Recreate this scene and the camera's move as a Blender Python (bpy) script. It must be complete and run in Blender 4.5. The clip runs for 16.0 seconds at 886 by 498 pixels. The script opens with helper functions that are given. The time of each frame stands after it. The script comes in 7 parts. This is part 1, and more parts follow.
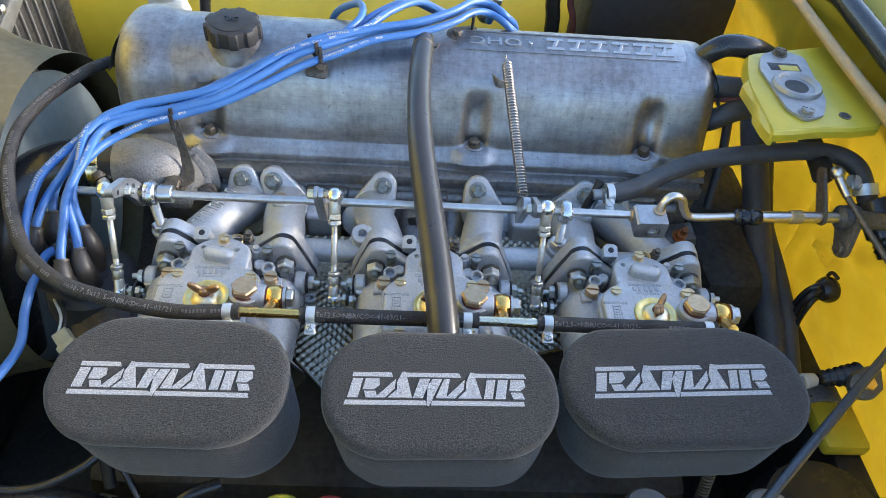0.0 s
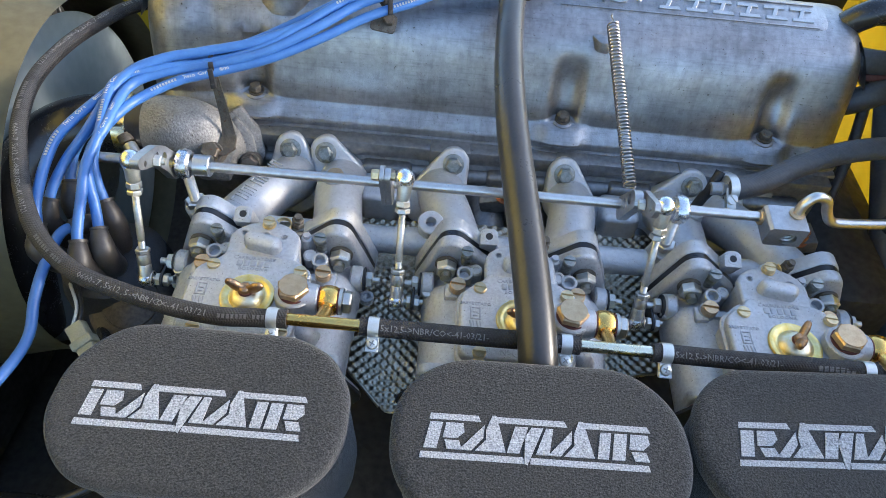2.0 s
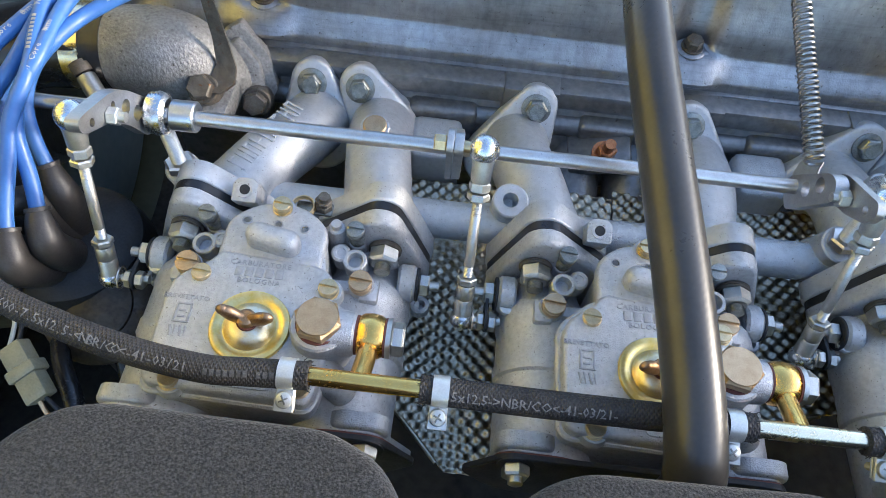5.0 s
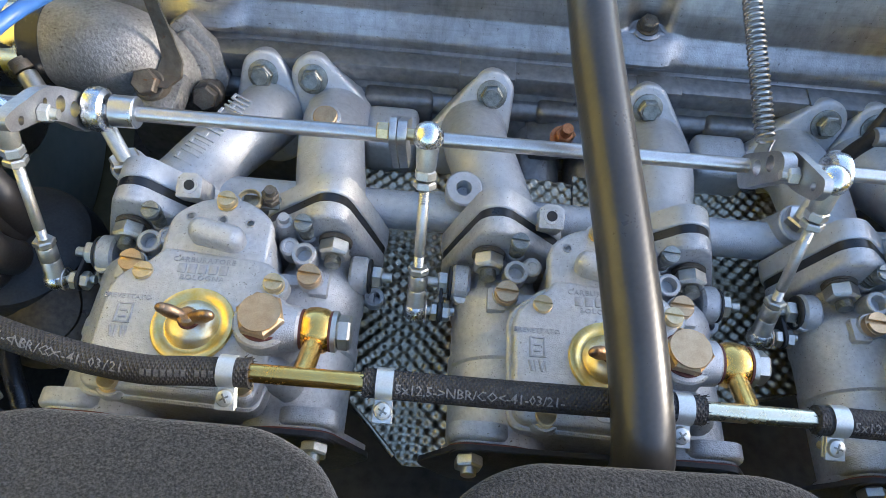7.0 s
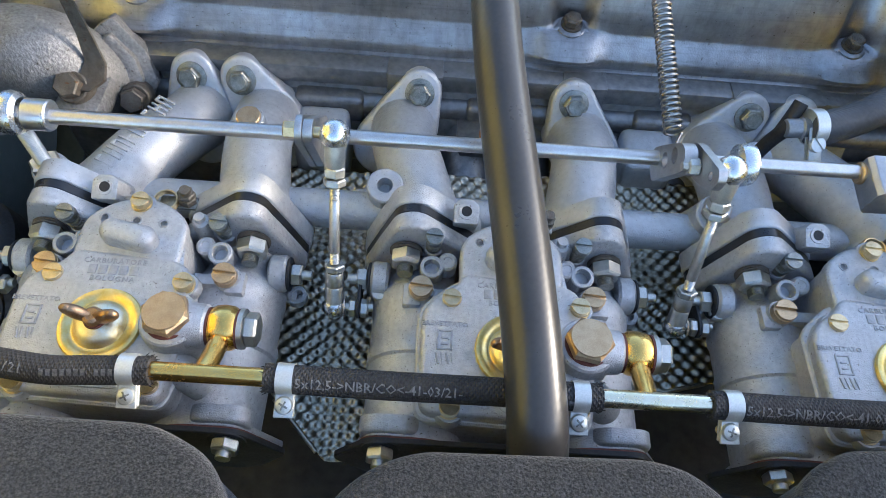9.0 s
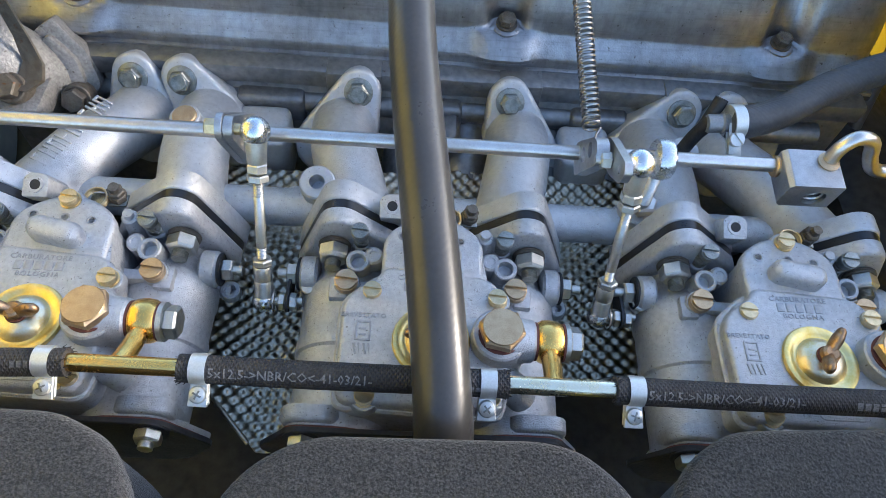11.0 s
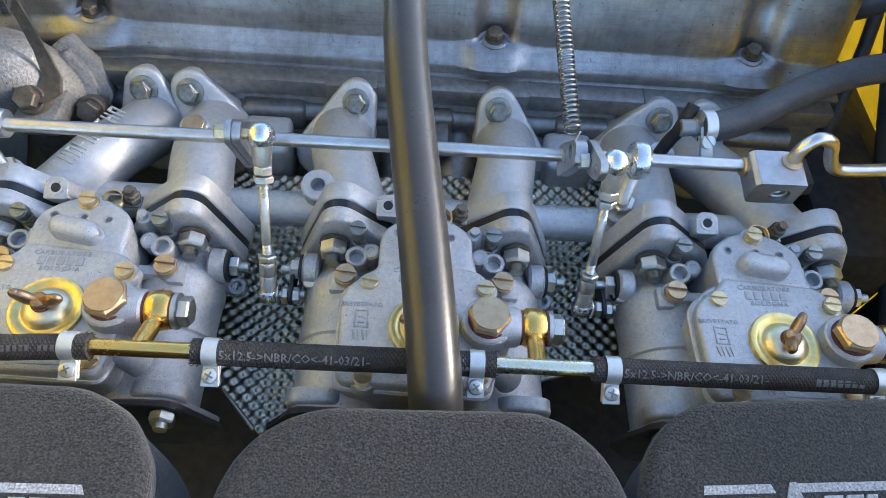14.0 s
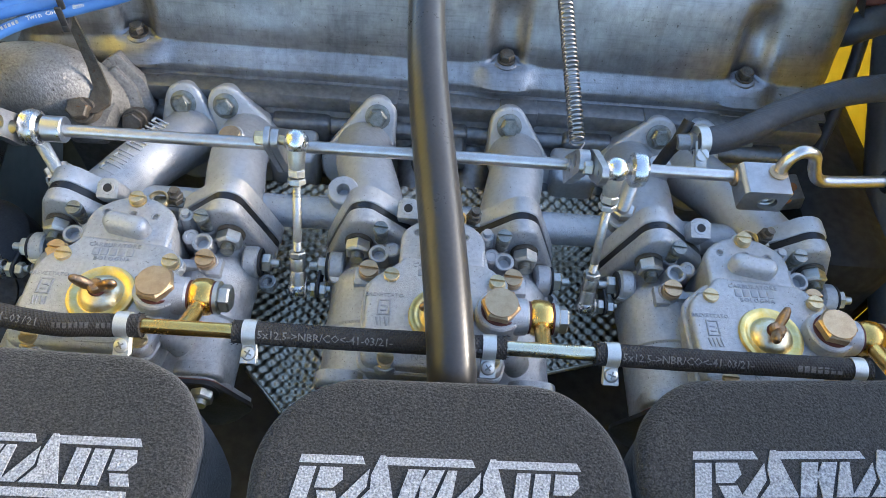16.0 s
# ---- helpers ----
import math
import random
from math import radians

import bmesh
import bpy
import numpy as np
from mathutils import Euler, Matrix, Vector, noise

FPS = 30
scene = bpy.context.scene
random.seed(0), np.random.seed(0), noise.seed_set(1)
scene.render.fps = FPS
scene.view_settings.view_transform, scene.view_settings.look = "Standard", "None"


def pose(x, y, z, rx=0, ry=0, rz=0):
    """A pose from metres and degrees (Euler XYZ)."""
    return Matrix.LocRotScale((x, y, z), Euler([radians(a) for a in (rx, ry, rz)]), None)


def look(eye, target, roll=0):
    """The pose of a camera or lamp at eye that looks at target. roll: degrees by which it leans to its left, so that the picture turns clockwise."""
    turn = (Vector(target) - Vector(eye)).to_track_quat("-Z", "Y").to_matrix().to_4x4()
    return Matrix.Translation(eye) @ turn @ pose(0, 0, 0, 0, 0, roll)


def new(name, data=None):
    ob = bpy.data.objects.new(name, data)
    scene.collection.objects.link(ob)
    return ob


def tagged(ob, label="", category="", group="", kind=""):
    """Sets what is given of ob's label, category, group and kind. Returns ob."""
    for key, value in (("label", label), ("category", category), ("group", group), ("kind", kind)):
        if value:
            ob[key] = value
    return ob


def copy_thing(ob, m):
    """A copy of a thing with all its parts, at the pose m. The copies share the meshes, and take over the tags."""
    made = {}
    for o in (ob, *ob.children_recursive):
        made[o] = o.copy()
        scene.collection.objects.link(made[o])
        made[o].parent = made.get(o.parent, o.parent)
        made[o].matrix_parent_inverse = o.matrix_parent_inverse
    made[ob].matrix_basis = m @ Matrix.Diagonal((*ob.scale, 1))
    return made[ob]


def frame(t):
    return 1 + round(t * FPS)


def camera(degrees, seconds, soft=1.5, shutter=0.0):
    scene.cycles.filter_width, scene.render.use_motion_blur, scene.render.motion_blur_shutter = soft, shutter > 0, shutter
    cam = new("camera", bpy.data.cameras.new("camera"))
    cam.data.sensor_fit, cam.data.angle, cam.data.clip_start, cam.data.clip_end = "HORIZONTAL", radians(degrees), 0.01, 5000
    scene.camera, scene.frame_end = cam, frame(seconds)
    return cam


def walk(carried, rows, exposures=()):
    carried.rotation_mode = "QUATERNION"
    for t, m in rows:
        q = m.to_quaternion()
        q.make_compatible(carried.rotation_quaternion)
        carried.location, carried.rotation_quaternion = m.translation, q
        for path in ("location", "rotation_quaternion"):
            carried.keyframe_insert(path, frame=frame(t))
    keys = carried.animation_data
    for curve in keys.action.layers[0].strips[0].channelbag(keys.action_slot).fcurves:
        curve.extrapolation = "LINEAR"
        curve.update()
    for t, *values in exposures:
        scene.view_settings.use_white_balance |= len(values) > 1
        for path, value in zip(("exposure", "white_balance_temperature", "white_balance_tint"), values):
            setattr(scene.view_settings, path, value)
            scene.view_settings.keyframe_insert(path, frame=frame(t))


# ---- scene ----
cam = camera(66.0, 16.0, soft=0.45)
METRES, EYE, TILT, LEAN, TURN = 0.42, 0.42, -45.0, 0.0, 0.0
PATH = [
    (0, (-0.0309, -0.3975, 0.4518), (-0.0000, 0.0202, 0.0222), 5.50),
    (0.5, (-0.0347, -0.3900, 0.4468), (-0.0055, 0.0259, 0.0153), 5.69),
    (1, (-0.0414, -0.3773, 0.4387), (-0.0148, 0.0355, 0.0041), 5.97),
    (1.5, (-0.0551, -0.3526, 0.4201), (-0.0353, 0.0523, -0.0222), 6.26),
    (2, (-0.0720, -0.3034, 0.3886), (-0.0640, 0.0893, -0.0649), 6.14),
    (2.5, (-0.0903, -0.2511, 0.3550), (-0.0936, 0.1251, -0.1124), 5.79),
    (3, (-0.1011, -0.2080, 0.3316), (-0.1151, 0.1454, -0.1530), 4.79),
    (5.5, (-0.1125, -0.1546, 0.2924), (-0.1108, 0.1627, -0.2168), 6.71),
    (6, (-0.1028, -0.1533, 0.2905), (-0.0996, 0.1622, -0.2198), 6.34),
    (6.5, (-0.0965, -0.1527, 0.2915), (-0.0905, 0.1604, -0.2203), 6.26),
    (7, (-0.0907, -0.1519, 0.2911), (-0.0829, 0.1609, -0.2208), 6.13),
    (7.5, (-0.0808, -0.1519, 0.2928), (-0.0708, 0.1609, -0.2191), 6.07),
    (8, (-0.0710, -0.1523, 0.2939), (-0.0584, 0.1611, -0.2175), 6.16),
    (8.5, (-0.0607, -0.1528, 0.2949), (-0.0453, 0.1612, -0.2162), 6.36),
    (9, (-0.0518, -0.1547, 0.2951), (-0.0343, 0.1601, -0.2154), 6.54),
    (9.5, (-0.0445, -0.1554, 0.2972), (-0.0246, 0.1600, -0.2128), 6.78),
    (10, (-0.0321, -0.1575, 0.2987), (-0.0101, 0.1588, -0.2107), 6.99),
    (12.5, (-0.0097, -0.1725, 0.3111), (0.0157, 0.1489, -0.1949), 6.79),
    (13, (-0.0094, -0.1774, 0.3147), (0.0161, 0.1469, -0.1894), 6.67),
    (13.5, (-0.0110, -0.1810, 0.3157), (0.0145, 0.1454, -0.1871), 6.64),
    (14, (-0.0129, -0.1869, 0.3195), (0.0124, 0.1423, -0.1815), 6.67),
    (14.5, (-0.0149, -0.1948, 0.3247), (0.0082, 0.1384, -0.1738), 6.50),
    (15, (-0.0166, -0.2046, 0.3318), (0.0050, 0.1341, -0.1629), 6.48),
    (15.5, (-0.0176, -0.2131, 0.3367), (0.0023, 0.1302, -0.1550), 6.41),
    (16, (-0.0189, -0.2224, 0.3398), (-0.0006, 0.1266, -0.1480), 6.24),
]
walk(cam, [(t, look(eye, target, roll)) for t, eye, target, roll in PATH], exposures=[(0, 2.12, 5580, 12), (16, 2.12, 5580, 12)])

# ---- light ----
world = bpy.data.worlds.new("sky")
scene.world = world
world.use_nodes = True
wn = world.node_tree.nodes
sky = wn.new("ShaderNodeTexSky")
sky.sky_type = "NISHITA"
sky.sun_disc = False
sky.sun_elevation = radians(15)
sky.sun_rotation = radians(88)
sky.air_density = 1.0
sky.dust_density = 2.0
world.node_tree.links.new(sky.outputs[0], wn["Background"].inputs[0])
wn["Background"].inputs[1].default_value = 0.15
sun = new("sun", bpy.data.lights.new("sun", "SUN"))
sun.data.energy = 1.0
sun.data.angle = radians(5)
sun.data.color = (1.0, 0.84, 0.64)
sun.matrix_world = look((0.966, 0.03, 0.255), (0, 0.0, 0))


# ---- materials ----
def material(name, dark, light, scale=60.0, rough=(0.4, 0.6), metal=0.0, bump=0.15, bump_scale=900.0, fine=0.5, coat=0.0, sheen=0.0, detail=6.0, depth=0.0006):
    """Two-colour noise at two scales, with its own gloss range and fine relief."""
    m = bpy.data.materials.new(name)
    m.use_nodes = True
    t = m.node_tree
    n, l = t.nodes, t.links
    b = n["Principled BSDF"]
    co = n.new("ShaderNodeTexCoord")
    big = n.new("ShaderNodeTexNoise")
    big.inputs["Scale"].default_value = scale
    big.inputs["Detail"].default_value = detail
    small = n.new("ShaderNodeTexNoise")
    small.inputs["Scale"].default_value = scale * 9
    small.inputs["Detail"].default_value = 4
    for k in (big, small):
        l.new(co.outputs["Object"], k.inputs["Vector"])
    mix = n.new("ShaderNodeMix")
    mix.data_type = "FLOAT"
    mix.inputs[0].default_value = fine
    l.new(big.outputs[0], mix.inputs[2])
    l.new(small.outputs[0], mix.inputs[3])
    ramp = n.new("ShaderNodeValToRGB")
    ramp.color_ramp.elements[0].position, ramp.color_ramp.elements[1].position = 0.33, 0.67
    ramp.color_ramp.elements[0].color = (*dark, 1)
    ramp.color_ramp.elements[1].color = (*light, 1)
    l.new(mix.outputs[0], ramp.inputs[0])
    l.new(ramp.outputs[0], b.inputs["Base Color"])
    rg = n.new("ShaderNodeMapRange")
    rg.inputs[1].default_value, rg.inputs[2].default_value = 0.3, 0.7
    rg.inputs[3].default_value, rg.inputs[4].default_value = rough[1], rough[0]
    l.new(mix.outputs[0], rg.inputs[0])
    l.new(rg.outputs[0], b.inputs["Roughness"])
    b.inputs["Metallic"].default_value = metal
    b.inputs["Coat Weight"].default_value = coat
    b.inputs["Sheen Weight"].default_value = sheen
    if bump:
        bn = n.new("ShaderNodeTexNoise")
        bn.inputs["Scale"].default_value = bump_scale
        bn.inputs["Detail"].default_value = 3
        l.new(co.outputs["Object"], bn.inputs["Vector"])
        bp = n.new("ShaderNodeBump")
        bp.inputs["Strength"].default_value = bump
        bp.inputs["Distance"].default_value = depth
        l.new(bn.outputs[0], bp.inputs["Height"])
        l.new(bp.outputs[0], b.inputs["Normal"])
    return m


def speckled(m, colour, scale, amount, size=0.0):
    """Adds small specks (pits, dirt, chips) of another colour to a material."""
    t = m.node_tree
    n, l = t.nodes, t.links
    b = n["Principled BSDF"]
    old = b.inputs["Base Color"].links[0].from_socket
    co = n.new("ShaderNodeTexCoord")
    v = n.new("ShaderNodeTexNoise")
    v.inputs["Scale"].default_value = scale
    v.inputs["Detail"].default_value = 8
    v.inputs["Roughness"].default_value = 0.65
    l.new(co.outputs["Object"], v.inputs["Vector"])
    r = n.new("ShaderNodeValToRGB")
    r.color_ramp.elements[0].position, r.color_ramp.elements[1].position = amount, amount + 0.035 + size
    l.new(v.outputs[0], r.inputs[0])
    x = n.new("ShaderNodeMix")
    x.data_type = "RGBA"
    l.new(r.outputs[0], x.inputs[0])
    l.new(old, x.inputs[6])
    x.inputs[7].default_value = (*colour, 1)
    l.new(x.outputs[2], b.inputs["Base Color"])
    return m


CAST = speckled(speckled(material("cast alloy, pale grey", (0.40, 0.404, 0.408), (0.53, 0.535, 0.54), 45, (0.40, 0.54), 0.56, 0.7, 1400, 0.62), (0.11, 0.09, 0.07), 330, 0.680), (0.15, 0.138, 0.12), 800, 0.625)
RUNNER = speckled(speckled(material("bead-blasted alloy", (0.46, 0.472, 0.485), (0.57, 0.583, 0.595), 30, (0.40, 0.52), 0.62, 0.7, 1500, 0.62), (0.10, 0.085, 0.07), 330, 0.70), (0.20, 0.19, 0.17), 900, 0.632)
HEAD = speckled(material("aged cast alloy", (0.14, 0.145, 0.15), (0.27, 0.27, 0.265), 22, (0.34, 0.56), 0.75, 0.3, 700, 0.5), (0.07, 0.055, 0.04), 120, 0.64, 0.06)
STEEL = material("bright turned steel", (0.54, 0.495, 0.445), (0.71, 0.665, 0.61), 160, (0.27, 0.38), 1.0, 0.1, 2500)
SPRING = material("drawn spring steel", (0.26, 0.245, 0.225), (0.42, 0.40, 0.37), 200, (0.25, 0.4), 1.0, 0.05, 2000)
ALU = material("machined aluminium", (0.50, 0.50, 0.50), (0.63, 0.63, 0.62), 140, (0.25, 0.38), 1.0, 0.1, 2600)
DULL = material("dull grey-green plated bolt", (0.15, 0.155, 0.14), (0.40, 0.40, 0.36), 230, (0.34, 0.50), 1.0, 0.15, 1800)
ZINC = material("zinc-plated steel", (0.45, 0.45, 0.42), (0.66, 0.65, 0.60), 240, (0.36, 0.50), 1.0, 0.12, 2000)
CHROME = material("polished ball joint steel", (0.62, 0.62, 0.61), (0.74, 0.74, 0.73), 120, (0.22, 0.33), 1.0, 0.04, 2000)
BRASS = material("brass screw", (0.50, 0.38, 0.20), (0.74, 0.60, 0.36), 300, (0.28, 0.42), 1.0, 0.15, 2200)
BRONZE = material("dull bronze brass", (0.44, 0.30, 0.16), (0.64, 0.47, 0.28), 220, (0.32, 0.48), 1.0, 0.18, 1800)
GOLD = material("yellow-passivated zinc", (0.72, 0.50, 0.10), (0.86, 0.72, 0.36), 110, (0.28, 0.40), 1.0, 0.05, 1500, 0.25)
BANJO = material("heat-tinted brass", (0.76, 0.41, 0.08), (0.90, 0.62, 0.20), 70, (0.18, 0.30), 1.0, 0.05, 1500, 0.25)
STRAW = material("straw-tinted steel", (0.72, 0.62, 0.38), (0.86, 0.80, 0.62), 90, (0.20, 0.32), 1.0, 0.05, 1500, 0.25)
DOME = material("yellow-stained plated steel", (0.66, 0.52, 0.20), (0.80, 0.76, 0.64), 130, (0.36, 0.5), 1.0, 0.08, 1500, 0.3)
TARNISH = material("tarnished bronze", (0.26, 0.15, 0.075), (0.46, 0.30, 0.17), 260, (0.34, 0.5), 1.0, 0.2, 1800)
RUST = speckled(material("rusty bolt steel", (0.085, 0.072, 0.056), (0.20, 0.175, 0.14), 200, (0.45, 0.7), 0.65, 0.35, 1400), (0.14, 0.07, 0.032), 300, 0.62)
OILY = speckled(material("oil-darkened casting", (0.07, 0.068, 0.062), (0.17, 0.165, 0.155), 25, (0.4, 0.65), 0.5, 0.3, 600, 0.5), (0.03, 0.022, 0.015), 110, 0.6, 0.06)
COPPER = material("copper union", (0.30, 0.12, 0.05), (0.52, 0.25, 0.12), 180, (0.35, 0.55), 0.9, 0.2, 1500)
BOOT = material("aged brown-black rubber", (0.020, 0.0175, 0.0155), (0.040, 0.036, 0.032), 60, (0.38, 0.52), 0, 0.15, 700)
BROWN = speckled(material("oily brown pressed steel", (0.030, 0.024, 0.018), (0.085, 0.068, 0.05), 40, (0.35, 0.55), 0.4, 0.25, 500), (0.02, 0.012, 0.008), 120, 0.6, 0.05)
FIBRE = material("red fibre washer", (0.09, 0.025, 0.016), (0.15, 0.05, 0.035), 300, (0.6, 0.8))
RUBBER = material("smooth black rubber hose", (0.014, 0.014, 0.015), (0.024, 0.024, 0.025), 60, (0.2, 0.3), 0, 0.05, 1200)
DARK = material("matt black plastic", (0.010, 0.010, 0.011), (0.022, 0.022, 0.023), 80, (0.5, 0.7), 0, 0.12, 1200)
GASKET = material("black phenolic spacer", (0.006, 0.006, 0.007), (0.014, 0.014, 0.015), 90, (0.25, 0.4), 0, 0.05, 900)
BLUE = material("blue silicone", (0.036, 0.110, 0.33), (0.054, 0.150, 0.40), 50, (0.38, 0.5), 0, 0.06, 900, 0.3, coat=0.05)
YELLOW = speckled(material("yellow body paint", (0.39, 0.318, 0.017), (0.49, 0.405, 0.025), 7, (0.3, 0.46), 0, 0.08, 300, 0.3, coat=0.12), (0.07, 0.045, 0.02), 70, 0.70, 0.01)
SHROUD = material("olive-tan plastic shroud", (0.066, 0.056, 0.026), (0.10, 0.086, 0.040), 12, (0.5, 0.7), 0, 0.1, 400)
OLIVE = material("olive-grey painted steel", (0.075, 0.076, 0.070), (0.13, 0.13, 0.12), 9, (0.45, 0.65), 0, 0.1, 250)
SLATE = material("grey-blue painted panel", (0.15, 0.185, 0.20), (0.19, 0.23, 0.245), 9, (0.5, 0.65), 0, 0.05, 300)
# near-black holds both oily dirt and the shade deep in the bay
GRIME_SHADE = material("oily underbody, near-black with depth shade", (0.006, 0.006, 0.006), (0.030, 0.027, 0.022), 14, (0.45, 0.85), 0, 0.4, 160)
WHITE = material("off-white plastic", (0.40, 0.40, 0.36), (0.52, 0.51, 0.47), 90, (0.4, 0.55), 0, 0.05, 900)
CREAM = material("yellowed clear plastic", (0.20, 0.19, 0.125), (0.29, 0.28, 0.20), 90, (0.35, 0.5), 0, 0.05, 900)
ROUGH = speckled(material("rough sand-cast alloy", (0.20, 0.195, 0.185), (0.36, 0.35, 0.33), 60, (0.55, 0.72), 0.7, 0.8, 480, 0.5, depth=0.0010), (0.09, 0.075, 0.055), 260, 0.61, 0.05)
INK = material("pale grey print", (0.05, 0.05, 0.05), (0.25, 0.245, 0.24), 1100, (0.7, 0.9), 0, 0.1, 2500)
PRINT = material("white foam print", (0.11, 0.115, 0.125), (0.50, 0.51, 0.53), 1000, (0.85, 1.0), 0, 0.9, 1150, 0.3, detail=4, depth=0.0012)
# the foil's warm tint paints in reflections of the yellow bodywork
FOIL = material("embossed aluminium foil, tinted for yellow reflections", (0.27, 0.245, 0.175), (0.55, 0.51, 0.41), 60, (0.26, 0.42), 1.0, 0.12, 700)
PLATE = material("grey zinc latch plate", (0.24, 0.245, 0.25), (0.34, 0.345, 0.35), 80, (0.42, 0.6), 0.7, 0.2, 900)
LEVER = material("brushed grey aluminium", (0.36, 0.355, 0.35), (0.50, 0.495, 0.485), 180, (0.34, 0.5), 1.0, 0.2, 2200)
MARKS = material("raised cast marks, grimy", (0.27, 0.275, 0.28), (0.40, 0.405, 0.41), 400, (0.4, 0.55), 0.4, 0.3, 1500)
HOSE = material("matt grey-black ribbed rubber", (0.042, 0.042, 0.044), (0.070, 0.070, 0.072), 40, (0.42, 0.56), 0, 0.25, 500)
CLIP = material("pale zinc clip", (0.52, 0.53, 0.50), (0.68, 0.69, 0.66), 160, (0.3, 0.42), 0.65, 0.12, 1800)
SHEATH = material("glossy blue-grey cable sheath", (0.050, 0.056, 0.064), (0.080, 0.088, 0.098), 40, (0.18, 0.28), 0, 0.05, 700)
LEMON = material("yellow plastic cap", (0.52, 0.46, 0.03), (0.62, 0.55, 0.05), 40, (0.4, 0.55), 0, 0.05, 600)
RED = material("red plastic cap", (0.30, 0.03, 0.03), (0.40, 0.05, 0.045), 40, (0.4, 0.55), 0, 0.05, 600)
GROUND = material("worn grey tarmac", (0.035, 0.035, 0.036), (0.075, 0.074, 0.072), 3, (0.8, 0.95), 0, 0.3, 60)
TANHOSE = material("tan washer tube", (0.30, 0.20, 0.08), (0.40, 0.28, 0.12), 60, (0.35, 0.5), 0, 0.08, 700)


def foam_material():
    m = material("open-cell grey foam", (0.0045, 0.0044, 0.0045), (0.057, 0.056, 0.056), 950, (0.9, 1.0), 0, 0, 0, 0.05, sheen=0.14, detail=8)
    t = m.node_tree
    n, l = t.nodes, t.links
    for k in n:
        if k.bl_idname == "ShaderNodeValToRGB":
            k.color_ramp.elements[0].position, k.color_ramp.elements[1].position = 0.42, 0.68
        if k.bl_idname == "ShaderNodeTexNoise":
            k.inputs["Roughness"].default_value = 0.72
    co = n.new("ShaderNodeTexCoord")
    v = n.new("ShaderNodeTexNoise")
    v.inputs["Scale"].default_value = 1000
    v.inputs["Detail"].default_value = 5
    l.new(co.outputs["Object"], v.inputs["Vector"])
    b = n.new("ShaderNodeBump")
    b.inputs["Strength"].default_value = 0.8
    b.inputs["Distance"].default_value = 0.0010
    l.new(v.outputs[0], b.inputs["Height"])
    l.new(b.outputs[0], n["Principled BSDF"].inputs["Normal"])
    return m


def braid_material():
    """Woven textile cover: two crossing diagonal waves along the hose (x runs along it)."""
    m = material("woven black fuel hose", (0.014, 0.013, 0.0125), (0.036, 0.033, 0.031), 90, (0.55, 0.8), 0, 0, 0, 0.5)
    t = m.node_tree
    n, l = t.nodes, t.links
    uv = n.new("ShaderNodeUVMap")
    out = []
    for turn in (0.6, -0.6):
        mp = n.new("ShaderNodeMapping")
        mp.inputs["Rotation"].default_value = (0, 0, turn)
        w = n.new("ShaderNodeTexWave")
        w.inputs["Scale"].default_value = 190
        w.inputs["Distortion"].default_value = 0.6
        l.new(uv.outputs[0], mp.inputs[0])
        l.new(mp.outputs[0], w.inputs["Vector"])
        out.append(w)
    mx = n.new("ShaderNodeMath")
    mx.operation = "MAXIMUM"
    l.new(out[0].outputs["Fac"], mx.inputs[0])
    l.new(out[1].outputs["Fac"], mx.inputs[1])
    b = n.new("ShaderNodeBump")
    b.inputs["Strength"].default_value = 0.7
    b.inputs["Distance"].default_value = 0.0006
    l.new(mx.outputs[0], b.inputs["Height"])
    l.new(b.outputs[0], n["Principled BSDF"].inputs["Normal"])
    return m


def ribbed_material(name, dark, light, rough, scale, strength, turn):
    """Rubber with a fine spiral rib along the hose."""
    m = material(name, dark, light, 50, rough, 0, 0, 0, 0.4)
    t = m.node_tree
    n, l = t.nodes, t.links
    uv = n.new("ShaderNodeUVMap")
    mp = n.new("ShaderNodeMapping")
    mp.inputs["Rotation"].default_value = (0, 0, turn)
    w = n.new("ShaderNodeTexWave")
    w.inputs["Scale"].default_value = scale
    w.inputs["Distortion"].default_value = 0.4
    l.new(uv.outputs[0], mp.inputs[0])
    l.new(mp.outputs[0], w.inputs["Vector"])
    b = n.new("ShaderNodeBump")
    b.inputs["Strength"].default_value = strength
    b.inputs["Distance"].default_value = 0.0006
    l.new(w.outputs["Fac"], b.inputs["Height"])
    l.new(b.outputs[0], n["Principled BSDF"].inputs["Normal"])
    return m


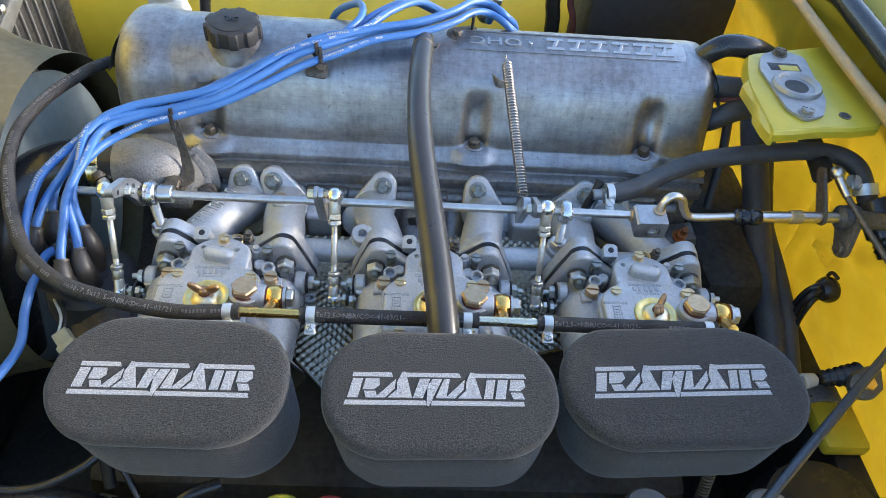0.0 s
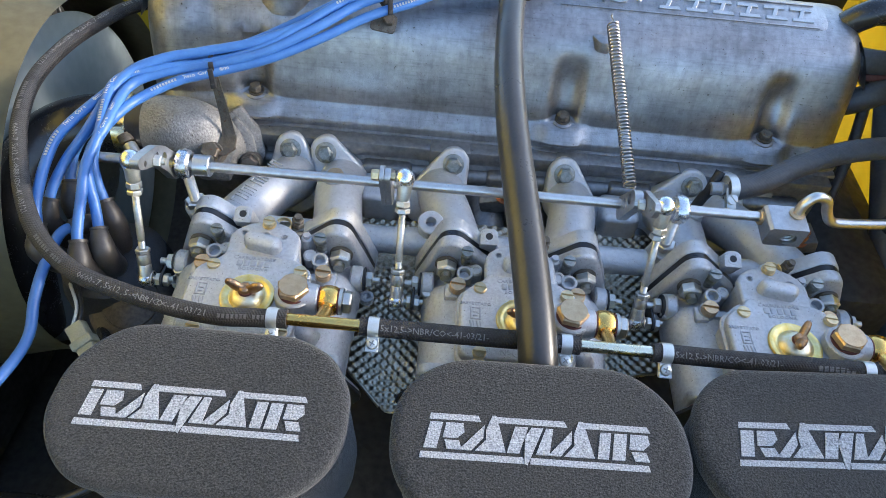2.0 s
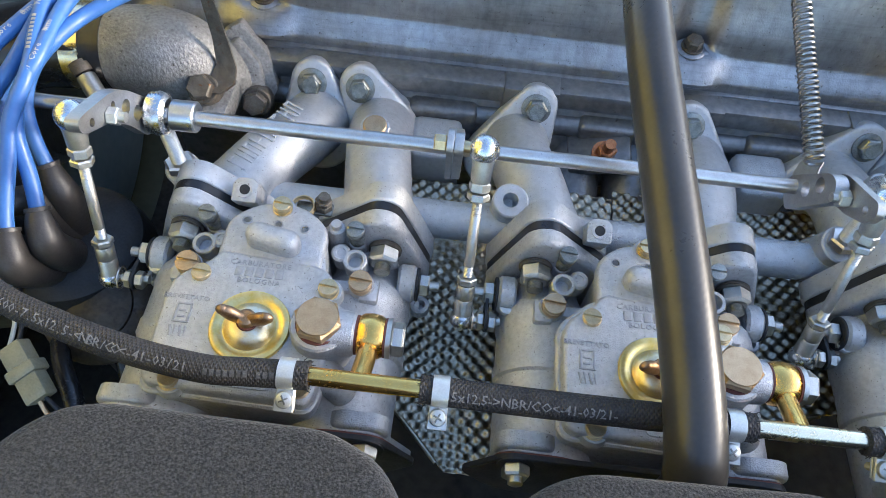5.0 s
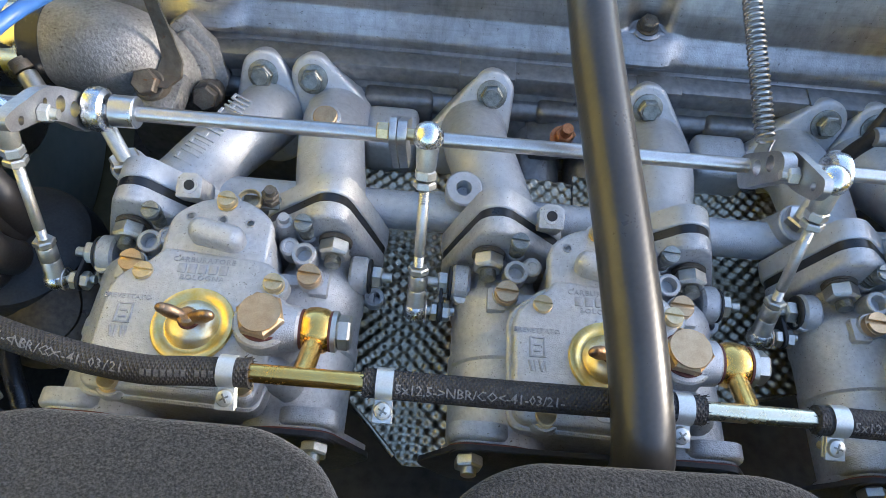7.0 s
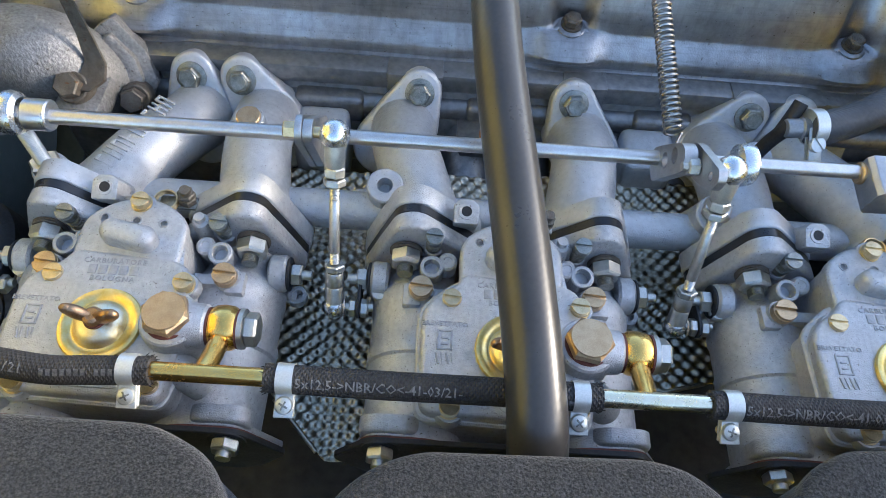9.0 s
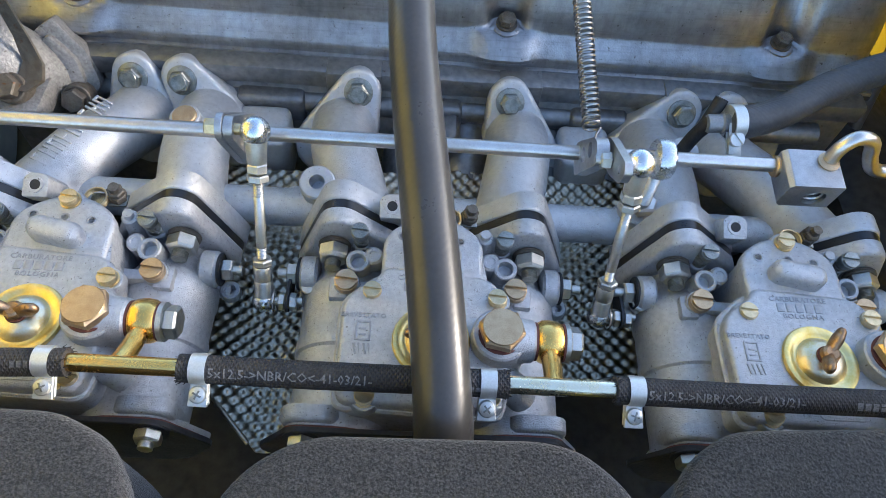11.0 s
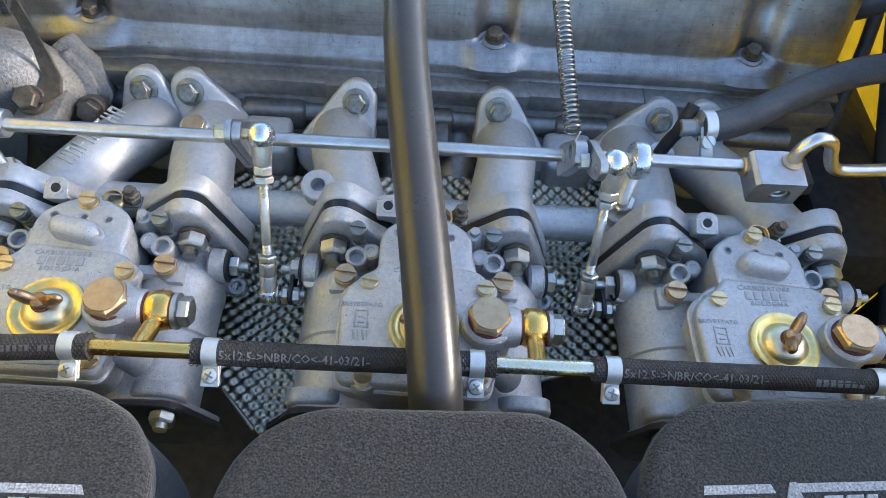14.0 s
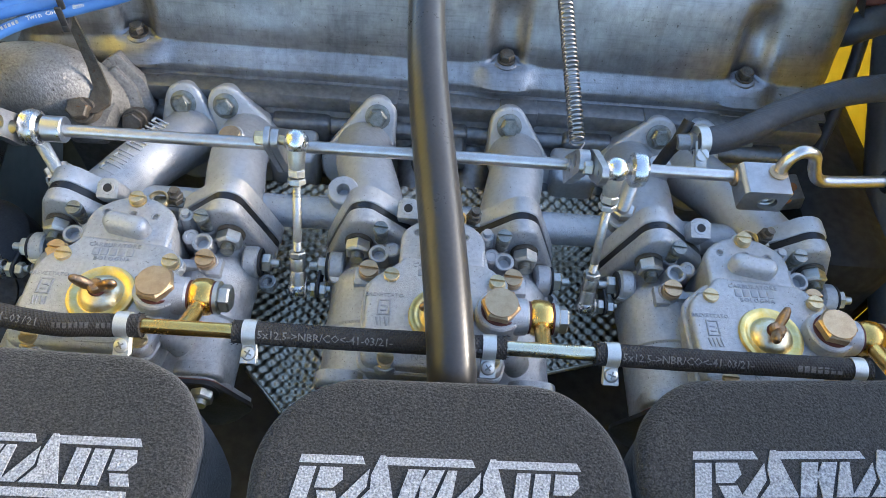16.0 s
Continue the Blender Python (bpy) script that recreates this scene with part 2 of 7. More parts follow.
def cover_material():
    """Old cast cover: cloudy grey alloy with runs down the walls, fine scratches and brown pits."""
    m = speckled(material("stained rocker cover alloy", (0.25, 0.247, 0.250), (0.46, 0.455, 0.450), 13, (0.30, 0.48), 0.9, 0.35, 800, 0.35, depth=0.0006), (0.10, 0.085, 0.065), 330, 0.625, 0.05)
    t = m.node_tree
    n, l = t.nodes, t.links
    b = n["Principled BSDF"]
    old = b.inputs["Base Color"].links[0].from_socket
    co = n.new("ShaderNodeTexCoord")
    last = old
    for size, stretch, low, high, shade in ((1.0, (130, 16, 16), 0.46, 0.80, 0.74), (1.0, (26, 420, 420), 0.52, 0.80, 0.74), (1.0, (11, 18, 18), 0.46, 0.74, 0.66), (1.0, (240, 200, 200), 0.48, 0.72, 0.84)):
        mp = n.new("ShaderNodeMapping")
        mp.inputs["Scale"].default_value = stretch
        v = n.new("ShaderNodeTexNoise")
        v.inputs["Scale"].default_value = size
        v.inputs["Detail"].default_value = 5
        v.inputs["Roughness"].default_value = 0.62
        r = n.new("ShaderNodeMapRange")
        r.inputs[1].default_value, r.inputs[2].default_value = low, high
        r.inputs[3].default_value, r.inputs[4].default_value = 0.0, 1.0
        x = n.new("ShaderNodeMix")
        x.data_type, x.blend_type = "RGBA", "MULTIPLY"
        x.inputs[7].default_value = (shade, shade * 0.995, shade * 0.99, 1)
        l.new(co.outputs["Object"], mp.inputs[0])
        l.new(mp.outputs[0], v.inputs["Vector"])
        l.new(v.outputs[0], r.inputs[0])
        l.new(r.outputs[0], x.inputs[0])
        l.new(last, x.inputs[6])
        last = x.outputs[2]
    l.new(last, b.inputs["Base Color"])
    return m


COVER = cover_material()
FOAM = foam_material()
BRAID = braid_material()
RIBBED = ribbed_material("spiral-ribbed grey rubber", (0.038, 0.038, 0.040), (0.066, 0.066, 0.068), (0.42, 0.58), 150, 0.16, 0.5)
SPIRAL = ribbed_material("semi-gloss dark rubber", (0.026, 0.025, 0.024), (0.042, 0.041, 0.039), (0.26, 0.36), 110, 0.035, 0.75)


# ---- shape helpers ----
def bmn():
    return bmesh.new()


def axes(d):
    d = Vector(d).normalized()
    u = d.orthogonal().normalized()
    if abs(d.z) < 0.9:
        u = d.cross(Vector((0, 0, 1))).normalized()
    return d, u, d.cross(u)


def skin(bm, rings, closed=True, cap=True):
    """Joins rings of points into a surface."""
    vs = [[bm.verts.new(p) for p in r] for r in rings]
    for a, b in zip(vs, vs[1:]):
        k = len(a)
        for i in range(k if closed else k - 1):
            j = (i + 1) % k
            bm.faces.new((a[i], a[j], b[j], b[i]))
    if cap and closed:
        bm.faces.new(vs[0][::-1])
        bm.faces.new(vs[-1])
    return vs


def lathe(bm, prof, at=(0, 0, 0), axis=(0, 0, 1), n=24, turn=0.0):
    """Turns (radius, height) pairs round an axis."""
    d, u, v = axes(axis)
    at = Vector(at)
    rings = []
    for r, h in prof:
        r = max(r, 1e-5)
        rings.append([at + d * h + (u * math.cos(turn + 2 * math.pi * i / n) + v * math.sin(turn + 2 * math.pi * i / n)) * r for i in range(n)])
    skin(bm, rings)


def cyl(bm, a, b, r, r2=None, n=20, edge=0.0):
    a, b = Vector(a), Vector(b)
    h = (b - a).length
    r2 = r if r2 is None else r2
    e = min(edge, h / 3, r / 2)
    prof = [(r - e, 0), (r, e), (r2, h - e), (r2 - e, h)] if e else [(r, 0), (r2, h)]
    lathe(bm, prof, a, b - a, n)


def hexa(bm, a, b, r, turn=0.0):
    """A hexagon nut or bolt head with chamfered ends."""
    a, b = Vector(a), Vector(b)
    h = (b - a).length
    c = min(r * 0.13, h * 0.2)
    lathe(bm, [(r * 0.87, 0), (r, c), (r, h - c), (r * 0.87, h)], a, b - a, 6, turn)


def smooth_path(pts, sub=8):
    pts = [Vector(p) for p in pts]
    p = [pts[0] * 2 - pts[1]] + pts + [pts[-1] * 2 - pts[-2]]
    out = []
    for i in range(1, len(p) - 2):
        for k in range(sub):
            t = k / sub
            a, b, c, d = p[i - 1], p[i], p[i + 1], p[i + 2]
            out.append(0.5 * ((2 * b) + (c - a) * t + (2 * a - 5 * b + 4 * c - d) * t * t + (3 * b - a - 3 * c + d) * t ** 3))
    out.append(pts[-1])
    return out


def tube(bm, pts, r, n=14, sub=8, cap=True, uv=False, taper=None):
    """A round tube along a smooth path; r is a number or a function of 0..1."""
    path = smooth_path(pts, sub) if sub > 1 else [Vector(p) for p in pts]
    d, u, v = axes(path[1] - path[0])
    rings = []
    m = len(path)
    run = [0.0]
    for i in range(1, m):
        run.append(run[-1] + (path[i] - path[i - 1]).length)
    for i, p in enumerate(path):
        t = (path[min(i + 1, m - 1)] - path[max(i - 1, 0)]).normalized()
        u = (u - t * u.dot(t)).normalized()
        v = t.cross(u)
        rr = taper(i / (m - 1)) if taper else r(i / (m - 1)) if callable(r) else r
        rings.append([p + (u * math.cos(2 * math.pi * k / n) + v * math.sin(2 * math.pi * k / n)) * rr for k in range(n)])
    vs = skin(bm, rings, True, cap)
    if uv:
        lay = bm.loops.layers.uv.verify()
        place = {vv: (run[i], k / n * 2 * math.pi * r) for i, ring in enumerate(vs) for k, vv in enumerate(ring)}
        for f in bm.faces:
            for lp in f.loops:
                if lp.vert in place:
                    lp[lay].uv = place[lp.vert]


def ball(bm, c, r, n=20):
    lathe(bm, [(r * math.sin(math.pi * i / 12), -r * math.cos(math.pi * i / 12)) for i in range(13)], c, (0, 0, 1), n)


def helix(bm, a, b, big, thin, turns, n=6):
    a, b = Vector(a), Vector(b)
    d, u, v = axes(b - a)
    steps = int(turns * 14)
    h = (b - a).length
    pts = [a + d * h * i / steps + (u * math.cos(2 * math.pi * turns * i / steps) + v * math.sin(2 * math.pi * turns * i / steps)) * big for i in range(steps + 1)]
    tube(bm, pts, thin, n, 1)


def prism(bm, outline, m, h, edge=0.0, segments=2):
    """An outline in the plane of m, pushed h along its z, with rounded edges."""
    t = bmn()
    a = [t.verts.new(m @ Vector((x, y, 0))) for x, y in outline]
    b = [t.verts.new(m @ Vector((x, y, h))) for x, y in outline]
    k = len(a)
    for i in range(k):
        j = (i + 1) % k
        t.faces.new((a[i], a[j], b[j], b[i]))
    t.faces.new(a[::-1])
    t.faces.new(b)
    bmesh.ops.recalc_face_normals(t, faces=t.faces)
    if edge:
        rim = [e for e in t.edges if all(v in set(b) for v in e.verts)]
        bmesh.ops.bevel(t, geom=rim, offset=edge, segments=segments, affect="EDGES", profile=0.5, clamp_overlap=True)
    join(bm, t)


def join(bm, other):
    me = bpy.data.meshes.new("t")
    other.to_mesh(me)
    other.free()
    bm.from_mesh(me)
    bpy.data.meshes.remove(me)


def box(bm, lo, hi, edge=0.0, m=None, segments=2):
    t = bmn()
    lo, hi = Vector(lo), Vector(hi)
    bmesh.ops.create_cube(t, size=1, matrix=Matrix.Translation((lo + hi) / 2) @ Matrix.Diagonal((*(hi - lo), 1)))
    if edge:
        bmesh.ops.bevel(t, geom=list(t.edges), offset=edge, segments=segments, affect="EDGES", profile=0.5)
    if m is not None:
        t.transform(m)
    join(bm, t)


def hull(circles, n=28):
    """Convex outline round a set of circles (x, y, r)."""
    pts = [(x + r * math.cos(2 * math.pi * i / n), y + r * math.sin(2 * math.pi * i / n)) for x, y, r in circles for i in range(n)]
    pts = sorted(set((round(a, 6), round(b, 6)) for a, b in pts))

    def half(seq):
        out = []
        for p in seq:
            while len(out) > 1 and (out[-1][0] - out[-2][0]) * (p[1] - out[-2][1]) - (out[-1][1] - out[-2][1]) * (p[0] - out[-2][0]) <= 1e-10:
                out.pop()
            out.append(p)
        return out[:-1]
    return half(pts) + half(pts[::-1])


def rounded(corners, r, n=5):
    """A polygon with its corners rounded off; r one number or one a corner."""
    out = []
    k = len(corners)
    for i, c in enumerate(corners):
        rr = r[i] if isinstance(r, (list, tuple)) else r
        a, b, d = Vector(corners[i - 1]), Vector(c), Vector(corners[(i + 1) % k])
        p, q = (a - b).normalized(), (d - b).normalized()
        rr = min(rr, (a - b).length * 0.48, (d - b).length * 0.48)
        for s in range(n + 1):
            t = s / n
            out.append(tuple((b + p * rr) * (1 - t) ** 2 + b * 2 * t * (1 - t) + (b + q * rr) * t * t))
    return out


def facing(at, z, x=(1, 0, 0)):
    """A frame at a place whose z points along z and whose x is near x."""
    z = Vector(z).normalized()
    x = Vector(x)
    x = (x - z * x.dot(z)).normalized()
    y = z.cross(x)
    m = Matrix((x, y, z)).transposed().to_4x4()
    m.translation = at
    return m


def screw_head(bm, at, axis, r, h, slot=True, cross=False):
    """A slotted or cross-headed screw; the slots are cut down into the head."""
    d, u, v = axes(axis)
    at = Vector(at)
    lathe(bm, [(r * 0.96, 0), (r, h * 0.2), (r, h * 0.7), (r * 0.9, h * 0.74)], at, d, 20)
    w = r * 0.16
    top = at + d * (h * 0.70)
    sides = ((1, 1), (1, -1), (-1, 1), (-1, -1)) if cross else ((1, 0), (-1, 0))
    for sx, sy in sides:
        out = []
        for i in range(15):
            if cross:
                a = math.pi / 2 * i / 14
                p = (max(w, r * 0.95 * math.cos(a)) * sx, max(w, r * 0.95 * math.sin(a)) * sy)
            else:
                a = -math.pi / 2 + math.pi * i / 14
                p = (max(w, r * 0.95 * math.cos(a)) * sx, r * 0.95 * math.sin(a))
            out.append(p)
        if cross:
            out.append((w * sx, w * sy))
        if sx * (sy if cross else 1) < 0:
            out = out[::-1]
        clean = [p for i, p in enumerate(out) if (Vector(p) - Vector(out[i - 1])).length > 1e-6]
        m = Matrix((u, v, d)).transposed().to_4x4()
        m.translation = top
        prism(bm, clean, m @ Matrix.Rotation(0.7 if not cross else 0.3, 4, "Z"), h * 0.3, r * 0.06, 1)


# ---- things and parts ----
ORIGIN = {}


def thing(name, label, category, at=(0, 0, 0), group="", kind=""):
    ob = new(name)
    ob.empty_display_size = 0.01
    ob.location = at
    ORIGIN[ob.name] = Vector(at)
    return tagged(ob, label, category, group, kind)


def finish(name, bm, mat, shift=None, smooth=35):
    if shift is not None:
        bm.transform(Matrix.Translation(-shift))
    bmesh.ops.recalc_face_normals(bm, faces=bm.faces)
    me = bpy.data.meshes.new(name)
    bm.to_mesh(me)
    bm.free()
    me.materials.append(mat)
    me.shade_smooth()
    me.set_sharp_from_angle(angle=radians(smooth))
    return me


def part(name, bm, mat, parent, label="", kind=""):
    """One mesh under a thing or a part, built in the place's own coordinates."""
    shift = ORIGIN[parent.name]
    ob = new(name, finish(name, bm, mat, shift))
    ob.parent = parent
    ORIGIN[ob.name] = shift
    return tagged(ob, label, kind=kind)


def single(name, bm, mat, label, category, group="", kind=""):
    """A thing that is one mesh; its origin is set at its base."""
    bm.verts.ensure_lookup_table()
    ps = [v.co for v in bm.verts]
    at = Vector((sum(p.x for p in ps) / len(ps), sum(p.y for p in ps) / len(ps), min(p.z for p in ps)))
    ob = new(name, finish(name, bm, mat, at))
    ob.location = at
    ORIGIN[ob.name] = at
    return tagged(ob, label, category, group, kind)


def letters(text, m, size, mat, parent, name, raised=0.0003, align="CENTER", spread=1.0):
    """Raised lettering in the built-in font, turned into a mesh."""
    cu = bpy.data.curves.new(name, "FONT")
    cu.body, cu.size, cu.align_x, cu.align_y, cu.extrude = text, size, align, "CENTER", raised
    cu.space_character = spread
    cu.resolution_u = 2
    ob = bpy.data.objects.new("t", cu)
    scene.collection.objects.link(ob)
    bpy.context.view_layer.update()
    me = bpy.data.meshes.new_from_object(ob.evaluated_get(bpy.context.evaluated_depsgraph_get()))
    bpy.data.objects.remove(ob)
    bm = bmn()
    bm.from_mesh(me)
    bpy.data.meshes.remove(me)
    bm.transform(m)
    return part(name, bm, mat, parent)

# ---- setting: engine bay ----
def panel(name, lo, hi, mat, label, category, edge=0.004):
    bm = bmn()
    box(bm, lo, hi, edge)
    return single(name, bm, mat, label, category, kind="structure")


panel("floor", (-0.95, -0.62, -0.50), (0.62, 0.85, -0.46), GRIME_SHADE, "dark oily floor of the engine bay", "floor")
panel("ground", (-30, -30, -0.95), (30, 30, -0.90), GROUND, "grey tarmac ground under the car", "ground", 0)
panel("wall_near", (-0.95, -0.62, -0.46), (0.62, -0.585, -0.02), YELLOW, "yellow painted inner wing panel nearest the carburettors", "inner wing")
panel("bonnet", (-0.91, -0.66, 0.03), (-0.88, 0.72, 1.30), YELLOW, "raised yellow bonnet standing open at the front", "bonnet")
panel("wing_top", (-0.99, -0.98, 0.020), (0.62, -0.60, 0.045), YELLOW, "yellow outer wing top along the near side", "wing", 0.01)
panel("wall_front", (-0.95, -0.585, -0.46), (-0.92, 0.66, 0.02), GRIME_SHADE, "dark radiator support panel at the front", "panel")


bm = bmn()
prism(bm, [(0.600, -0.46), (0.616, -0.30), (0.640, -0.16), (0.690, -0.05), (0.760, 0.03), (0.840, 0.06), (0.840, 0.02), (0.780, -0.02), (0.720, -0.10), (0.680, -0.20), (0.640, -0.46)], Matrix(((0, 0, 1, -0.95), (1, 0, 0, 0), (0, 1, 0, 0), (0, 0, 0, 1))), 1.57, 0.002)
single("wall_far", bm, YELLOW, "yellow painted inner wing sloping away beyond the engine", "inner wing", kind="structure")


def firewall():
    """Yellow bulkhead behind the engine, with a swaged rib and a step."""
    bm = bmn()
    nx, nz = 200, 96
    rows = []
    for i in range(nx + 1):
        y = -0.585 + 1.245 * i / nx
        r = []
        for k in range(nz + 1):
            z = -0.46 + 0.58 * k / nz
            x = 0.462
            x -= 0.035 * max(0.0, min(1.0, (y - 0.26) / 0.10))
            x -= 0.012 / (1 + math.exp(-(y - 0.165) / 0.006)) * (1 / (1 + math.exp((z + 0.02) / 0.01)))
            x += 0.010 / (1 + math.exp((z + 0.165) / 0.008))
            x -= 0.006 * math.exp(-((z + 0.065 + 0.25 * (y - 0.12)) / 0.012) ** 2) * math.exp(-((y - 0.10) / 0.05) ** 2)
            bend = 0.205 + 0.30 * (z + 0.13) + 0.012 * math.sin(z * 34)
            x += 0.030 / (1 + math.exp(-(y - bend) / 0.006)) * (1 / (1 + math.exp((z - 0.01) / 0.012)))
            x -= 0.009 * math.exp(-((y - bend + 0.014) / 0.008) ** 2)
            x -= 0.0075 * math.exp(-(math.hypot(y - 0.150, (z + 0.092) * 1.7) / 0.018 - 1) ** 2 * 9)
            x += 0.0030 * noise.noise(Vector((y * 22, z * 22, 3.0)))
            r.append((x, y, z))
        rows.append(r)
    skin(bm, rows, closed=False, cap=False)
    bmesh.ops.solidify(bm, geom=list(bm.faces), thickness=-0.004)
    return single("wall_firewall", bm, YELLOW, "yellow painted bulkhead with chips and pressed ribs", "bulkhead", kind="structure")


firewall()


# ---- cylinder head and rocker cover ----
def cylinder_head():
    t = thing("cylinder_head", "aged cast alloy cylinder head under the rocker cover", "engine", (0, 0.27, -0.46))
    bm = bmn()
    box(bm, (-0.335, 0.192, -0.25), (0.300, 0.36, -0.043), 0.005)
    part("casting", bm, HEAD, t)
    bm = bmn()
    tube(bm, [(-0.325, 0.187, -0.066), (-0.1, 0.187, -0.066), (0.1, 0.187, -0.066), (0.275, 0.187, -0.066)], 0.0085, 16, 3)
    part("ledge", bm, HEAD, t)
    bm = bmn()
    box(bm, (-0.350, 0.1985, -0.0405), (0.305, 0.215, -0.0375), 0.0008)
    part("gasket", bm, DARK, t, "dark rocker cover gasket")
    bm = bmn()
    prism(bm, [(0.193, -0.052), (0.1890, -0.053), (0.166, -0.104), (0.193, -0.14)], Matrix(((0, 0, 1, -0.24), (1, 0, 0, 0), (0, 1, 0, 0), (0, 0, 0, 1))), 0.49)
    part("port_face", bm, HEAD, t)
    bm = bmn()
    box(bm, (-0.33, 0.196, -0.46), (0.27, 0.36, -0.25), 0.006)
    part("block", bm, GRIME_SHADE, t, "dark oily engine block")
    bm = bmn()
    box(bm, (-0.340, 0.186, -0.052), (0.300, 0.205, -0.036), 0.003)
    part("gasket_rail", bm, HEAD, t)
    for x0, x1 in ((-0.084, -0.046), (0.036, 0.066), (0.153, 0.217)):
        bm = bmn()
        box(bm, (x0, 0.1835, -0.054), (x1, 0.206, -0.0350), 0.0012)
        part("port_rib", bm, HEAD, t)
    for x, push, drop in ((-0.0095, 0.0, 0.0), (0.2854, 0.0053, -0.0270)):
        bm = bmn()
        hexa(bm, (x, 0.1605, -0.0620), (x, 0.1580, -0.0545), 0.0066)
        cyl(bm, (x, 0.1580, -0.0545), (x, 0.1555, -0.0465), 0.0038, n=12)
        lathe(bm, [(0.0092, 0), (0.0092, 0.0015)], (x, 0.1608, -0.0632), (0, -0.3, 1), 18)
        bm.transform(Matrix.Translation((0, push, drop)))
        part("stud_nut", bm, COPPER, t, "coppery exhaust stud nut")
        bm = bmn()
        box(bm, (x - 0.024, 0.155, -0.080), (x + 0.02, 0.184, -0.0635), 0.003, Matrix.Translation((x, 0.17, -0.07)) @ Matrix.Rotation(-0.25, 4, "Y") @ Matrix.Translation((-x, -0.17, 0.07)))
        bm.transform(Matrix.Translation((0, push, drop)))
        part("clamp_yoke", bm, HEAD, t)
    for x0, x1 in ((-0.1445, -0.1085), (0.0810, 0.1175)):
        bm = bmn()
        box(bm, (x0, 0.140, -0.110), (x1, 0.176, -0.0595), 0.006, segments=3)
        part("port_block", bm, RUNNER, t, "pale cast port block")
    for x0, x1 in ((-0.148, -0.100), (-0.028, 0.012), (0.090, 0.132)):
        bm = bmn()
        box(bm, (x0, 0.176, -0.078), (x1, 0.196, -0.0555), 0.004, segments=3)
        part("head_lug", bm, HEAD, t)
    for x in (-0.025, 0.017, 0.075, 0.12):
        bm = bmn()
        cyl(bm, (x, 0.20, -0.085), (x, 0.115, -0.115), 0.019, 0.02, 20)
        part("exhaust_port", bm, HEAD, t)
    return t


cylinder_head()

# two dark boxes added to fill in the shade between engine and bulkhead
bm = bmn()
box(bm, (0.303, 0.10, -0.455), (0.385, 0.36, -0.100), 0.025)
box(bm, (0.380, 0.150, -0.455), (0.455, 0.420, -0.158), 0.025)
single("bellhousing", bm, GRIME_SHADE, "dark filler block in place of the shade behind the engine", "bellhousing", kind="structure")


def rocker_cover():
    t = thing("rocker_cover", "weathered cast alloy rocker cover with raised lettering panel", "rocker cover", (0, 0.27, -0.038))
    X0, X1 = -0.356, 0.309
    # cross-section: from the near flange up the wall, over the top and down the far side
    prof = [(0.2030, -0.0375), (0.2030, -0.0330), (0.2031, -0.0290), (0.2042, -0.0262), (0.2085, -0.0218), (0.2128, -0.0170), (0.2140, -0.0152), (0.2146, -0.0142), (0.2149, -0.0130), (0.2152, -0.0115), (0.2160, -0.0050), (0.2185, 0.004), (0.2215, 0.0125), (0.2245, 0.0215),
            (0.2275, 0.031), (0.231, 0.0415), (0.2355, 0.0515), (0.2415, 0.0600), (0.249, 0.0660), (0.256, 0.0695), (0.2645, 0.0728), (0.276, 0.0755), (0.29, 0.0775), (0.303, 0.0780),
            (0.316, 0.0765), (0.328, 0.071), (0.338, 0.061), (0.344, 0.046), (0.347, 0.02), (0.35, -0.01), (0.352, -0.0375)]
    pockets = ((-0.252, 0.0125), (0.038, 0.0125), (0.231, 0.0125))
    cy, cz = 0.276, -0.02
    rings = []
    xs = [X0 + (X1 - X0) * i / 190 for i in range(191)]
    extra = [X0 + d for d in (0.0004, 0.0012)] + [X1 - d for d in (0.0012, 0.0004)]
    xs = sorted(xs + extra)
    for x in xs:
        e0 = max(0.0, 1 - (x - X0) / 0.034)
        e1 = max(0.0, 1 - (X1 - x) / 0.028)
        e = max(e0, e1)
        shrink = 1 - math.sqrt(max(0.0, 1 - e ** 2.4)) if e > 0 else 0.0
        front = max(0.0, min(1.0, (-0.285 - x) / 0.03))
        front = front * front * (3 - 2 * front)
        r = []
        for j, (y, z) in enumerate(prof):
            k = 1.0 if z > -0.03 else 0.35
            sy, sz = 0.036 * shrink * k, 0.040 * shrink * k
            yy = y + (sy if y < cy else -sy)
            zz = z - (sz if z > 0 else sz * max(0.0, (z + 0.03) / 0.03))
            wall = max(0.0, min(1.0, (z + 0.03) / 0.01)) * (1 if y < 0.24 else 0)
            for px, pw in pockets:
                side = math.exp(-(abs(x - px - 0.0 * z) / pw) ** 4)
                high = 1 / (1 + math.exp((z - 0.036) / 0.004)) / (1 + math.exp(-(z + 0.0136) / 0.0006))
                yy += wall * side * high * (0.0110 + 0.06 * max(0.0, z + 0.02) * 0.25)
                # buttress that carries the bolt
                yy -= 0.0062 * math.exp(-((x - px) / 0.021) ** 4) * max(0.0, min(1.0, (-0.0125 - z) / 0.004)) * max(0.0, min(1.0, (z + 0.0335) / 0.006)) * (1 if y < 0.24 else 0)
            # swelling over the cam chain at the front
            yy -= 0.004 * front * (1 if y < cy else -1) * (1 if z > -0.025 else 0)
            zz += 0.004 * front * (1 if z > 0.03 else 0)
            # long low step along the wall
            if 0.219 < y < 0.236 and z < 0.05:
                yy += 0.0010 * math.sin(x * 31) + 0.0006 * math.sin(x * 83 + 1)
            r.append((x, yy, zz))
        rings.append(r)
    bm = bmn()
    skin(bm, rings, closed=False, cap=False)
    bm.verts.ensure_lookup_table()
    n = len(prof)
    bm.faces.new([bm.verts[i] for i in range(n)])
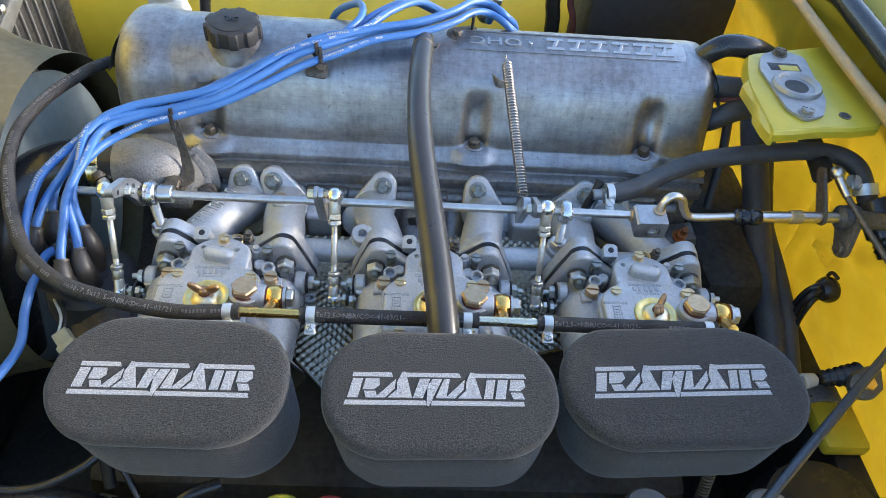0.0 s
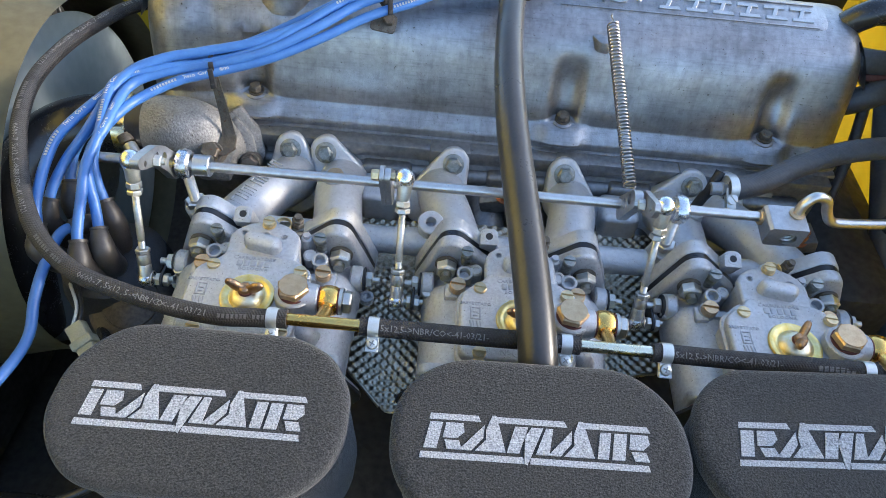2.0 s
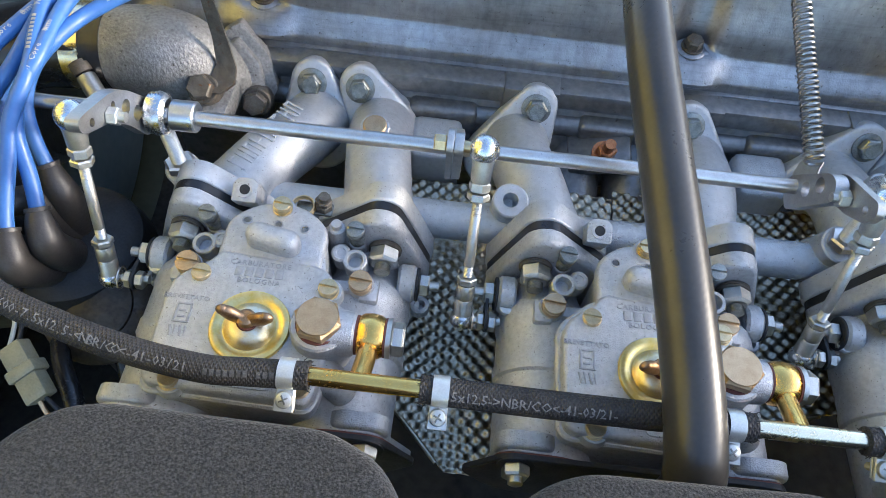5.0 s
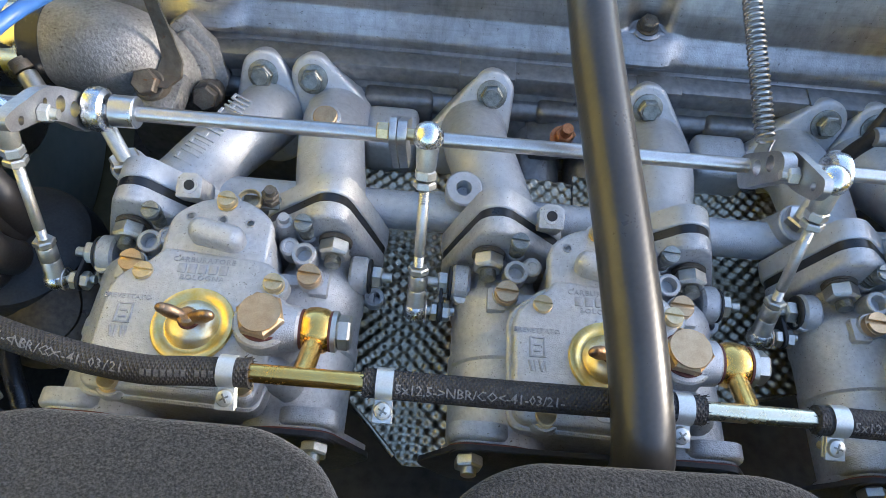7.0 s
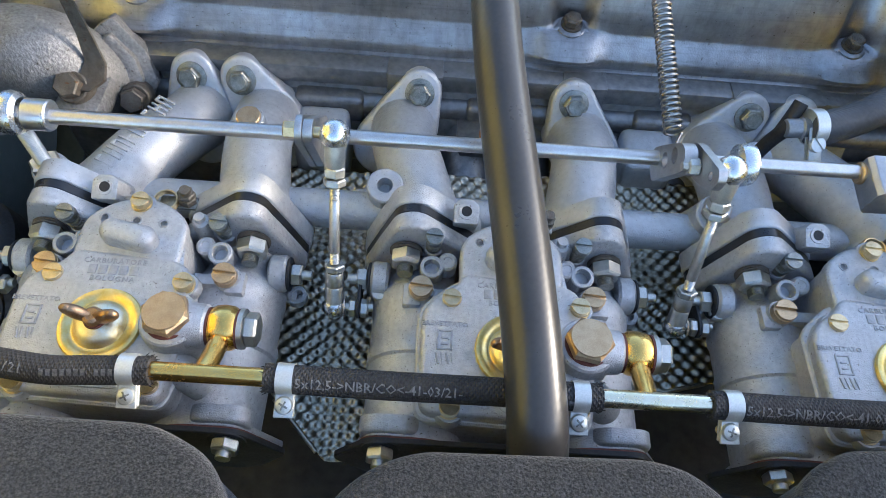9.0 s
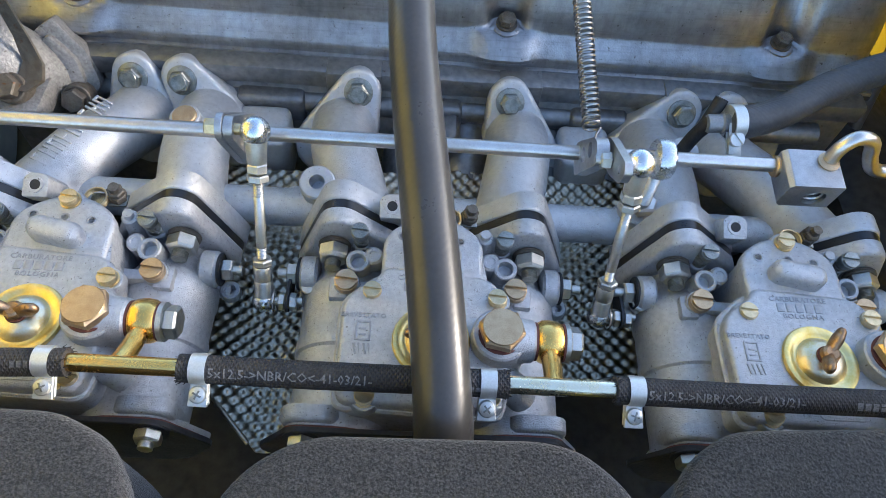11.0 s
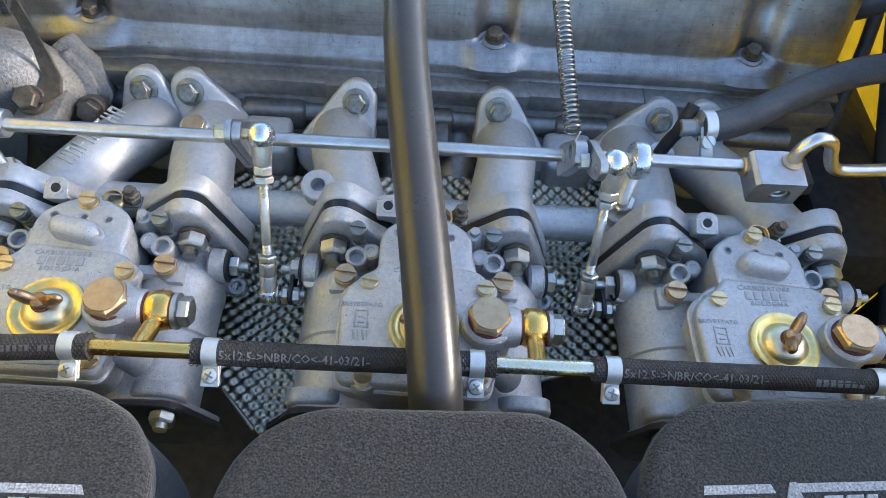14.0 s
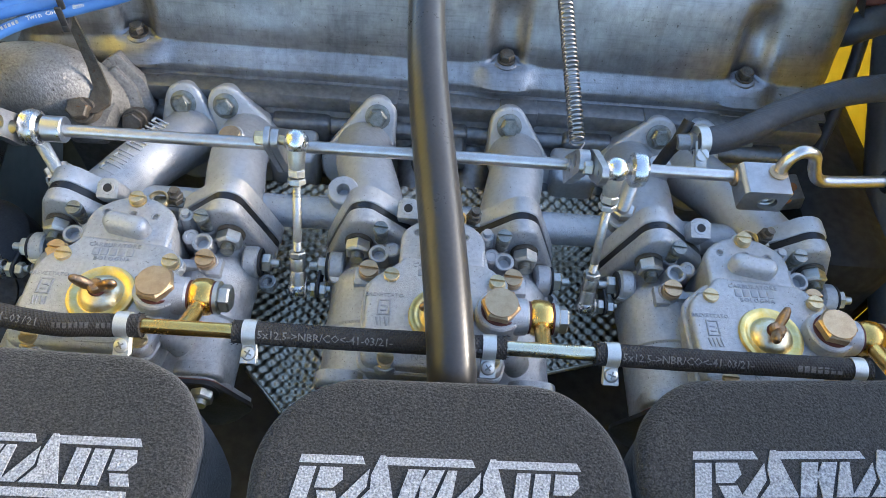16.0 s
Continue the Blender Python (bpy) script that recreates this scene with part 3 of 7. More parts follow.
    bm.faces.new([bm.verts[len(xs) * n - n + i] for i in range(n)][::-1])
    part("casting", bm, COVER, t)
    # flange lip that follows the pockets
    bm = bmn()
    rows = []
    for i in range(161):
        x = X0 + 0.004 + (X1 - X0 - 0.008) * i / 160
        bulge = sum(math.exp(-((x - px) / 0.020) ** 4) for px, pw in pockets)
        rows.append([(x, 0.2005 - 0.002 * bulge, -0.0385), (x, 0.2000 - 0.002 * bulge, -0.0372), (x, 0.2005 - 0.002 * bulge, -0.0350), (x, 0.2040, -0.0340), (x, 0.213, -0.034), (x, 0.216, -0.0385)])
    skin(bm, rows)
    part("flange", bm, COVER, t)
    for px, pw in pockets:
        bm = bmn()
        lathe(bm, [(0.0125, -0.012), (0.0100, 0.0004), (0.0086, 0.0012)], (px, 0.2195, -0.0136), (0, -0.12, 1), 28)
        for s in (-1, 1):
            tube(bm, [(px + 0.004 * s, 0.2200, -0.0162), (px + 0.011 * s, 0.2168, -0.0165), (px + 0.018 * s, 0.2150, -0.0185)], lambda k: 0.0044 - 0.0020 * k, 12, 4)
        part("bolt_boss", bm, COVER, t)
        bm = bmn()
        lathe(bm, [(0.0074, 0), (0.0074, 0.0012)], (px, 0.2193, -0.0122), (0, -0.12, 1), 18)
        hexa(bm, (px, 0.2192, -0.0110), (px, 0.2184, -0.0050), 0.0061)
        lathe(bm, [(0.0045, 0), (0.0042, 0.0006), (0.003, 0.0007)], (px, 0.2184, -0.0051), (0, -0.12, 1), 14)
        part("cover_bolt", bm, RUST, t, "rust-tinted hexagon bolt")
    # raised panel on the top with its border and lettering
    tilt = Vector((0, -0.17, 1))
    m = facing((0.14, 0.2895, 0.0768), tilt)
    bm = bmn()
    prism(bm, rounded([(-0.128, -0.0195), (0.128, -0.0195), (0.128, 0.016), (-0.128, 0.016)], 0.012), m @ Matrix.Translation((0, 0, -0.003)), 0.0042, 0.0012)
    part("raised_panel", bm, COVER, t)
    for y0 in (-0.0175, 0.0135):
        bm = bmn()
        box(bm, (-0.118, y0 - 0.0009, 0.001), (0.118, y0 + 0.0009, 0.0022), 0.0005, m)
        part("panel_bead", bm, COVER, t)
    # maker's name as six plain raised blocks, then the engine type
    for i in range(6):
        bm = bmn()
        x = 0.104 - i * 0.0245
        prism(bm, [(x - 0.0098, -0.0110), (x + 0.0098, -0.0110), (x + 0.0090, -0.0068), (x - 0.0090, -0.0068)], m, 0.0026, 0.0004, 1)
        prism(bm, [(x - 0.0098, 0.0035), (x + 0.0098, 0.0035), (x + 0.0090, 0.0078), (x - 0.0090, 0.0078)], m, 0.0026, 0.0004, 1)
        prism(bm, [(x - 0.0042, -0.0072), (x - 0.0002, -0.0072), (x + 0.0042, 0.0040), (x + 0.0002, 0.0040)], m, 0.0026, 0.0004, 1)
        part("raised_block", bm, LEVER, t)
    bm = bmn()
    prism(bm, hull([(-0.046, -0.0018, 0.0024)]), m, 0.0026, 0.0004, 1)
    part("raised_dot", bm, LEVER, t)
    letters("OHC", m @ Matrix.Translation((-0.084, -0.0018, 0.0018)) @ Matrix.Rotation(math.pi, 4, "Z") @ Matrix.Diagonal((1.45, 1, 1, 1)), 0.018, LEVER, t, "lettering", 0.0009)
    # stub that takes the breather
    bm = bmn()
    tube(bm, [(-0.0236, 0.290, 0.066), (-0.0236, 0.283, 0.079), (-0.0236, 0.274, 0.0855), (-0.0236, 0.262, 0.0862)], 0.0092, 20, 6)
    part("breather_stub", bm, STEEL, t)
    # oil filler: raised neck
    bm = bmn()
    lathe(bm, [(0.0325, -0.008), (0.0300, 0.000), (0.0285, 0.004), (0.0280, 0.010)], (-0.224, 0.270, 0.067), (0, -0.05, 1), 40)
    part("filler_neck", bm, COVER, t)
    for x in (0.062,):
        bm = bmn()
        prism(bm, hull([(x, 0.240, 0.008), (x - 0.006, 0.252, 0.008)]), Matrix.Translation((0, 0, 0.054)) @ Matrix.Rotation(0.0, 4, "X"), 0.010, 0.003, 2)
        part("spring_lug", bm, COVER, t)
    return t


rocker_cover()


def filler_cap():
    t = thing("oil_filler_cap", "black ribbed plastic oil filler cap on the rocker cover", "cap", (-0.224, 0.2695, 0.0765))
    bm = bmn()
    out = []
    for i in range(96):
        a = 2 * math.pi * i / 96
        out.append((0.0285 + 0.0012 * (1 if math.cos(a * 9) > 0.0 else -1), a))
    m = facing((-0.224, 0.2692, 0.0768), (0, -0.05, 1))
    prism(bm, [(r * math.cos(a), r * math.sin(a)) for r, a in out], m, 0.017, 0.003, 2)
    body = part("body", bm, DARK, t)
    bm = bmn()
    lathe(bm, [(0.021, 0), (0.021, 0.0012), (0.019, 0.0016), (0.0, 0.0008)], m @ Vector((0, 0, 0.0165)), (0, -0.05, 1), 32)
    part("disc", bm, DARK, t)
    letters("OIL", m @ Matrix.Translation((0, 0.003, 0.0182)) @ Matrix.Rotation(math.pi, 4, "Z"), 0.011, RUBBER, t, "lettering", 0.0004)
    return t


filler_cap()


# ---- intake manifold ----
CARB_X = (-0.199, -0.006, 0.187)
BORE = 0.0455
PORTS = (-0.2110, -0.1640, -0.0705, 0.0515, 0.1450, 0.1960)


def flange_outline(side, grow=0.0):
    """Three-cornered mounting flange round one bore, apex up; side is -1 or 1 (outer side)."""
    pts = hull([(0.006 * side, 0.0265, 0.012 + grow), (0.0255 * side, -0.014, 0.0085 + grow), (0.0, 0.0, 0.0275 + grow), (-0.02 * side, 0.004, 0.012 + grow), (-0.02 * side, -0.03, 0.010 + grow)])
    return pts


def manifold():
    t = thing("intake_manifold", "bead-blasted alloy intake manifold with six runners", "manifold", (0, 0.12, -0.09))
    facing_carb = Matrix(((1, 0, 0, 0), (0, 0, -1, 0), (0, 1, 0, 0), (0, 0, 0, 1)))
    k = 0
    for cx in CARB_X:
        for side in (-1, 1):
            x = cx + BORE * side
            px = PORTS[k]
            bm = bmn()
            tube(bm, [(x, 0.064, -0.046), (x + (px - x) * 0.12, 0.082, -0.0455), (x + (px - x) * 0.55, 0.112, -0.0465), (px - (px - x) * 0.10, 0.138, -0.0540), (px, 0.160, -0.0655), (px, 0.178, -0.0755)],
                 lambda s: 0.0240 - 0.0030 * min(1.0, s * 4) + 0.0030 * max(0.0, s - 0.62) / 0.38, 28, 8)
            run = part("runner", bm, RUNNER, t)
            bm = bmn()
            prism(bm, flange_outline(side, 0.001), Matrix.Translation((x, 0.0695, -0.042)) @ facing_carb, 0.0124, 0.002, 3)
            part("mounting_flange", bm, RUNNER, t)
            # web that carries the head bolt
            bx = (-0.214, -0.181, -0.061, 0.044, 0.165, 0.199)[k]
            slope = Vector((0, -0.85, 0.53))
            m = facing((bx, 0.1765, -0.0435), slope)
            bm = bmn()
            q = px - bx
            wide = (0.004, 0.010, -0.014, 0.012, -0.012, 0.006)[k]
            prism(bm, hull([(0, 0.0012, 0.0150), (q * 0.9, -0.024, 0.0228), (q + wide, -0.040, 0.0215)]), m @ Matrix.Translation((0, 0, -0.0125)), 0.0125, 0.0032, 3)
            part("head_flange", bm, RUNNER, t)
            bm = bmn()
            lathe(bm, [(0.0100, 0), (0.0100, 0.0014), (0.0092, 0.0018)], m @ Vector((0, 0, 0)), slope, 24)
            part("washer", bm, DULL, t)
            bm = bmn()
            hexa(bm, m @ Vector((0, 0, 0.0016)), m @ Vector((0, 0, 0.0078)), 0.0076, 0.2 + k)
            lathe(bm, [(0.0054, 0), (0.0048, 0.0008), (0.003, 0.0006)], m @ Vector((0, 0, 0.0076)), slope, 16)
            part("head_bolt", bm, DULL, t, "dull plated hexagon bolt")
            k += 1
    m = facing((-0.1975, 0.1765, -0.0435), (0, -0.85, 0.53))
    bm = bmn()
    prism(bm, rounded([(-0.018, -0.026), (0.018, -0.026), (0.018, -0.001), (0.0, -0.010), (-0.018, -0.001)], 0.004), m @ Matrix.Translation((0, 0, -0.0125)), 0.0105, 0.002, 2)
    part("eye_web", bm, RUNNER, t)
    # balance pipe between the runners
    for x0, x1 in ((-0.236, -0.16), (-0.148, -0.058), (-0.046, 0.034), (0.046, 0.136), (0.15, 0.226)):
        bm = bmn()
        cyl(bm, (x0, 0.083, -0.052), (x1, 0.083, -0.052), 0.0118, None, 22)
        part("balance_pipe", bm, RUNNER, t)
    # bosses
    for x, y, z, r, h in ((-0.0765, 0.0845, -0.0262, 0.0108, 0.036), (-0.271, 0.083, -0.030, 0.0105, 0.034), (0.1205, 0.083, -0.030, 0.0115, 0.03)):
        bm = bmn()
        lathe(bm, [(r * 1.12, -h), (r, -h * 0.4), (r, -0.001), (r - 0.001, 0), (0.0047, 0), (0.0042, -0.0012), (0.0040, -0.010)], (x, y, z), (0, -0.3, 1), 26)
        part("boss", bm, RUNNER, t)
    for lo, hi in (((-0.275, 0.073, -0.064), (-0.235, 0.093, -0.044)), ((-0.10, 0.08, -0.066), (-0.06, 0.098, -0.046))):
        bm = bmn()
        box(bm, lo, hi, 0.006)
        part("boss_web", bm, RUNNER, t)
    # plugged take-off on the second and fifth runners
    for x, m in ((-0.163, BRASS), (0.152, DARK)):
        bm = bmn()
        lathe(bm, [(0.0102, -0.012), (0.0094, 0.0045), (0.0086, 0.0055)], (x, 0.127, -0.0285), (0, -0.12, 1), 24)
        part("takeoff_boss", bm, RUNNER, t)
        if m is BRASS:
            bm = bmn()
            lathe(bm, [(0.0076, 0), (0.0074, 0.0012), (0.0066, 0.0018)], (x, 0.1264, -0.0232), (0, -0.12, 1), 24)
            part("core_plug", bm, BRONZE, t, "bronze-coloured core plug")
    # vacuum take-off with its two black pipes on the fifth runner
    bm = bmn()
    tube(bm, [(0.150, 0.126, -0.026), (0.152, 0.124, -0.008), (0.1550, 0.1225, 0.004), (0.1570, 0.1240, 0.008)], 0.0044, 14)
    tube(bm, [(0.1545, 0.124, 0.000), (0.159, 0.130, 0.011), (0.161, 0.133, 0.016)], 0.0042, 12)
    part("vacuum_pipe", bm, DARK, t, "black rubber vacuum pipe")
    bm = bmn()
    lathe(bm, [(0.0050, 0), (0.0056, 0.001), (0.0056, 0.008), (0.0066, 0.009), (0.0056, 0.011), (0.0056, 0.026)], (0.1530, 0.1205, 0.0070), (1, 0.06, 0.08), 20)
    part("spigot", bm, PLATE, t, "grey metal hose spigot")
    # cast lettering on the first runner, too worn to read: plain raised bars
    axis = Vector((0.0305, 0.066, 0.0)).normalized()
    side_ = Vector((axis.y, -axis.x, 0))
    for i in range(9):
        c = Vector((-0.2400, 0.0860, -0.0460)) + axis * (0.0066 * i + 0.002)
        a = 0.06
        out = (side_ * math.sin(a) + Vector((0, 0, 1)) * math.cos(a))
        m = facing(c + out * 0.0209, out, side_) @ Matrix.Diagonal((1.15, 1.15, 1.0, 1.0))
        bm = bmn()
        box(bm, (-0.0055, -0.0021, -0.0006), (0.0055, -0.0009, 0.0009), 0.0003, m)
        box(bm, (-0.0055 + 0.004 * (i % 2), -0.0012, -0.0006), (-0.0040 + 0.004 * (i % 2), 0.0020, 0.0009), 0.0003, m)
        if i % 3:
            box(bm, (-0.0055, 0.0010, -0.0006), (0.0050, 0.0021, 0.0009), 0.0003, m)
        part("cast_mark", bm, RUNNER, t)
    return t


manifold()


# ---- carburettors ----
def carburettor():
    t = thing("carburettor", "pale grey twin-choke sidedraught carburettor with brass jets", "carburettor", group="row of three carburettors")
    up = Vector((0, 0, 1))
    to_air = Matrix(((1, 0, 0, 0), (0, 0, -1, 0), (0, 1, 0, 0), (0, 0, 0, 1)))
    # the two barrels, stepped
    for side in (-1, 1):
        x = BORE * side
        bm = bmn()
        lathe(bm, [(0.0215, 0), (0.0195, 0.006), (0.0195, 0.012), (0.0225, 0.020), (0.0262, 0.026), (0.0266, 0.034), (0.0258, 0.037), (0.0258, 0.056), (0.0266, 0.0575), (0.0266, 0.064), (0.0254, 0.0655), (0.0254, 0.112)], (x, 0.047, -0.0535), (0, -1, 0), 36)
        part("barrel", bm, CAST, t)
        bm = bmn()
        prism(bm, flange_outline(side), Matrix.Translation((x, 0.0515, -0.042)) @ to_air, 0.0095, 0.0035, 3)
        part("manifold_flange", bm, CAST, t)
        bm = bmn()
        prism(bm, flange_outline(side, -0.0002), Matrix.Translation((x, 0.0570, -0.042)) @ to_air, 0.0050)
        part("spacer", bm, GASKET, t, "black insulating spacer")
        # stud, spring washer, nut
        nx, nz = 0.0548 * side, -0.0262
        bm = bmn()
        lathe(bm, [(0.0100, 0), (0.0100, 0.0022), (0.0094, 0.0028)], (nx, 0.0462, nz), (0, -1, 0), 24)
        part("nut_seat", bm, CAST, t)
        bm = bmn()
        for i in range(3):
            lathe(bm, [(0.0084, 0), (0.0092, 0.0006), (0.0084, 0.0012)], (nx, 0.0432 - i * 0.0015, nz), (0, -1, 0), 24)
        part("spring_washer", bm, RUST, t, "dark spring washer")
        bm = bmn()
        hexa(bm, (nx, 0.0395, nz), (nx, 0.0312, nz), 0.0087, 0.5)
        lathe(bm, [(0.0070, 0), (0.0062, 0.0007)], (nx, 0.0312, nz), (0, -1, 0), 24)
        part("nut", bm, ZINC, t)
        bm = bmn()
        prof = []
        for i in range(8):
            prof += [(0.0045, i * 0.0008), (0.0040, i * 0.0008 + 0.0004)]
        lathe(bm, prof, (nx, 0.0317, nz), (0, -1, 0), 14)
        part("stud", bm, DULL, t)
        # throttle shaft boss, washer and end nut
        bm = bmn()
        cyl(bm, ((BORE + 0.018) * side, 0.029, -0.0405), (0.0735 * side, 0.029, -0.0405), 0.0105, 0.0105, 26, 0.0015)
        part("shaft_boss", bm, CAST, t)
        bm = bmn()
        cyl(bm, (0.0735 * side, 0.029, -0.0405), (0.0752 * side, 0.029, -0.0405), 0.0096, None, 26, 0.0005)
        part("shaft_washer", bm, DARK, t)
        bm = bmn()
        hexa(bm, (0.0752 * side, 0.029, -0.0405), (0.0812 * side, 0.029, -0.0405), 0.0064)
        cyl(bm, (0.0812 * side, 0.029, -0.0405), (0.0865 * side, 0.029, -0.0405), 0.0028, n=12)
        part("shaft_nut", bm, ZINC, t)
        # idle mixture screw with its spring
        ix, iy = (0.0392 if side > 0 else -0.0400), 0.0430
        bm = bmn()
        lathe(bm, [(0.0060, -0.02), (0.0056, 0), (0.005, 0.0008)], (ix, iy + 0.001, -0.026), (0, -0.25, 1), 20)
        part("mixture_seat", bm, CAST, t)
        bm = bmn()
        helix(bm, (ix, iy + 0.0008, -0.0252), (ix, iy - 0.0022, -0.0128), 0.0038, 0.0007, 6)
        part("mixture_spring", bm, DULL, t)
        bm = bmn()
        screw_head(bm, (ix, iy - 0.0022, -0.0128), (0, -0.25, 1), 0.0048, 0.0062)
        cyl(bm, (ix, iy + 0.0008, -0.0252), (ix, iy - 0.0022, -0.0128), 0.0022, n=10)
        part("mixture_screw", bm, DULL, t)
        # idle jet carrier with its arm to the bowl
        jx, jy = 0.0455 * side, 0.0150
        bm = bmn()
        lathe(bm, [(0.0072, -0.024), (0.0070, -0.006), (0.0066, -0.004)], (jx, jy, -0.0185), (0, -0.12, 1), 24)
        box(bm, (jx - 0.0005 if side > 0 else jx - 0.0095, jy - 0.008, -0.042), (jx + 0.0095 if side > 0 else jx + 0.0005, jy + 0.0055, -0.0245), 0.0015)
        box(bm, (min(jx, 0.018 * side), jy - 0.0035, -0.034), (max(jx, 0.018 * side), jy + 0.0035, -0.025), 0.002)
        part("jet_carrier", bm, CAST, t)
        bm = bmn()
        screw_head(bm, (jx, jy, -0.0235), (0, -0.12, 1), 0.0062, 0.0075)
        part("idle_jet", bm, BRONZE, t, "bronze slotted jet holder")
        # progression drilling: a sealed plug and an open cup
        for ox, oy, r, deep in ((0.0322, 0.0312, 0.0052, False), (0.0405, 0.0275, 0.0064, True)):
            bm = bmn()
            if deep:
                lathe(bm, [(r, -0.016), (r, -0.0006), (r - 0.0006, 0), (r * 0.68, 0), (r * 0.62, -0.0008), (r * 0.6, -0.006)], (ox * side, oy, -0.019), (0, -0.2, 1), 24)
            else:
                lathe(bm, [(r, -0.014), (r, -0.0012), (r - 0.0012, 0), (r * 0.5, 0), (r * 0.45, -0.0005)], (ox * side, oy, -0.0185), (0, -0.2, 1), 22)
            part("drilling_plug", bm, CAST, t)
        # lug on the outer side
        bm = bmn()
        lathe(bm, [(0.0058, -0.006), (0.0058, -0.0005), (0.0053, 0), (0.0033, 0), (0.0030, -0.0008), (0.0028, -0.005)], (0.0765 * side, 0.0255, -0.0575), up, 20)
        box(bm, (min(0.06 * side, 0.0765 * side), 0.0215, -0.0625), (max(0.06 * side, 0.0765 * side), 0.0295, -0.059), 0.001)
        part("side_lug", bm, CAST, t)
    # bowl and web between the barrels
    bm = bmn()
    prism(bm, rounded([(-0.042, -0.055), (0.034, -0.057), (0.040, -0.02), (0.030, 0.008), (0.0245, 0.036), (0.01, 0.047), (-0.012, 0.047), (-0.0245, 0.036), (-0.024, 0.010), (-0.042, 0.0)], 0.006), Matrix.Translation((0, 0, -0.072)), 0.066, 0.002)
    part("bowl", bm, CAST, t)
    # air-side flanges, one a bore: saddle lug, plate, brown gasket, washer and nut
    for side in (-1, 1):
        bm = bmn()
        prism(bm, hull([(BORE * side, -0.0545, 0.0275), (0.0590 * side, -0.0360, 0.0098), (0.0760 if side > 0 else -0.0665, -0.0600, 0.0060)]), Matrix.Translation((0, -0.0585, 0)) @ to_air, 0.0033, 0.0010, 2)
        part("air_flange", bm, CAST, t)
        bm = bmn()
        prism(bm, hull([(0.0510 * side, -0.0320, 0.0095), (0.0615 * side, -0.0325, 0.0095), (0.0560 * side, -0.0520, 0.0140)]), Matrix.Translation((0, -0.0525, 0)) @ to_air, 0.0082, 0.0026, 4)
        part("flange_lug", bm, CAST, t)
        bm = bmn()
        prism(bm, hull([(BORE * side, -0.0545, 0.0283), (0.0600 * side, -0.0370, 0.0102), (0.0765 if side > 0 else -0.0670, -0.0600, 0.0066)]), Matrix.Translation((0, -0.0618, 0)) @ to_air, 0.0010)
        part("flange_gasket", bm, FIBRE, t, "red-brown flange gasket")
        bm = bmn()
        lathe(bm, [(0.0092, 0), (0.0092, 0.0010)], (0.0600 * side, -0.0655, -0.0350), (0, -1, 0.12), 24)
        part("flange_washer", bm, DARK, t)
        bm = bmn()
        hexa(bm, (0.0600 * side, -0.0665, -0.0349), (0.0600 * side, -0.0722, -0.0342), 0.0070, 0.4)
        lathe(bm, [(0.0037, 0), (0.0037, 0.003), (0.003, 0.0034)], (0.0600 * side, -0.0722, -0.0342), (0, -1, 0.12), 14)
        part("flange_nut", bm, ZINC, t)
    bm = bmn()
    prism(bm, hull([(-0.050, -0.064, 0.0265), (0.050, -0.064, 0.0265), (-0.074, -0.058, 0.0100), (0.074, -0.058, 0.0100), (-0.060, -0.037, 0.0108), (0.060, -0.037, 0.0108)]), Matrix.Translation((0, -0.0627, 0)) @ to_air, 0.0028, 0.0006, 1)
    part("filter_backplate", bm, DARK, t, "black backing plate of the air filter")
    # stepped cover
    bm = bmn()
    low = rounded([(-0.0435, -0.0575), (0.0335, -0.0598), (0.037, -0.052), (0.0405, -0.020), (0.0335, 0.008), (0.027, 0.012), (-0.024, 0.0155), (-0.0285, 0.0085), (-0.0445, -0.003)], [0.008, 0.008, 0.006, 0.010, 0.008, 0.004, 0.006, 0.006, 0.010])
    prism(bm, low, Matrix.Translation((0, 0, -0.0105)), 0.0085, 0.0028, 3)
    prism(bm, rounded([(-0.0455, -0.0592), (0.0355, -0.0615), (0.0385, -0.05), (0.042, -0.02), (0.034, 0.010), (-0.026, 0.016), (-0.0465, -0.002)], 0.008), Matrix.Translation((0, 0, -0.0125)), 0.0035, 0.001, 1)
    lid = part("cover", bm, CAST, t)
    bm = bmn()
    high = rounded([(-0.0265, 0.006), (0.0265, 0.006), (0.0265, 0.0365), (0.0105, 0.0490), (-0.0105, 0.0490), (-0.0265, 0.0365)], [0.004, 0.004, 0.008, 0.010, 0.010, 0.008])
    prism(bm, high, Matrix.Translation((0, 0, -0.0105)), 0.0066, 0.0026, 3)
    part("cover_top", bm, CAST, lid)
    bm = bmn()
    pill = hull([(-0.0075, 0.0245, 0.0062), (0.0085, 0.0215, 0.0062)])
    prism(bm, pill, Matrix.Translation((0, 0, -0.005)), 0.0115, 0.0050, 4)
    part("cover_bulge", bm, CAST, lid)
    for x, y in ((-0.0165, 0.0352), (0.0, 0.0345), (0.014, 0.0335)):
        bm = bmn()
        lathe(bm, [(0.0026, 0), (0.0026, 0.0005), (0.0019, 0.0005), (0.0018, 0.0001)], (x, y, -0.0040), up, 20)
        part("cast_ring", bm, MARKS, lid)
    for x, y, zz in ((0.0, 0.0450, -0.0040), (-0.0300, 0.0005, -0.0050), (0.0330, -0.0012, -0.0030), (-0.0292, -0.0542, -0.0050), (0.0295, -0.0525, -0.0050)):
        bm = bmn()
        lathe(bm, [(0.0074, -0.005), (0.0070, -0.0008), (0.0064, 0.0)], (x, y, zz), up, 24)
        part("screw_boss", bm, CAST, lid)
        bm = bmn()
        lathe(bm, [(0.0054, 0.0), (0.0054, 0.0008)], (x, y, zz), up, 20)
        screw_head(bm, (x, y, zz + 0.0008), up, 0.0048, 0.0042)
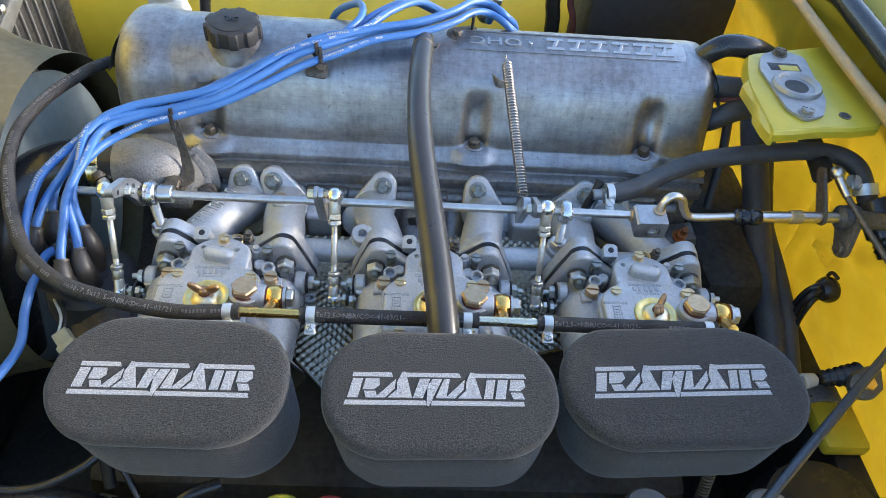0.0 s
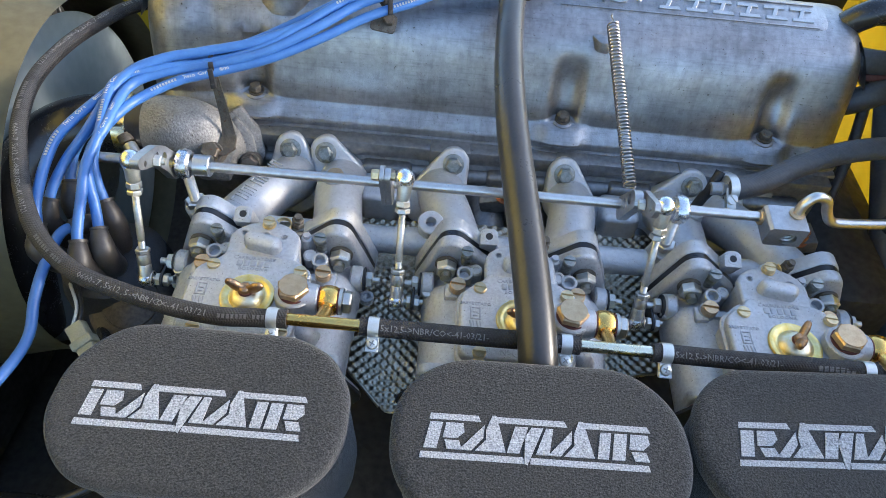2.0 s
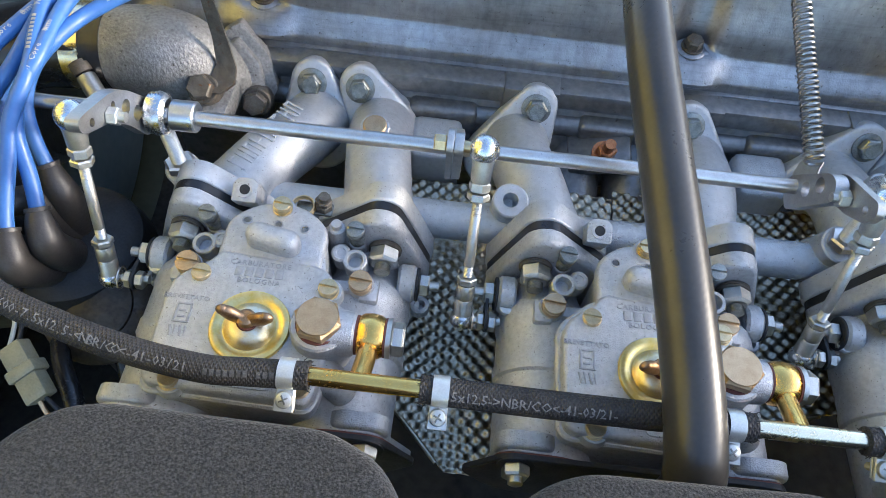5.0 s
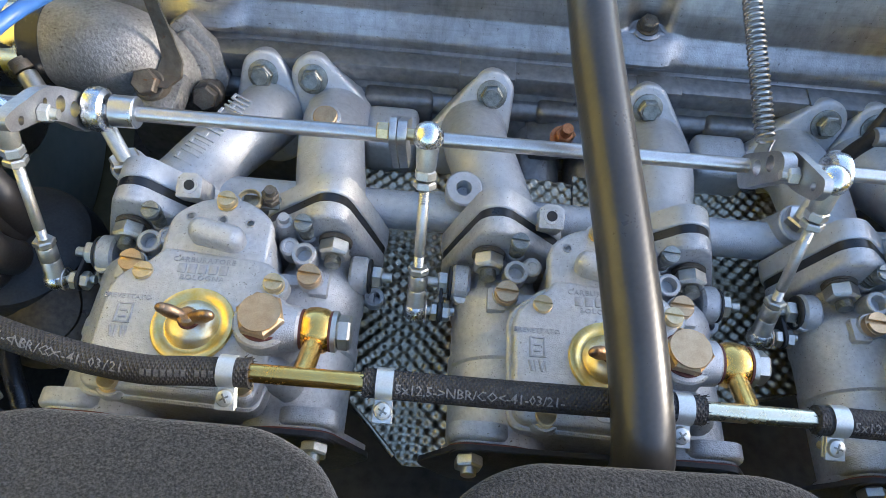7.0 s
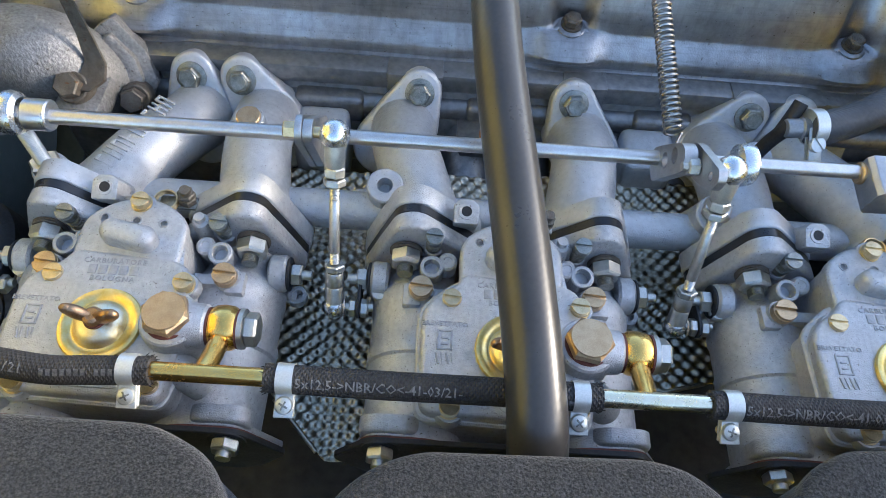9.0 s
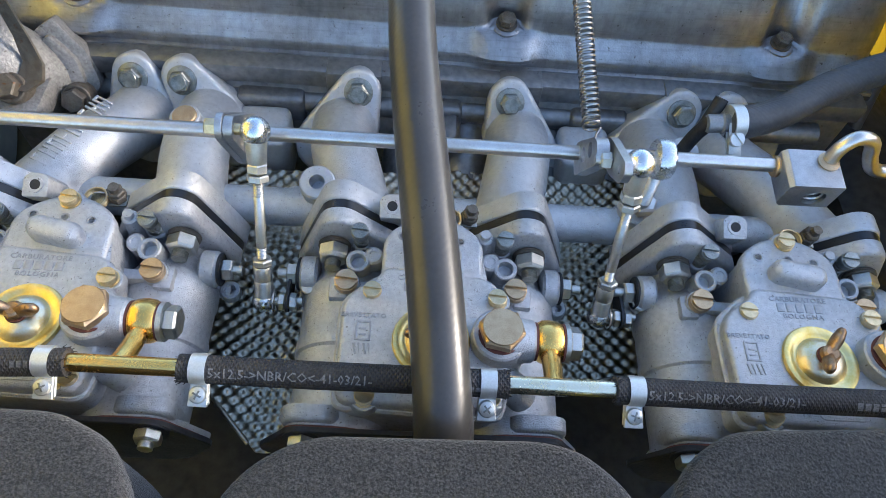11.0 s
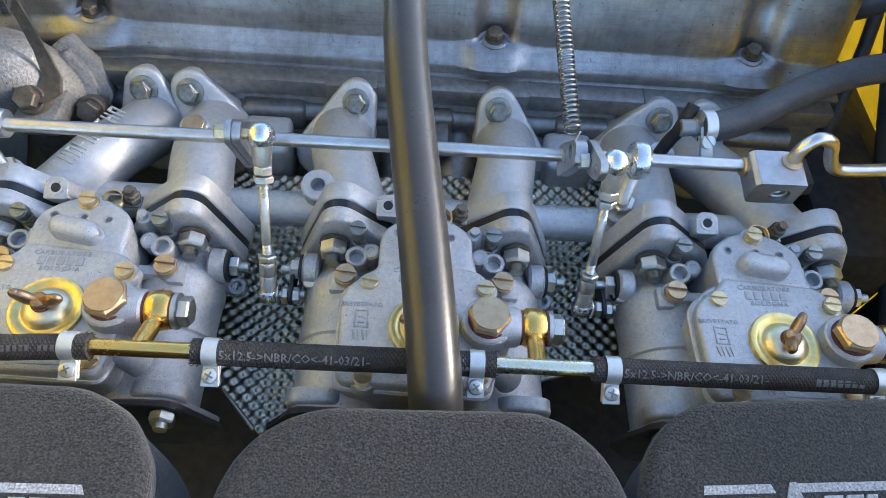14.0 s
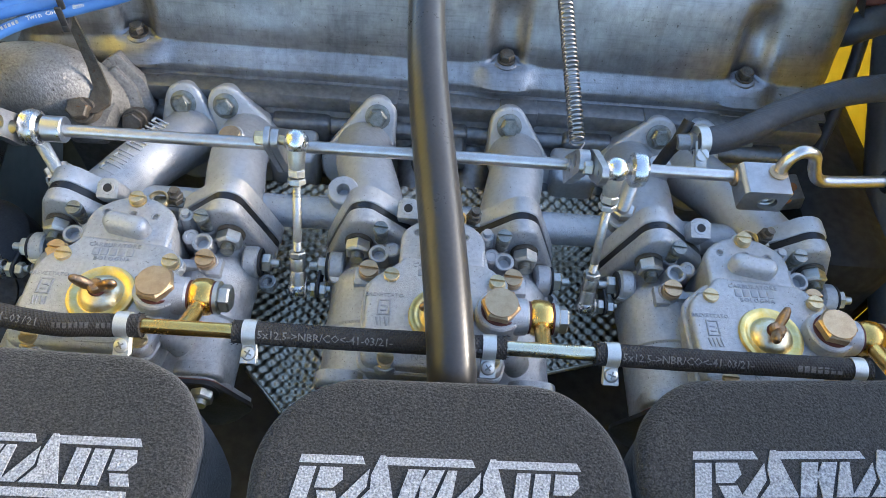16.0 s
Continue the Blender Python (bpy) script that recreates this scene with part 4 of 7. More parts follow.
        part("cover_screw", bm, BRASS, lid, "brass slotted screw")
    # wing nut on its domed cap
    bm = bmn()
    c = (0.0005, -0.0255, -0.0022)
    lathe(bm, [(0.0186, 0), (0.0190, 0.0010), (0.0184, 0.0022), (0.0165, 0.0026), (0.0146, 0.0018), (0.0130, 0.0012), (0.0122, 0.0014), (0.0118, 0.0008)], c, up, 48)
    cap_ = part("jet_cap", bm, GOLD, t, "gold-passivated domed jet cap")
    bm = bmn()
    lathe(bm, [(0.0124, 0.0012), (0.0118, 0.0028), (0.0100, 0.0048), (0.0072, 0.0064), (0.0, 0.0070)], c, up, 40)
    part("dome", bm, DOME, cap_, "silvery worn dome with yellow stains")
    bm = bmn()
    lathe(bm, [(0.0052, 0), (0.0050, 0.0014), (0.0, 0.0014)], (c[0], c[1], c[2] + 0.0070), up, 20)
    part("nut_washer", bm, FIBRE, cap_, "reddish fibre washer")
    bm = bmn()
    lathe(bm, [(0.0047, 0.0070), (0.0042, 0.0115), (0.0030, 0.0125), (0.0, 0.0122)], c, up, 20)
    for s in (-1, 1):
        wing = bmn()
        tube(wing, [(0.0012, 0, 0.0088), (0.0050, -0.0005, 0.0106), (0.0082, -0.0010, 0.0132), (0.0102, -0.0012, 0.0146)], lambda k: 0.0023 + 0.0017 * math.sin(math.pi * min(1.0, 0.2 + k * 0.62)), 14, 6)
        ball(wing, (0.0102, -0.0012, 0.0146), 0.0033, 14)
        wing.transform(Matrix.Translation(c) @ Matrix.Rotation(0 if s > 0 else math.pi, 4, "Z") @ Matrix.Diagonal((1, 0.72, 1, 1)))
        join(bm, wing)
    part("wing_nut", bm, TARNISH, cap_, "bronze wing nut")
    # filter plug: bronze hexagon on a round housing, then the banjo
    h = (0.0335, -0.0235, 0.0)
    bm = bmn()
    lathe(bm, [(0.0148, -0.020), (0.0142, -0.004), (0.0137, 0.0052), (0.0128, 0.0062)], h, up, 32)
    cyl(bm, (0.034, -0.0235, -0.0005), (0.0505, -0.0235, -0.0005), 0.0118, 0.0105, 28, 0.0012)
    tube(bm, [(0.030, -0.036, -0.012), (0.040, -0.042, -0.012), (0.047, -0.044, -0.022)], 0.008, 18, 6)
    part("inlet_housing", bm, CAST, t)
    bm = bmn()
    lathe(bm, [(0.0108, 0.0062), (0.0108, 0.0072)], h, up, 28)
    part("plug_washer", bm, FIBRE, t)
    bm = bmn()
    hexa(bm, (h[0], h[1], 0.0072), (h[0], h[1], 0.0142), 0.0113, 0.06)
    lathe(bm, [(0.0098, 0.0139), (0.0094, 0.0146), (0.0, 0.0146)], h, up, 32)
    part("inlet_plug", bm, BRONZE, t, "large bronze hexagon plug")
    for a, b in ((0.0505, 0.0515), (0.0640, 0.0650)):
        bm = bmn()
        cyl(bm, (a, -0.0235, -0.0005), (b, -0.0235, -0.0005), 0.0094, None, 28)
        part("banjo_washer", bm, FIBRE, t)
    bm = bmn()
    lathe(bm, [(0.0090, 0), (0.0104, 0.0022), (0.0109, 0.006), (0.0104, 0.0102), (0.0090, 0.0125)], (0.0515, -0.0235, -0.0005), (1, 0, 0), 32)
    banjo = part("banjo", bm, BANJO, t, "gold-tinted brass banjo union")
    bm = bmn()
    tube(bm, [(0.0575, -0.029, 0.002), (0.0573, -0.040, 0.007), (0.0565, -0.0505, 0.0125)], 0.0046, 18, 6)
    part("banjo_stem", bm, BANJO, banjo)
    bm = bmn()
    cyl(bm, (0.0650, -0.0235, -0.0005), (0.0672, -0.0235, -0.0005), 0.0096, None, 24)
    hexa(bm, (0.0672, -0.0235, -0.0005), (0.0735, -0.0235, -0.0005), 0.0082, 0.3)
    part("banjo_bolt", bm, ZINC, t)
    # return spring and lever on the top, behind the cover
    bm = bmn()
    helix(bm, (0.0085, 0.0525, -0.0128), (0.0085, 0.0520, -0.0090), 0.0062, 0.0006, 4)
    part("lever_spring", bm, BRASS, t)
    bm = bmn()
    box(bm, (0.004, 0.0500, -0.0150), (0.024, 0.0580, -0.0132), 0.0006)
    part("choke_lever", bm, DULL, t)
    bm = bmn()
    hexa(bm, (0.0190, 0.0550, -0.0132), (0.0195, 0.0545, -0.0080), 0.0050)
    hexa(bm, (0.0195, 0.0545, -0.0076), (0.0200, 0.0540, -0.0042), 0.0046, 0.3)
    cyl(bm, (0.0200, 0.0540, -0.0045), (0.0204, 0.0536, -0.0008), 0.0028, n=12)
    part("lever_bolt", bm, RUST, t, "dark double-nutted lever bolt")
    bm = bmn()
    lathe(bm, [(0.0048, -0.02), (0.0046, 0.0), (0.0038, 0.0008)], (0.0285, 0.0425, -0.0125), up, 18)
    cyl(bm, (0.0285, 0.0425, -0.013), (0.0285, 0.0425, -0.0085), 0.0028, n=12)
    part("cable_stop", bm, CAST, t)
    # cable bracket with a threaded eye
    bm = bmn()
    eye = facing((-0.0236, 0.0585, -0.0120), (0, -0.45, 1))
    prism(bm, rounded([(-0.0068, -0.0068), (0.0068, -0.0068), (0.0068, 0.0040), (0.0035, 0.0068), (-0.0035, 0.0068), (-0.0068, 0.0040)], 0.0012), eye @ Matrix.Translation((0, 0, -0.016)), 0.022, 0.0008)
    lathe(bm, [(0.0046, 0.0055), (0.0044, 0.0066), (0.0030, 0.0066), (0.0028, 0.0062)], eye.translation, (0, -0.45, 1), 20)
    stop = part("cable_bracket", bm, CAST, t)
    # black disc paints the shade inside the undrilled bore
    bm = bmn()
    lathe(bm, [(0.0029, 0.0058), (0.0029, 0.0063)], eye.translation, (0, -0.45, 1), 16)
    part("thread_bore", bm, DARK, stop)
    # cover markings
    letters("CARBURATORE", Matrix.Translation((-0.0025, 0.0087, -0.0020)), 0.0039, MARKS, lid, "cast_lettering", 0.0004, spread=1.15)
    letters("BOLOGNA", Matrix.Translation((-0.0015, -0.0010, -0.0020)), 0.0039, MARKS, lid, "cast_lettering", 0.0004, spread=1.2)
    letters("BREVETTATO", Matrix.Translation((-0.0330, -0.0135, -0.0020)), 0.0034, MARKS, lid, "cast_lettering", 0.0004, spread=1.1)
    letters("Nº", Matrix.Translation((-0.012, -0.0525, -0.0020)), 0.0058, MARKS, lid, "cast_lettering", 0.0004)
    for i in range(5):
        bm = bmn()
        x = -0.0123 + i * 0.0050
        box(bm, (x - 0.0020, 0.0014, -0.0026), (x + 0.0020, 0.0066, -0.0016), 0.0004)
        part("cast_block", bm, MARKS, lid)
    bm = bmn()
    for a, b in (((-0.0365, -0.0270), (-0.0355, -0.0165)), ((-0.0300, -0.0270), (-0.0290, -0.0165)), ((-0.0365, -0.0175), (-0.0290, -0.0165)), ((-0.0365, -0.0270), (-0.0290, -0.0260)), ((-0.0345, -0.0243), (-0.0312, -0.0232)), ((-0.0345, -0.0212), (-0.0312, -0.0202))):
        box(bm, (a[0], a[1], -0.0026), (b[0], b[1], -0.0015), 0.0002)
    for i in range(4):
        x = -0.0372 + i * 0.0024
        prism(bm, [(x, -0.0285), (x + 0.0011, -0.0285), (x + 0.0023 * (1 if i % 2 == 0 else 0.6), -0.0340), (x + 0.0012, -0.0340)], Matrix.Translation((0, 0, -0.0026)), 0.0011, 0.0002, 1)
    part("cast_emblem", bm, MARKS, lid)
    bm = bmn()
    prism(bm, hull([(-0.004, -0.0527, 0.0028), (0.014, -0.0527, 0.0028)]), Matrix.Translation((0, 0, -0.0028)), 0.0012, 0.0004, 1)
    part("number_plate", bm, CAST, lid)
    return t


carb = carburettor()
carb.matrix_basis = pose(CARB_X[0], 0, 0)
for cx, turn in zip(CARB_X[1:], (0.35, 1.15)):
    twin = copy_thing(carb, pose(cx, 0, 0))
    nut = next(o for o in twin.children_recursive if o.name.startswith("wing_nut"))
    nut.matrix_basis = Matrix.Translation((0.0005, -0.0255, 0)) @ Matrix.Rotation(turn, 4, "Z") @ Matrix.Translation((-0.0005, 0.0255, 0)) @ nut.matrix_basis


# ---- air filters ----
def air_filter(cx, cy, half, deep, turn, lean, label, mark):
    t = thing("air_filter", label, "air filter", (cx, cy, -0.034), "row of three air filters")
    rnd = random.Random(int(half * 1e5))
    levels = [(-0.0305, -0.0240), (-0.0303, -0.0165), (-0.0290, -0.0115), (-0.0262, -0.0082), (-0.0220, -0.0064), (-0.016, -0.0052), (-0.005, -0.0038), (0.010, -0.0026), (0.0225, -0.0018), (0.0258, -0.0026), (0.0272, -0.0032), (0.0286, -0.0022), (0.0310, 0.0002), (0.0345, 0.0012),
              (0.0380, 0.0012), (0.0402, 0.0004), (0.0415, -0.0012), (0.0422, -0.0036), (0.0425, -0.0085), (0.0426, -0.018), (0.0426, -0.032)]
    m = Matrix.Translation((cx, cy, 0)) @ Matrix.Rotation(radians(turn), 4, "Z")
    bm = bmn()
    rings = []
    for z, off in levels:
        ring = []
        big = deep - 0.0035
        r, w = big + off, half - big
        d = deep - big
        n = 18
        for q, (sx, sy) in enumerate(((1, 1), (-1, 1), (-1, -1), (1, -1))):
            for i in range(n):
                a = math.pi / 2 * (q + i / (n - 1))
                rr = max(r, 0.001)
                p = Vector((sx * (w + min(0, r - 0.001)) + rr * math.cos(a), sy * max(0.0005, d + min(0, r - 0.001)) + rr * math.sin(a), z))
                k = 0.0006 * noise.noise(Vector((p.x * 60, p.y * 60, p.z * 60 + cx * 40)))
                ring.append(m @ (p + Vector((k + lean * (0.042 - z), k, k))))
        rings.append(ring)
    skin(bm, rings)
    part("foam", bm, FOAM, t)
    # printed mark: two bars with peaks and slanted plain blocks between them
    mx, my, W, tilt, slant = mark
    mm = Matrix.Translation((mx, my, 0.0424)) @ Matrix.Rotation(radians(tilt), 4, "Z")
    lift = iter(range(99))

    def shape(pts):
        b2 = bmn()
        prism(b2, [(x * W + slant * y, y) for x, y in pts], mm, 0.0005 + 0.00003 * next(lift))
        part("print_mark", b2, PRINT, t)
    top, low, thick = 0.0131, -0.0131, 0.0036
    y0, y1 = low + thick + 0.0020, top - thick - 0.0016
    def at(f):
        return y0 + (y1 - y0) * f
    for a, b in ((-1.0, -0.535), (-0.445, 0.245), (0.345, 1.0)):
        shape([(a, top - thick), (b, top - thick), (b - 0.035, top), (a, top)])
    for a, b in ((-1.0, -0.105), (-0.035, 1.0)):
        shape([(a, low), (b + 0.02, low), (b, low + thick), (a, low + thick)])
    for o in (-0.985, 0.675):
        shape([(o, at(0)), (o + 0.115, at(0)), (o + 0.115, at(1)), (o, at(1))])
        shape([(o + 0.145, at(0.42)), (o + 0.27, at(0.42)), (o + 0.325, at(0.66)), (o + 0.30, at(1)), (o + 0.145, at(1))])
        shape([(o + 0.205, at(0)), (o + 0.335, at(0)), (o + 0.295, at(0.34)), (o + 0.165, at(0.34))])
    shape([(0.545, at(0)), (0.645, at(0)), (0.645, at(1)), (0.545, at(1))])
    for o in (-0.49, 0.295):
        shape([(o - 0.185, at(0)), (o - 0.075, at(0)), (o + 0.005, at(0.48)), (o - 0.005, at(0.98))])
        shape([(o - 0.045, at(0)), (o + 0.225, at(0)), (o + 0.085, top + 0.0004), (o + 0.045, top + 0.0004), (o + 0.015, at(0.80)), (o + 0.035, at(0.42))])
    shape([(-0.255, at(0)), (-0.145, at(0)), (-0.105, at(1)), (-0.225, at(1))])
    shape([(-0.120, at(0.62)), (-0.085, low + 0.0002), (-0.055, low - 0.0006), (0.03, at(1)), (-0.075, at(1))])
    shape([(0.0, at(0)), (0.120, at(0)), (0.120, at(1)), (0.055, at(1))])
    return t


air_filter(-0.1925, -0.1308, 0.0797, 0.0492, -0.6, 0.17, "dark grey foam air filter with white print, squashed slightly askew", (-0.1938, -0.1354, 0.0595, 0.5, 0.09))
air_filter(-0.0035, -0.1345, 0.0822, 0.0485, 1.4, 0.04, "dark grey foam air filter with white print and a hose behind", (-0.0060, -0.1362, 0.0616, 1.2, 0.20))
air_filter(0.1750, -0.1220, 0.0896, 0.0487, 3.4, -0.025, "dark grey foam air filter with white print near the bulkhead", (0.1720, -0.1225, 0.0650, 3.5, 0.24))


# ---- embossed heat shield under the carburettors ----
def heat_shield(x0, x1, y0, y1, z, label, cut):
    """Foil sheet pressed into rows of round dimples."""
    step = 0.00055
    nx, ny = int((x1 - x0) / step), int((y1 - y0) / step)
    xs = x0 + np.arange(nx + 1) * step
    ys = y0 + np.arange(ny + 1) * step
    gx, gy = np.meshgrid(xs, ys, indexing="ij")
    u, v = gx / 0.0048, gy / 0.0048
    h = 1.0 * np.sin(math.pi * u) * np.sin(math.pi * v)
    h = np.sign(h) * np.abs(h) ** 0.8 * 0.0009
    h += 0.0016 * np.sin(gx * 41 + gy * 23) + 0.0012 * np.sin(gy * 57 - gx * 17)
    gz = z + h + 0.10 * np.maximum(0, gy - 0.09)
    verts = np.stack([gx.ravel(), gy.ravel(), gz.ravel()], 1)
    i, j = np.meshgrid(np.arange(nx), np.arange(ny), indexing="ij")
    a = (i * (ny + 1) + j).ravel()
    faces = np.stack([a, a + ny + 1, a + ny + 2, a + 1], 1)
    (ax, ay), (bx, by) = cut
    mx, my = gx[:-1, :-1].ravel(), gy[:-1, :-1].ravel()
    faces = faces[(bx - ax) * (my - ay) - (by - ay) * (mx - ax) > 0]
    me = bpy.data.meshes.new("heat_shield")
    me.from_pydata(verts.tolist(), [], faces.tolist())
    me.materials.append(FOIL)
    me.shade_smooth()
    mid = Vector(((x0 + x1) / 2, (y0 + y1) / 2, z))
    t = thing("heat_shield", label, "heat shield", mid, "heat shields under the carburettors")
    me.transform(Matrix.Translation(-mid))
    ob = new("sheet", me)
    ob.parent = t
    md = ob.modifiers.new("thickness", "SOLIDIFY")
    md.thickness = 0.0008
    bm = bmn()
    tube(bm, [(ax, ay, z), ((ax + bx) / 2, (ay + by) / 2, z + 0.001), (bx, by, z)], 0.0014, 10, 6)
    part("folded_edge", bm, FOIL, t)
    return t


heat_shield(-0.150, 0.0, -0.060, 0.1375, -0.088, "dimpled silver foil heat shield between carburettors", ((-0.131, -0.0268), (-0.1032, -0.0553)))
heat_shield(0.001, 0.150, -0.045, 0.1455, -0.090, "dimpled silver foil heat shield beside the rearmost carburettor", ((0.069, -0.0160), (0.123, -0.0010)))


# ---- fuel rail ----
RY, RZ = -0.0515, 0.0135


def fuel_pipe(x0, x1, mat):
    bm = bmn()
    lathe(bm, [(0.0034, 0), (0.0041, 0.0006), (0.0041, x1 - x0 - 0.0006), (0.0034, x1 - x0)], (x0, RY, RZ), (1, 0, 0), 22)
    return single("fuel_pipe", bm, mat, "gold-tinted plated steel fuel rail pipe", "pipe", "fuel rail pipes")


def glyphs(text, size, spread=1.0, align="LEFT"):
    cu = bpy.data.curves.new("t", "FONT")
    cu.body, cu.size, cu.align_x, cu.align_y, cu.space_character, cu.resolution_u, cu.offset = text, size, align, "CENTER", spread, 1, size * 0.012
    ob = bpy.data.objects.new("t", cu)
    scene.collection.objects.link(ob)
    bpy.context.view_layer.update()
    me = bpy.data.meshes.new_from_object(ob.evaluated_get(bpy.context.evaluated_depsgraph_get()))
    bpy.data.objects.remove(ob)
    bm = bmn()
    bm.from_mesh(me)
    bpy.data.meshes.remove(me)
    return bm


def wrap(bm, along, out, up, r, at):
    """Bends flat print round a straight stretch of hose."""
    for k in range(-3, 4):
        bmesh.ops.bisect_plane(bm, geom=list(bm.verts) + list(bm.edges) + list(bm.faces), plane_co=(0, k * 0.0008, 0), plane_no=(0, 1, 0))
    for v in bm.verts:
        a = v.co.y / r
        v.co = at + along * v.co.x + (out * math.cos(a) + up * math.sin(a)) * r


def bent_print(text, along, out, up, r, size, parent, at, spread=1.05):
    """Print wrapped round a straight hose: text runs along one axis."""
    bm = glyphs(text, size, spread)
    wrap(bm, along, out, up, r, at)
    return part("print", bm, INK, parent, "pale grey printed marking")


def path_print(path, text, start, size, r, mat, parent, facing_to, step=0.60, name="print"):
    """Print that follows a curved cable sign by sign; a bar sign stands for what is not spelt out."""
    run, i, x = 0.0, 0, start
    whole = bmn()
    for ch in text:
        while i < len(path) - 2 and run + (path[i + 1] - path[i]).length < x:
            run += (path[i + 1] - path[i]).length
            i += 1
        d = (path[i + 1] - path[i]).normalized()
        p = path[i] + d * (x - run)
        out = (facing_to - d * d.dot(facing_to)).normalized()
        if d.x < 0 and name == "print":
            d = -d
        if ch == "|":
            bm = bmn()
            box(bm, (-size * 0.17, -size * 0.28, -0.00005), (size * 0.17, size * 0.24, 0.00005))
            wrap(bm, d, out, out.cross(d), r, p)
            join(whole, bm)
        elif ch != " ":
            bm = glyphs(ch, size, 1.0, "CENTER")
            wrap(bm, d, out, out.cross(d), r, p)
            join(whole, bm)
        x += size * step
    return part("print", whole, mat, parent, "pale printed marking")


def dashes(n, along, out, up, r, parent, at, w=0.0026, gap=0.0036, h=0.0036):
    """A word printed as plain bars round a hose."""
    for i in range(n):
        bm = bmn()
        rows = []
        for k in range(5):
            a = (k / 4 - 0.5) * h / r
            p = at + along * (i * gap) + (out * math.cos(a) + up * math.sin(a)) * r
            rows.append([p, p + along * w])
        skin(bm, rows, closed=False, cap=False)
        part("print_bar", bm, INK, parent)


def fuel_hose(pts, label, marks=True):
    mid = pts[len(pts) // 2]
    t = thing("fuel_hose", label, "hose", mid, "fuel hoses")
    bm = bmn()
    tube(bm, pts, 0.00625, 20, 10, True, True)
    part("woven_cover", bm, BRAID, t)
    rnd = random.Random(3)
    for end, nxt in ((pts[0], pts[1]), (pts[-1], pts[-2])):
        d, u, v = axes(Vector(nxt) - Vector(end))
        bm = bmn()
        for i in range(46):
            a = rnd.uniform(0, 2 * math.pi)
            rr = rnd.uniform(0.0045, 0.0066)
            p = Vector(end) + (u * math.cos(a) + v * math.sin(a)) * rr + d * rnd.uniform(0.0, 0.003)
            q = p - d * rnd.uniform(0.0008, 0.0024) + (u * math.cos(a) + v * math.sin(a)) * rnd.uniform(-0.0006, 0.0014)
            cyl(bm, p, q, 0.00032, 0.0001, 4)
        part("frayed_end", bm, BRAID, t)
    return t


OUT, UP = Vector((0, -0.62, 0.785)), Vector((0, 0.785, 0.62))
ALONG = Vector((1, 0, 0))
for k, cx in enumerate(CARB_X):
    if k < 2:
        fuel_pipe(cx + 0.0345, cx + 0.0840, BANJO if k == 0 else STRAW)
for cx in CARB_X[:2]:
    a, b = cx + 0.0835, cx + 0.193 + (0.0355 if cx < -0.1 else 0.0410)
    hose = fuel_hose([(a, RY, RZ), (a + 0.05, RY - 0.0002, RZ - 0.0003), (b - 0.05, RY, RZ - 0.0002), (b, RY, RZ)], "black woven fuel hose between two carburettors")
    bent_print("5x12,5->NBR/CO<-41-03/21-", ALONG, OUT, UP, 0.00645, 0.0060, hose, Vector((a + 0.0135, RY, RZ - 0.0001)), 0.97)
    dashes(7, ALONG, OUT, UP, 0.00645, hose, Vector((a + 0.1085, RY, RZ - 0.0004)))
LONG = [(-0.1635, RY, RZ), (-0.19, -0.0528, 0.0132), (-0.2094, -0.0535, 0.013), (-0.2416, -0.0496, 0.0135), (-0.2751, -0.0419, 0.014), (-0.3104, -0.0300, 0.015), (-0.3425, -0.0070, 0.016), (-0.367, 0.0230, 0.018),
        (-0.389, 0.0640, 0.022), (-0.405, 0.106, 0.028), (-0.414, 0.154, 0.030), (-0.409, 0.203, 0.030), (-0.395, 0.242, 0.030), (-0.378, 0.276, 0.028), (-0.352, 0.330, 0.010), (-0.33, 0.38, -0.03)]
hose = fuel_hose(LONG, "long black woven fuel hose looping round the distributor")
path_print(smooth_path(LONG, 10), "|||| |||||||", 0.012, 0.0056, 0.00645, INK, hose, Vector((0.1, -0.45, 0.8)), 0.50)
path = smooth_path(LONG, 10)
for start in (0.052, 0.216, 0.380):
    path_print(path, "12/30-14-<OC/RBN<-5,21x5,7-0060", start, 0.0060, 0.00645, INK, hose, Vector((0.1, -0.45, 0.8)), 0.50)
    path_print(path, "|||| |||||||", start + 0.108, 0.0056, 0.00645, INK, hose, Vector((0.1, -0.45, 0.8)), 0.50)


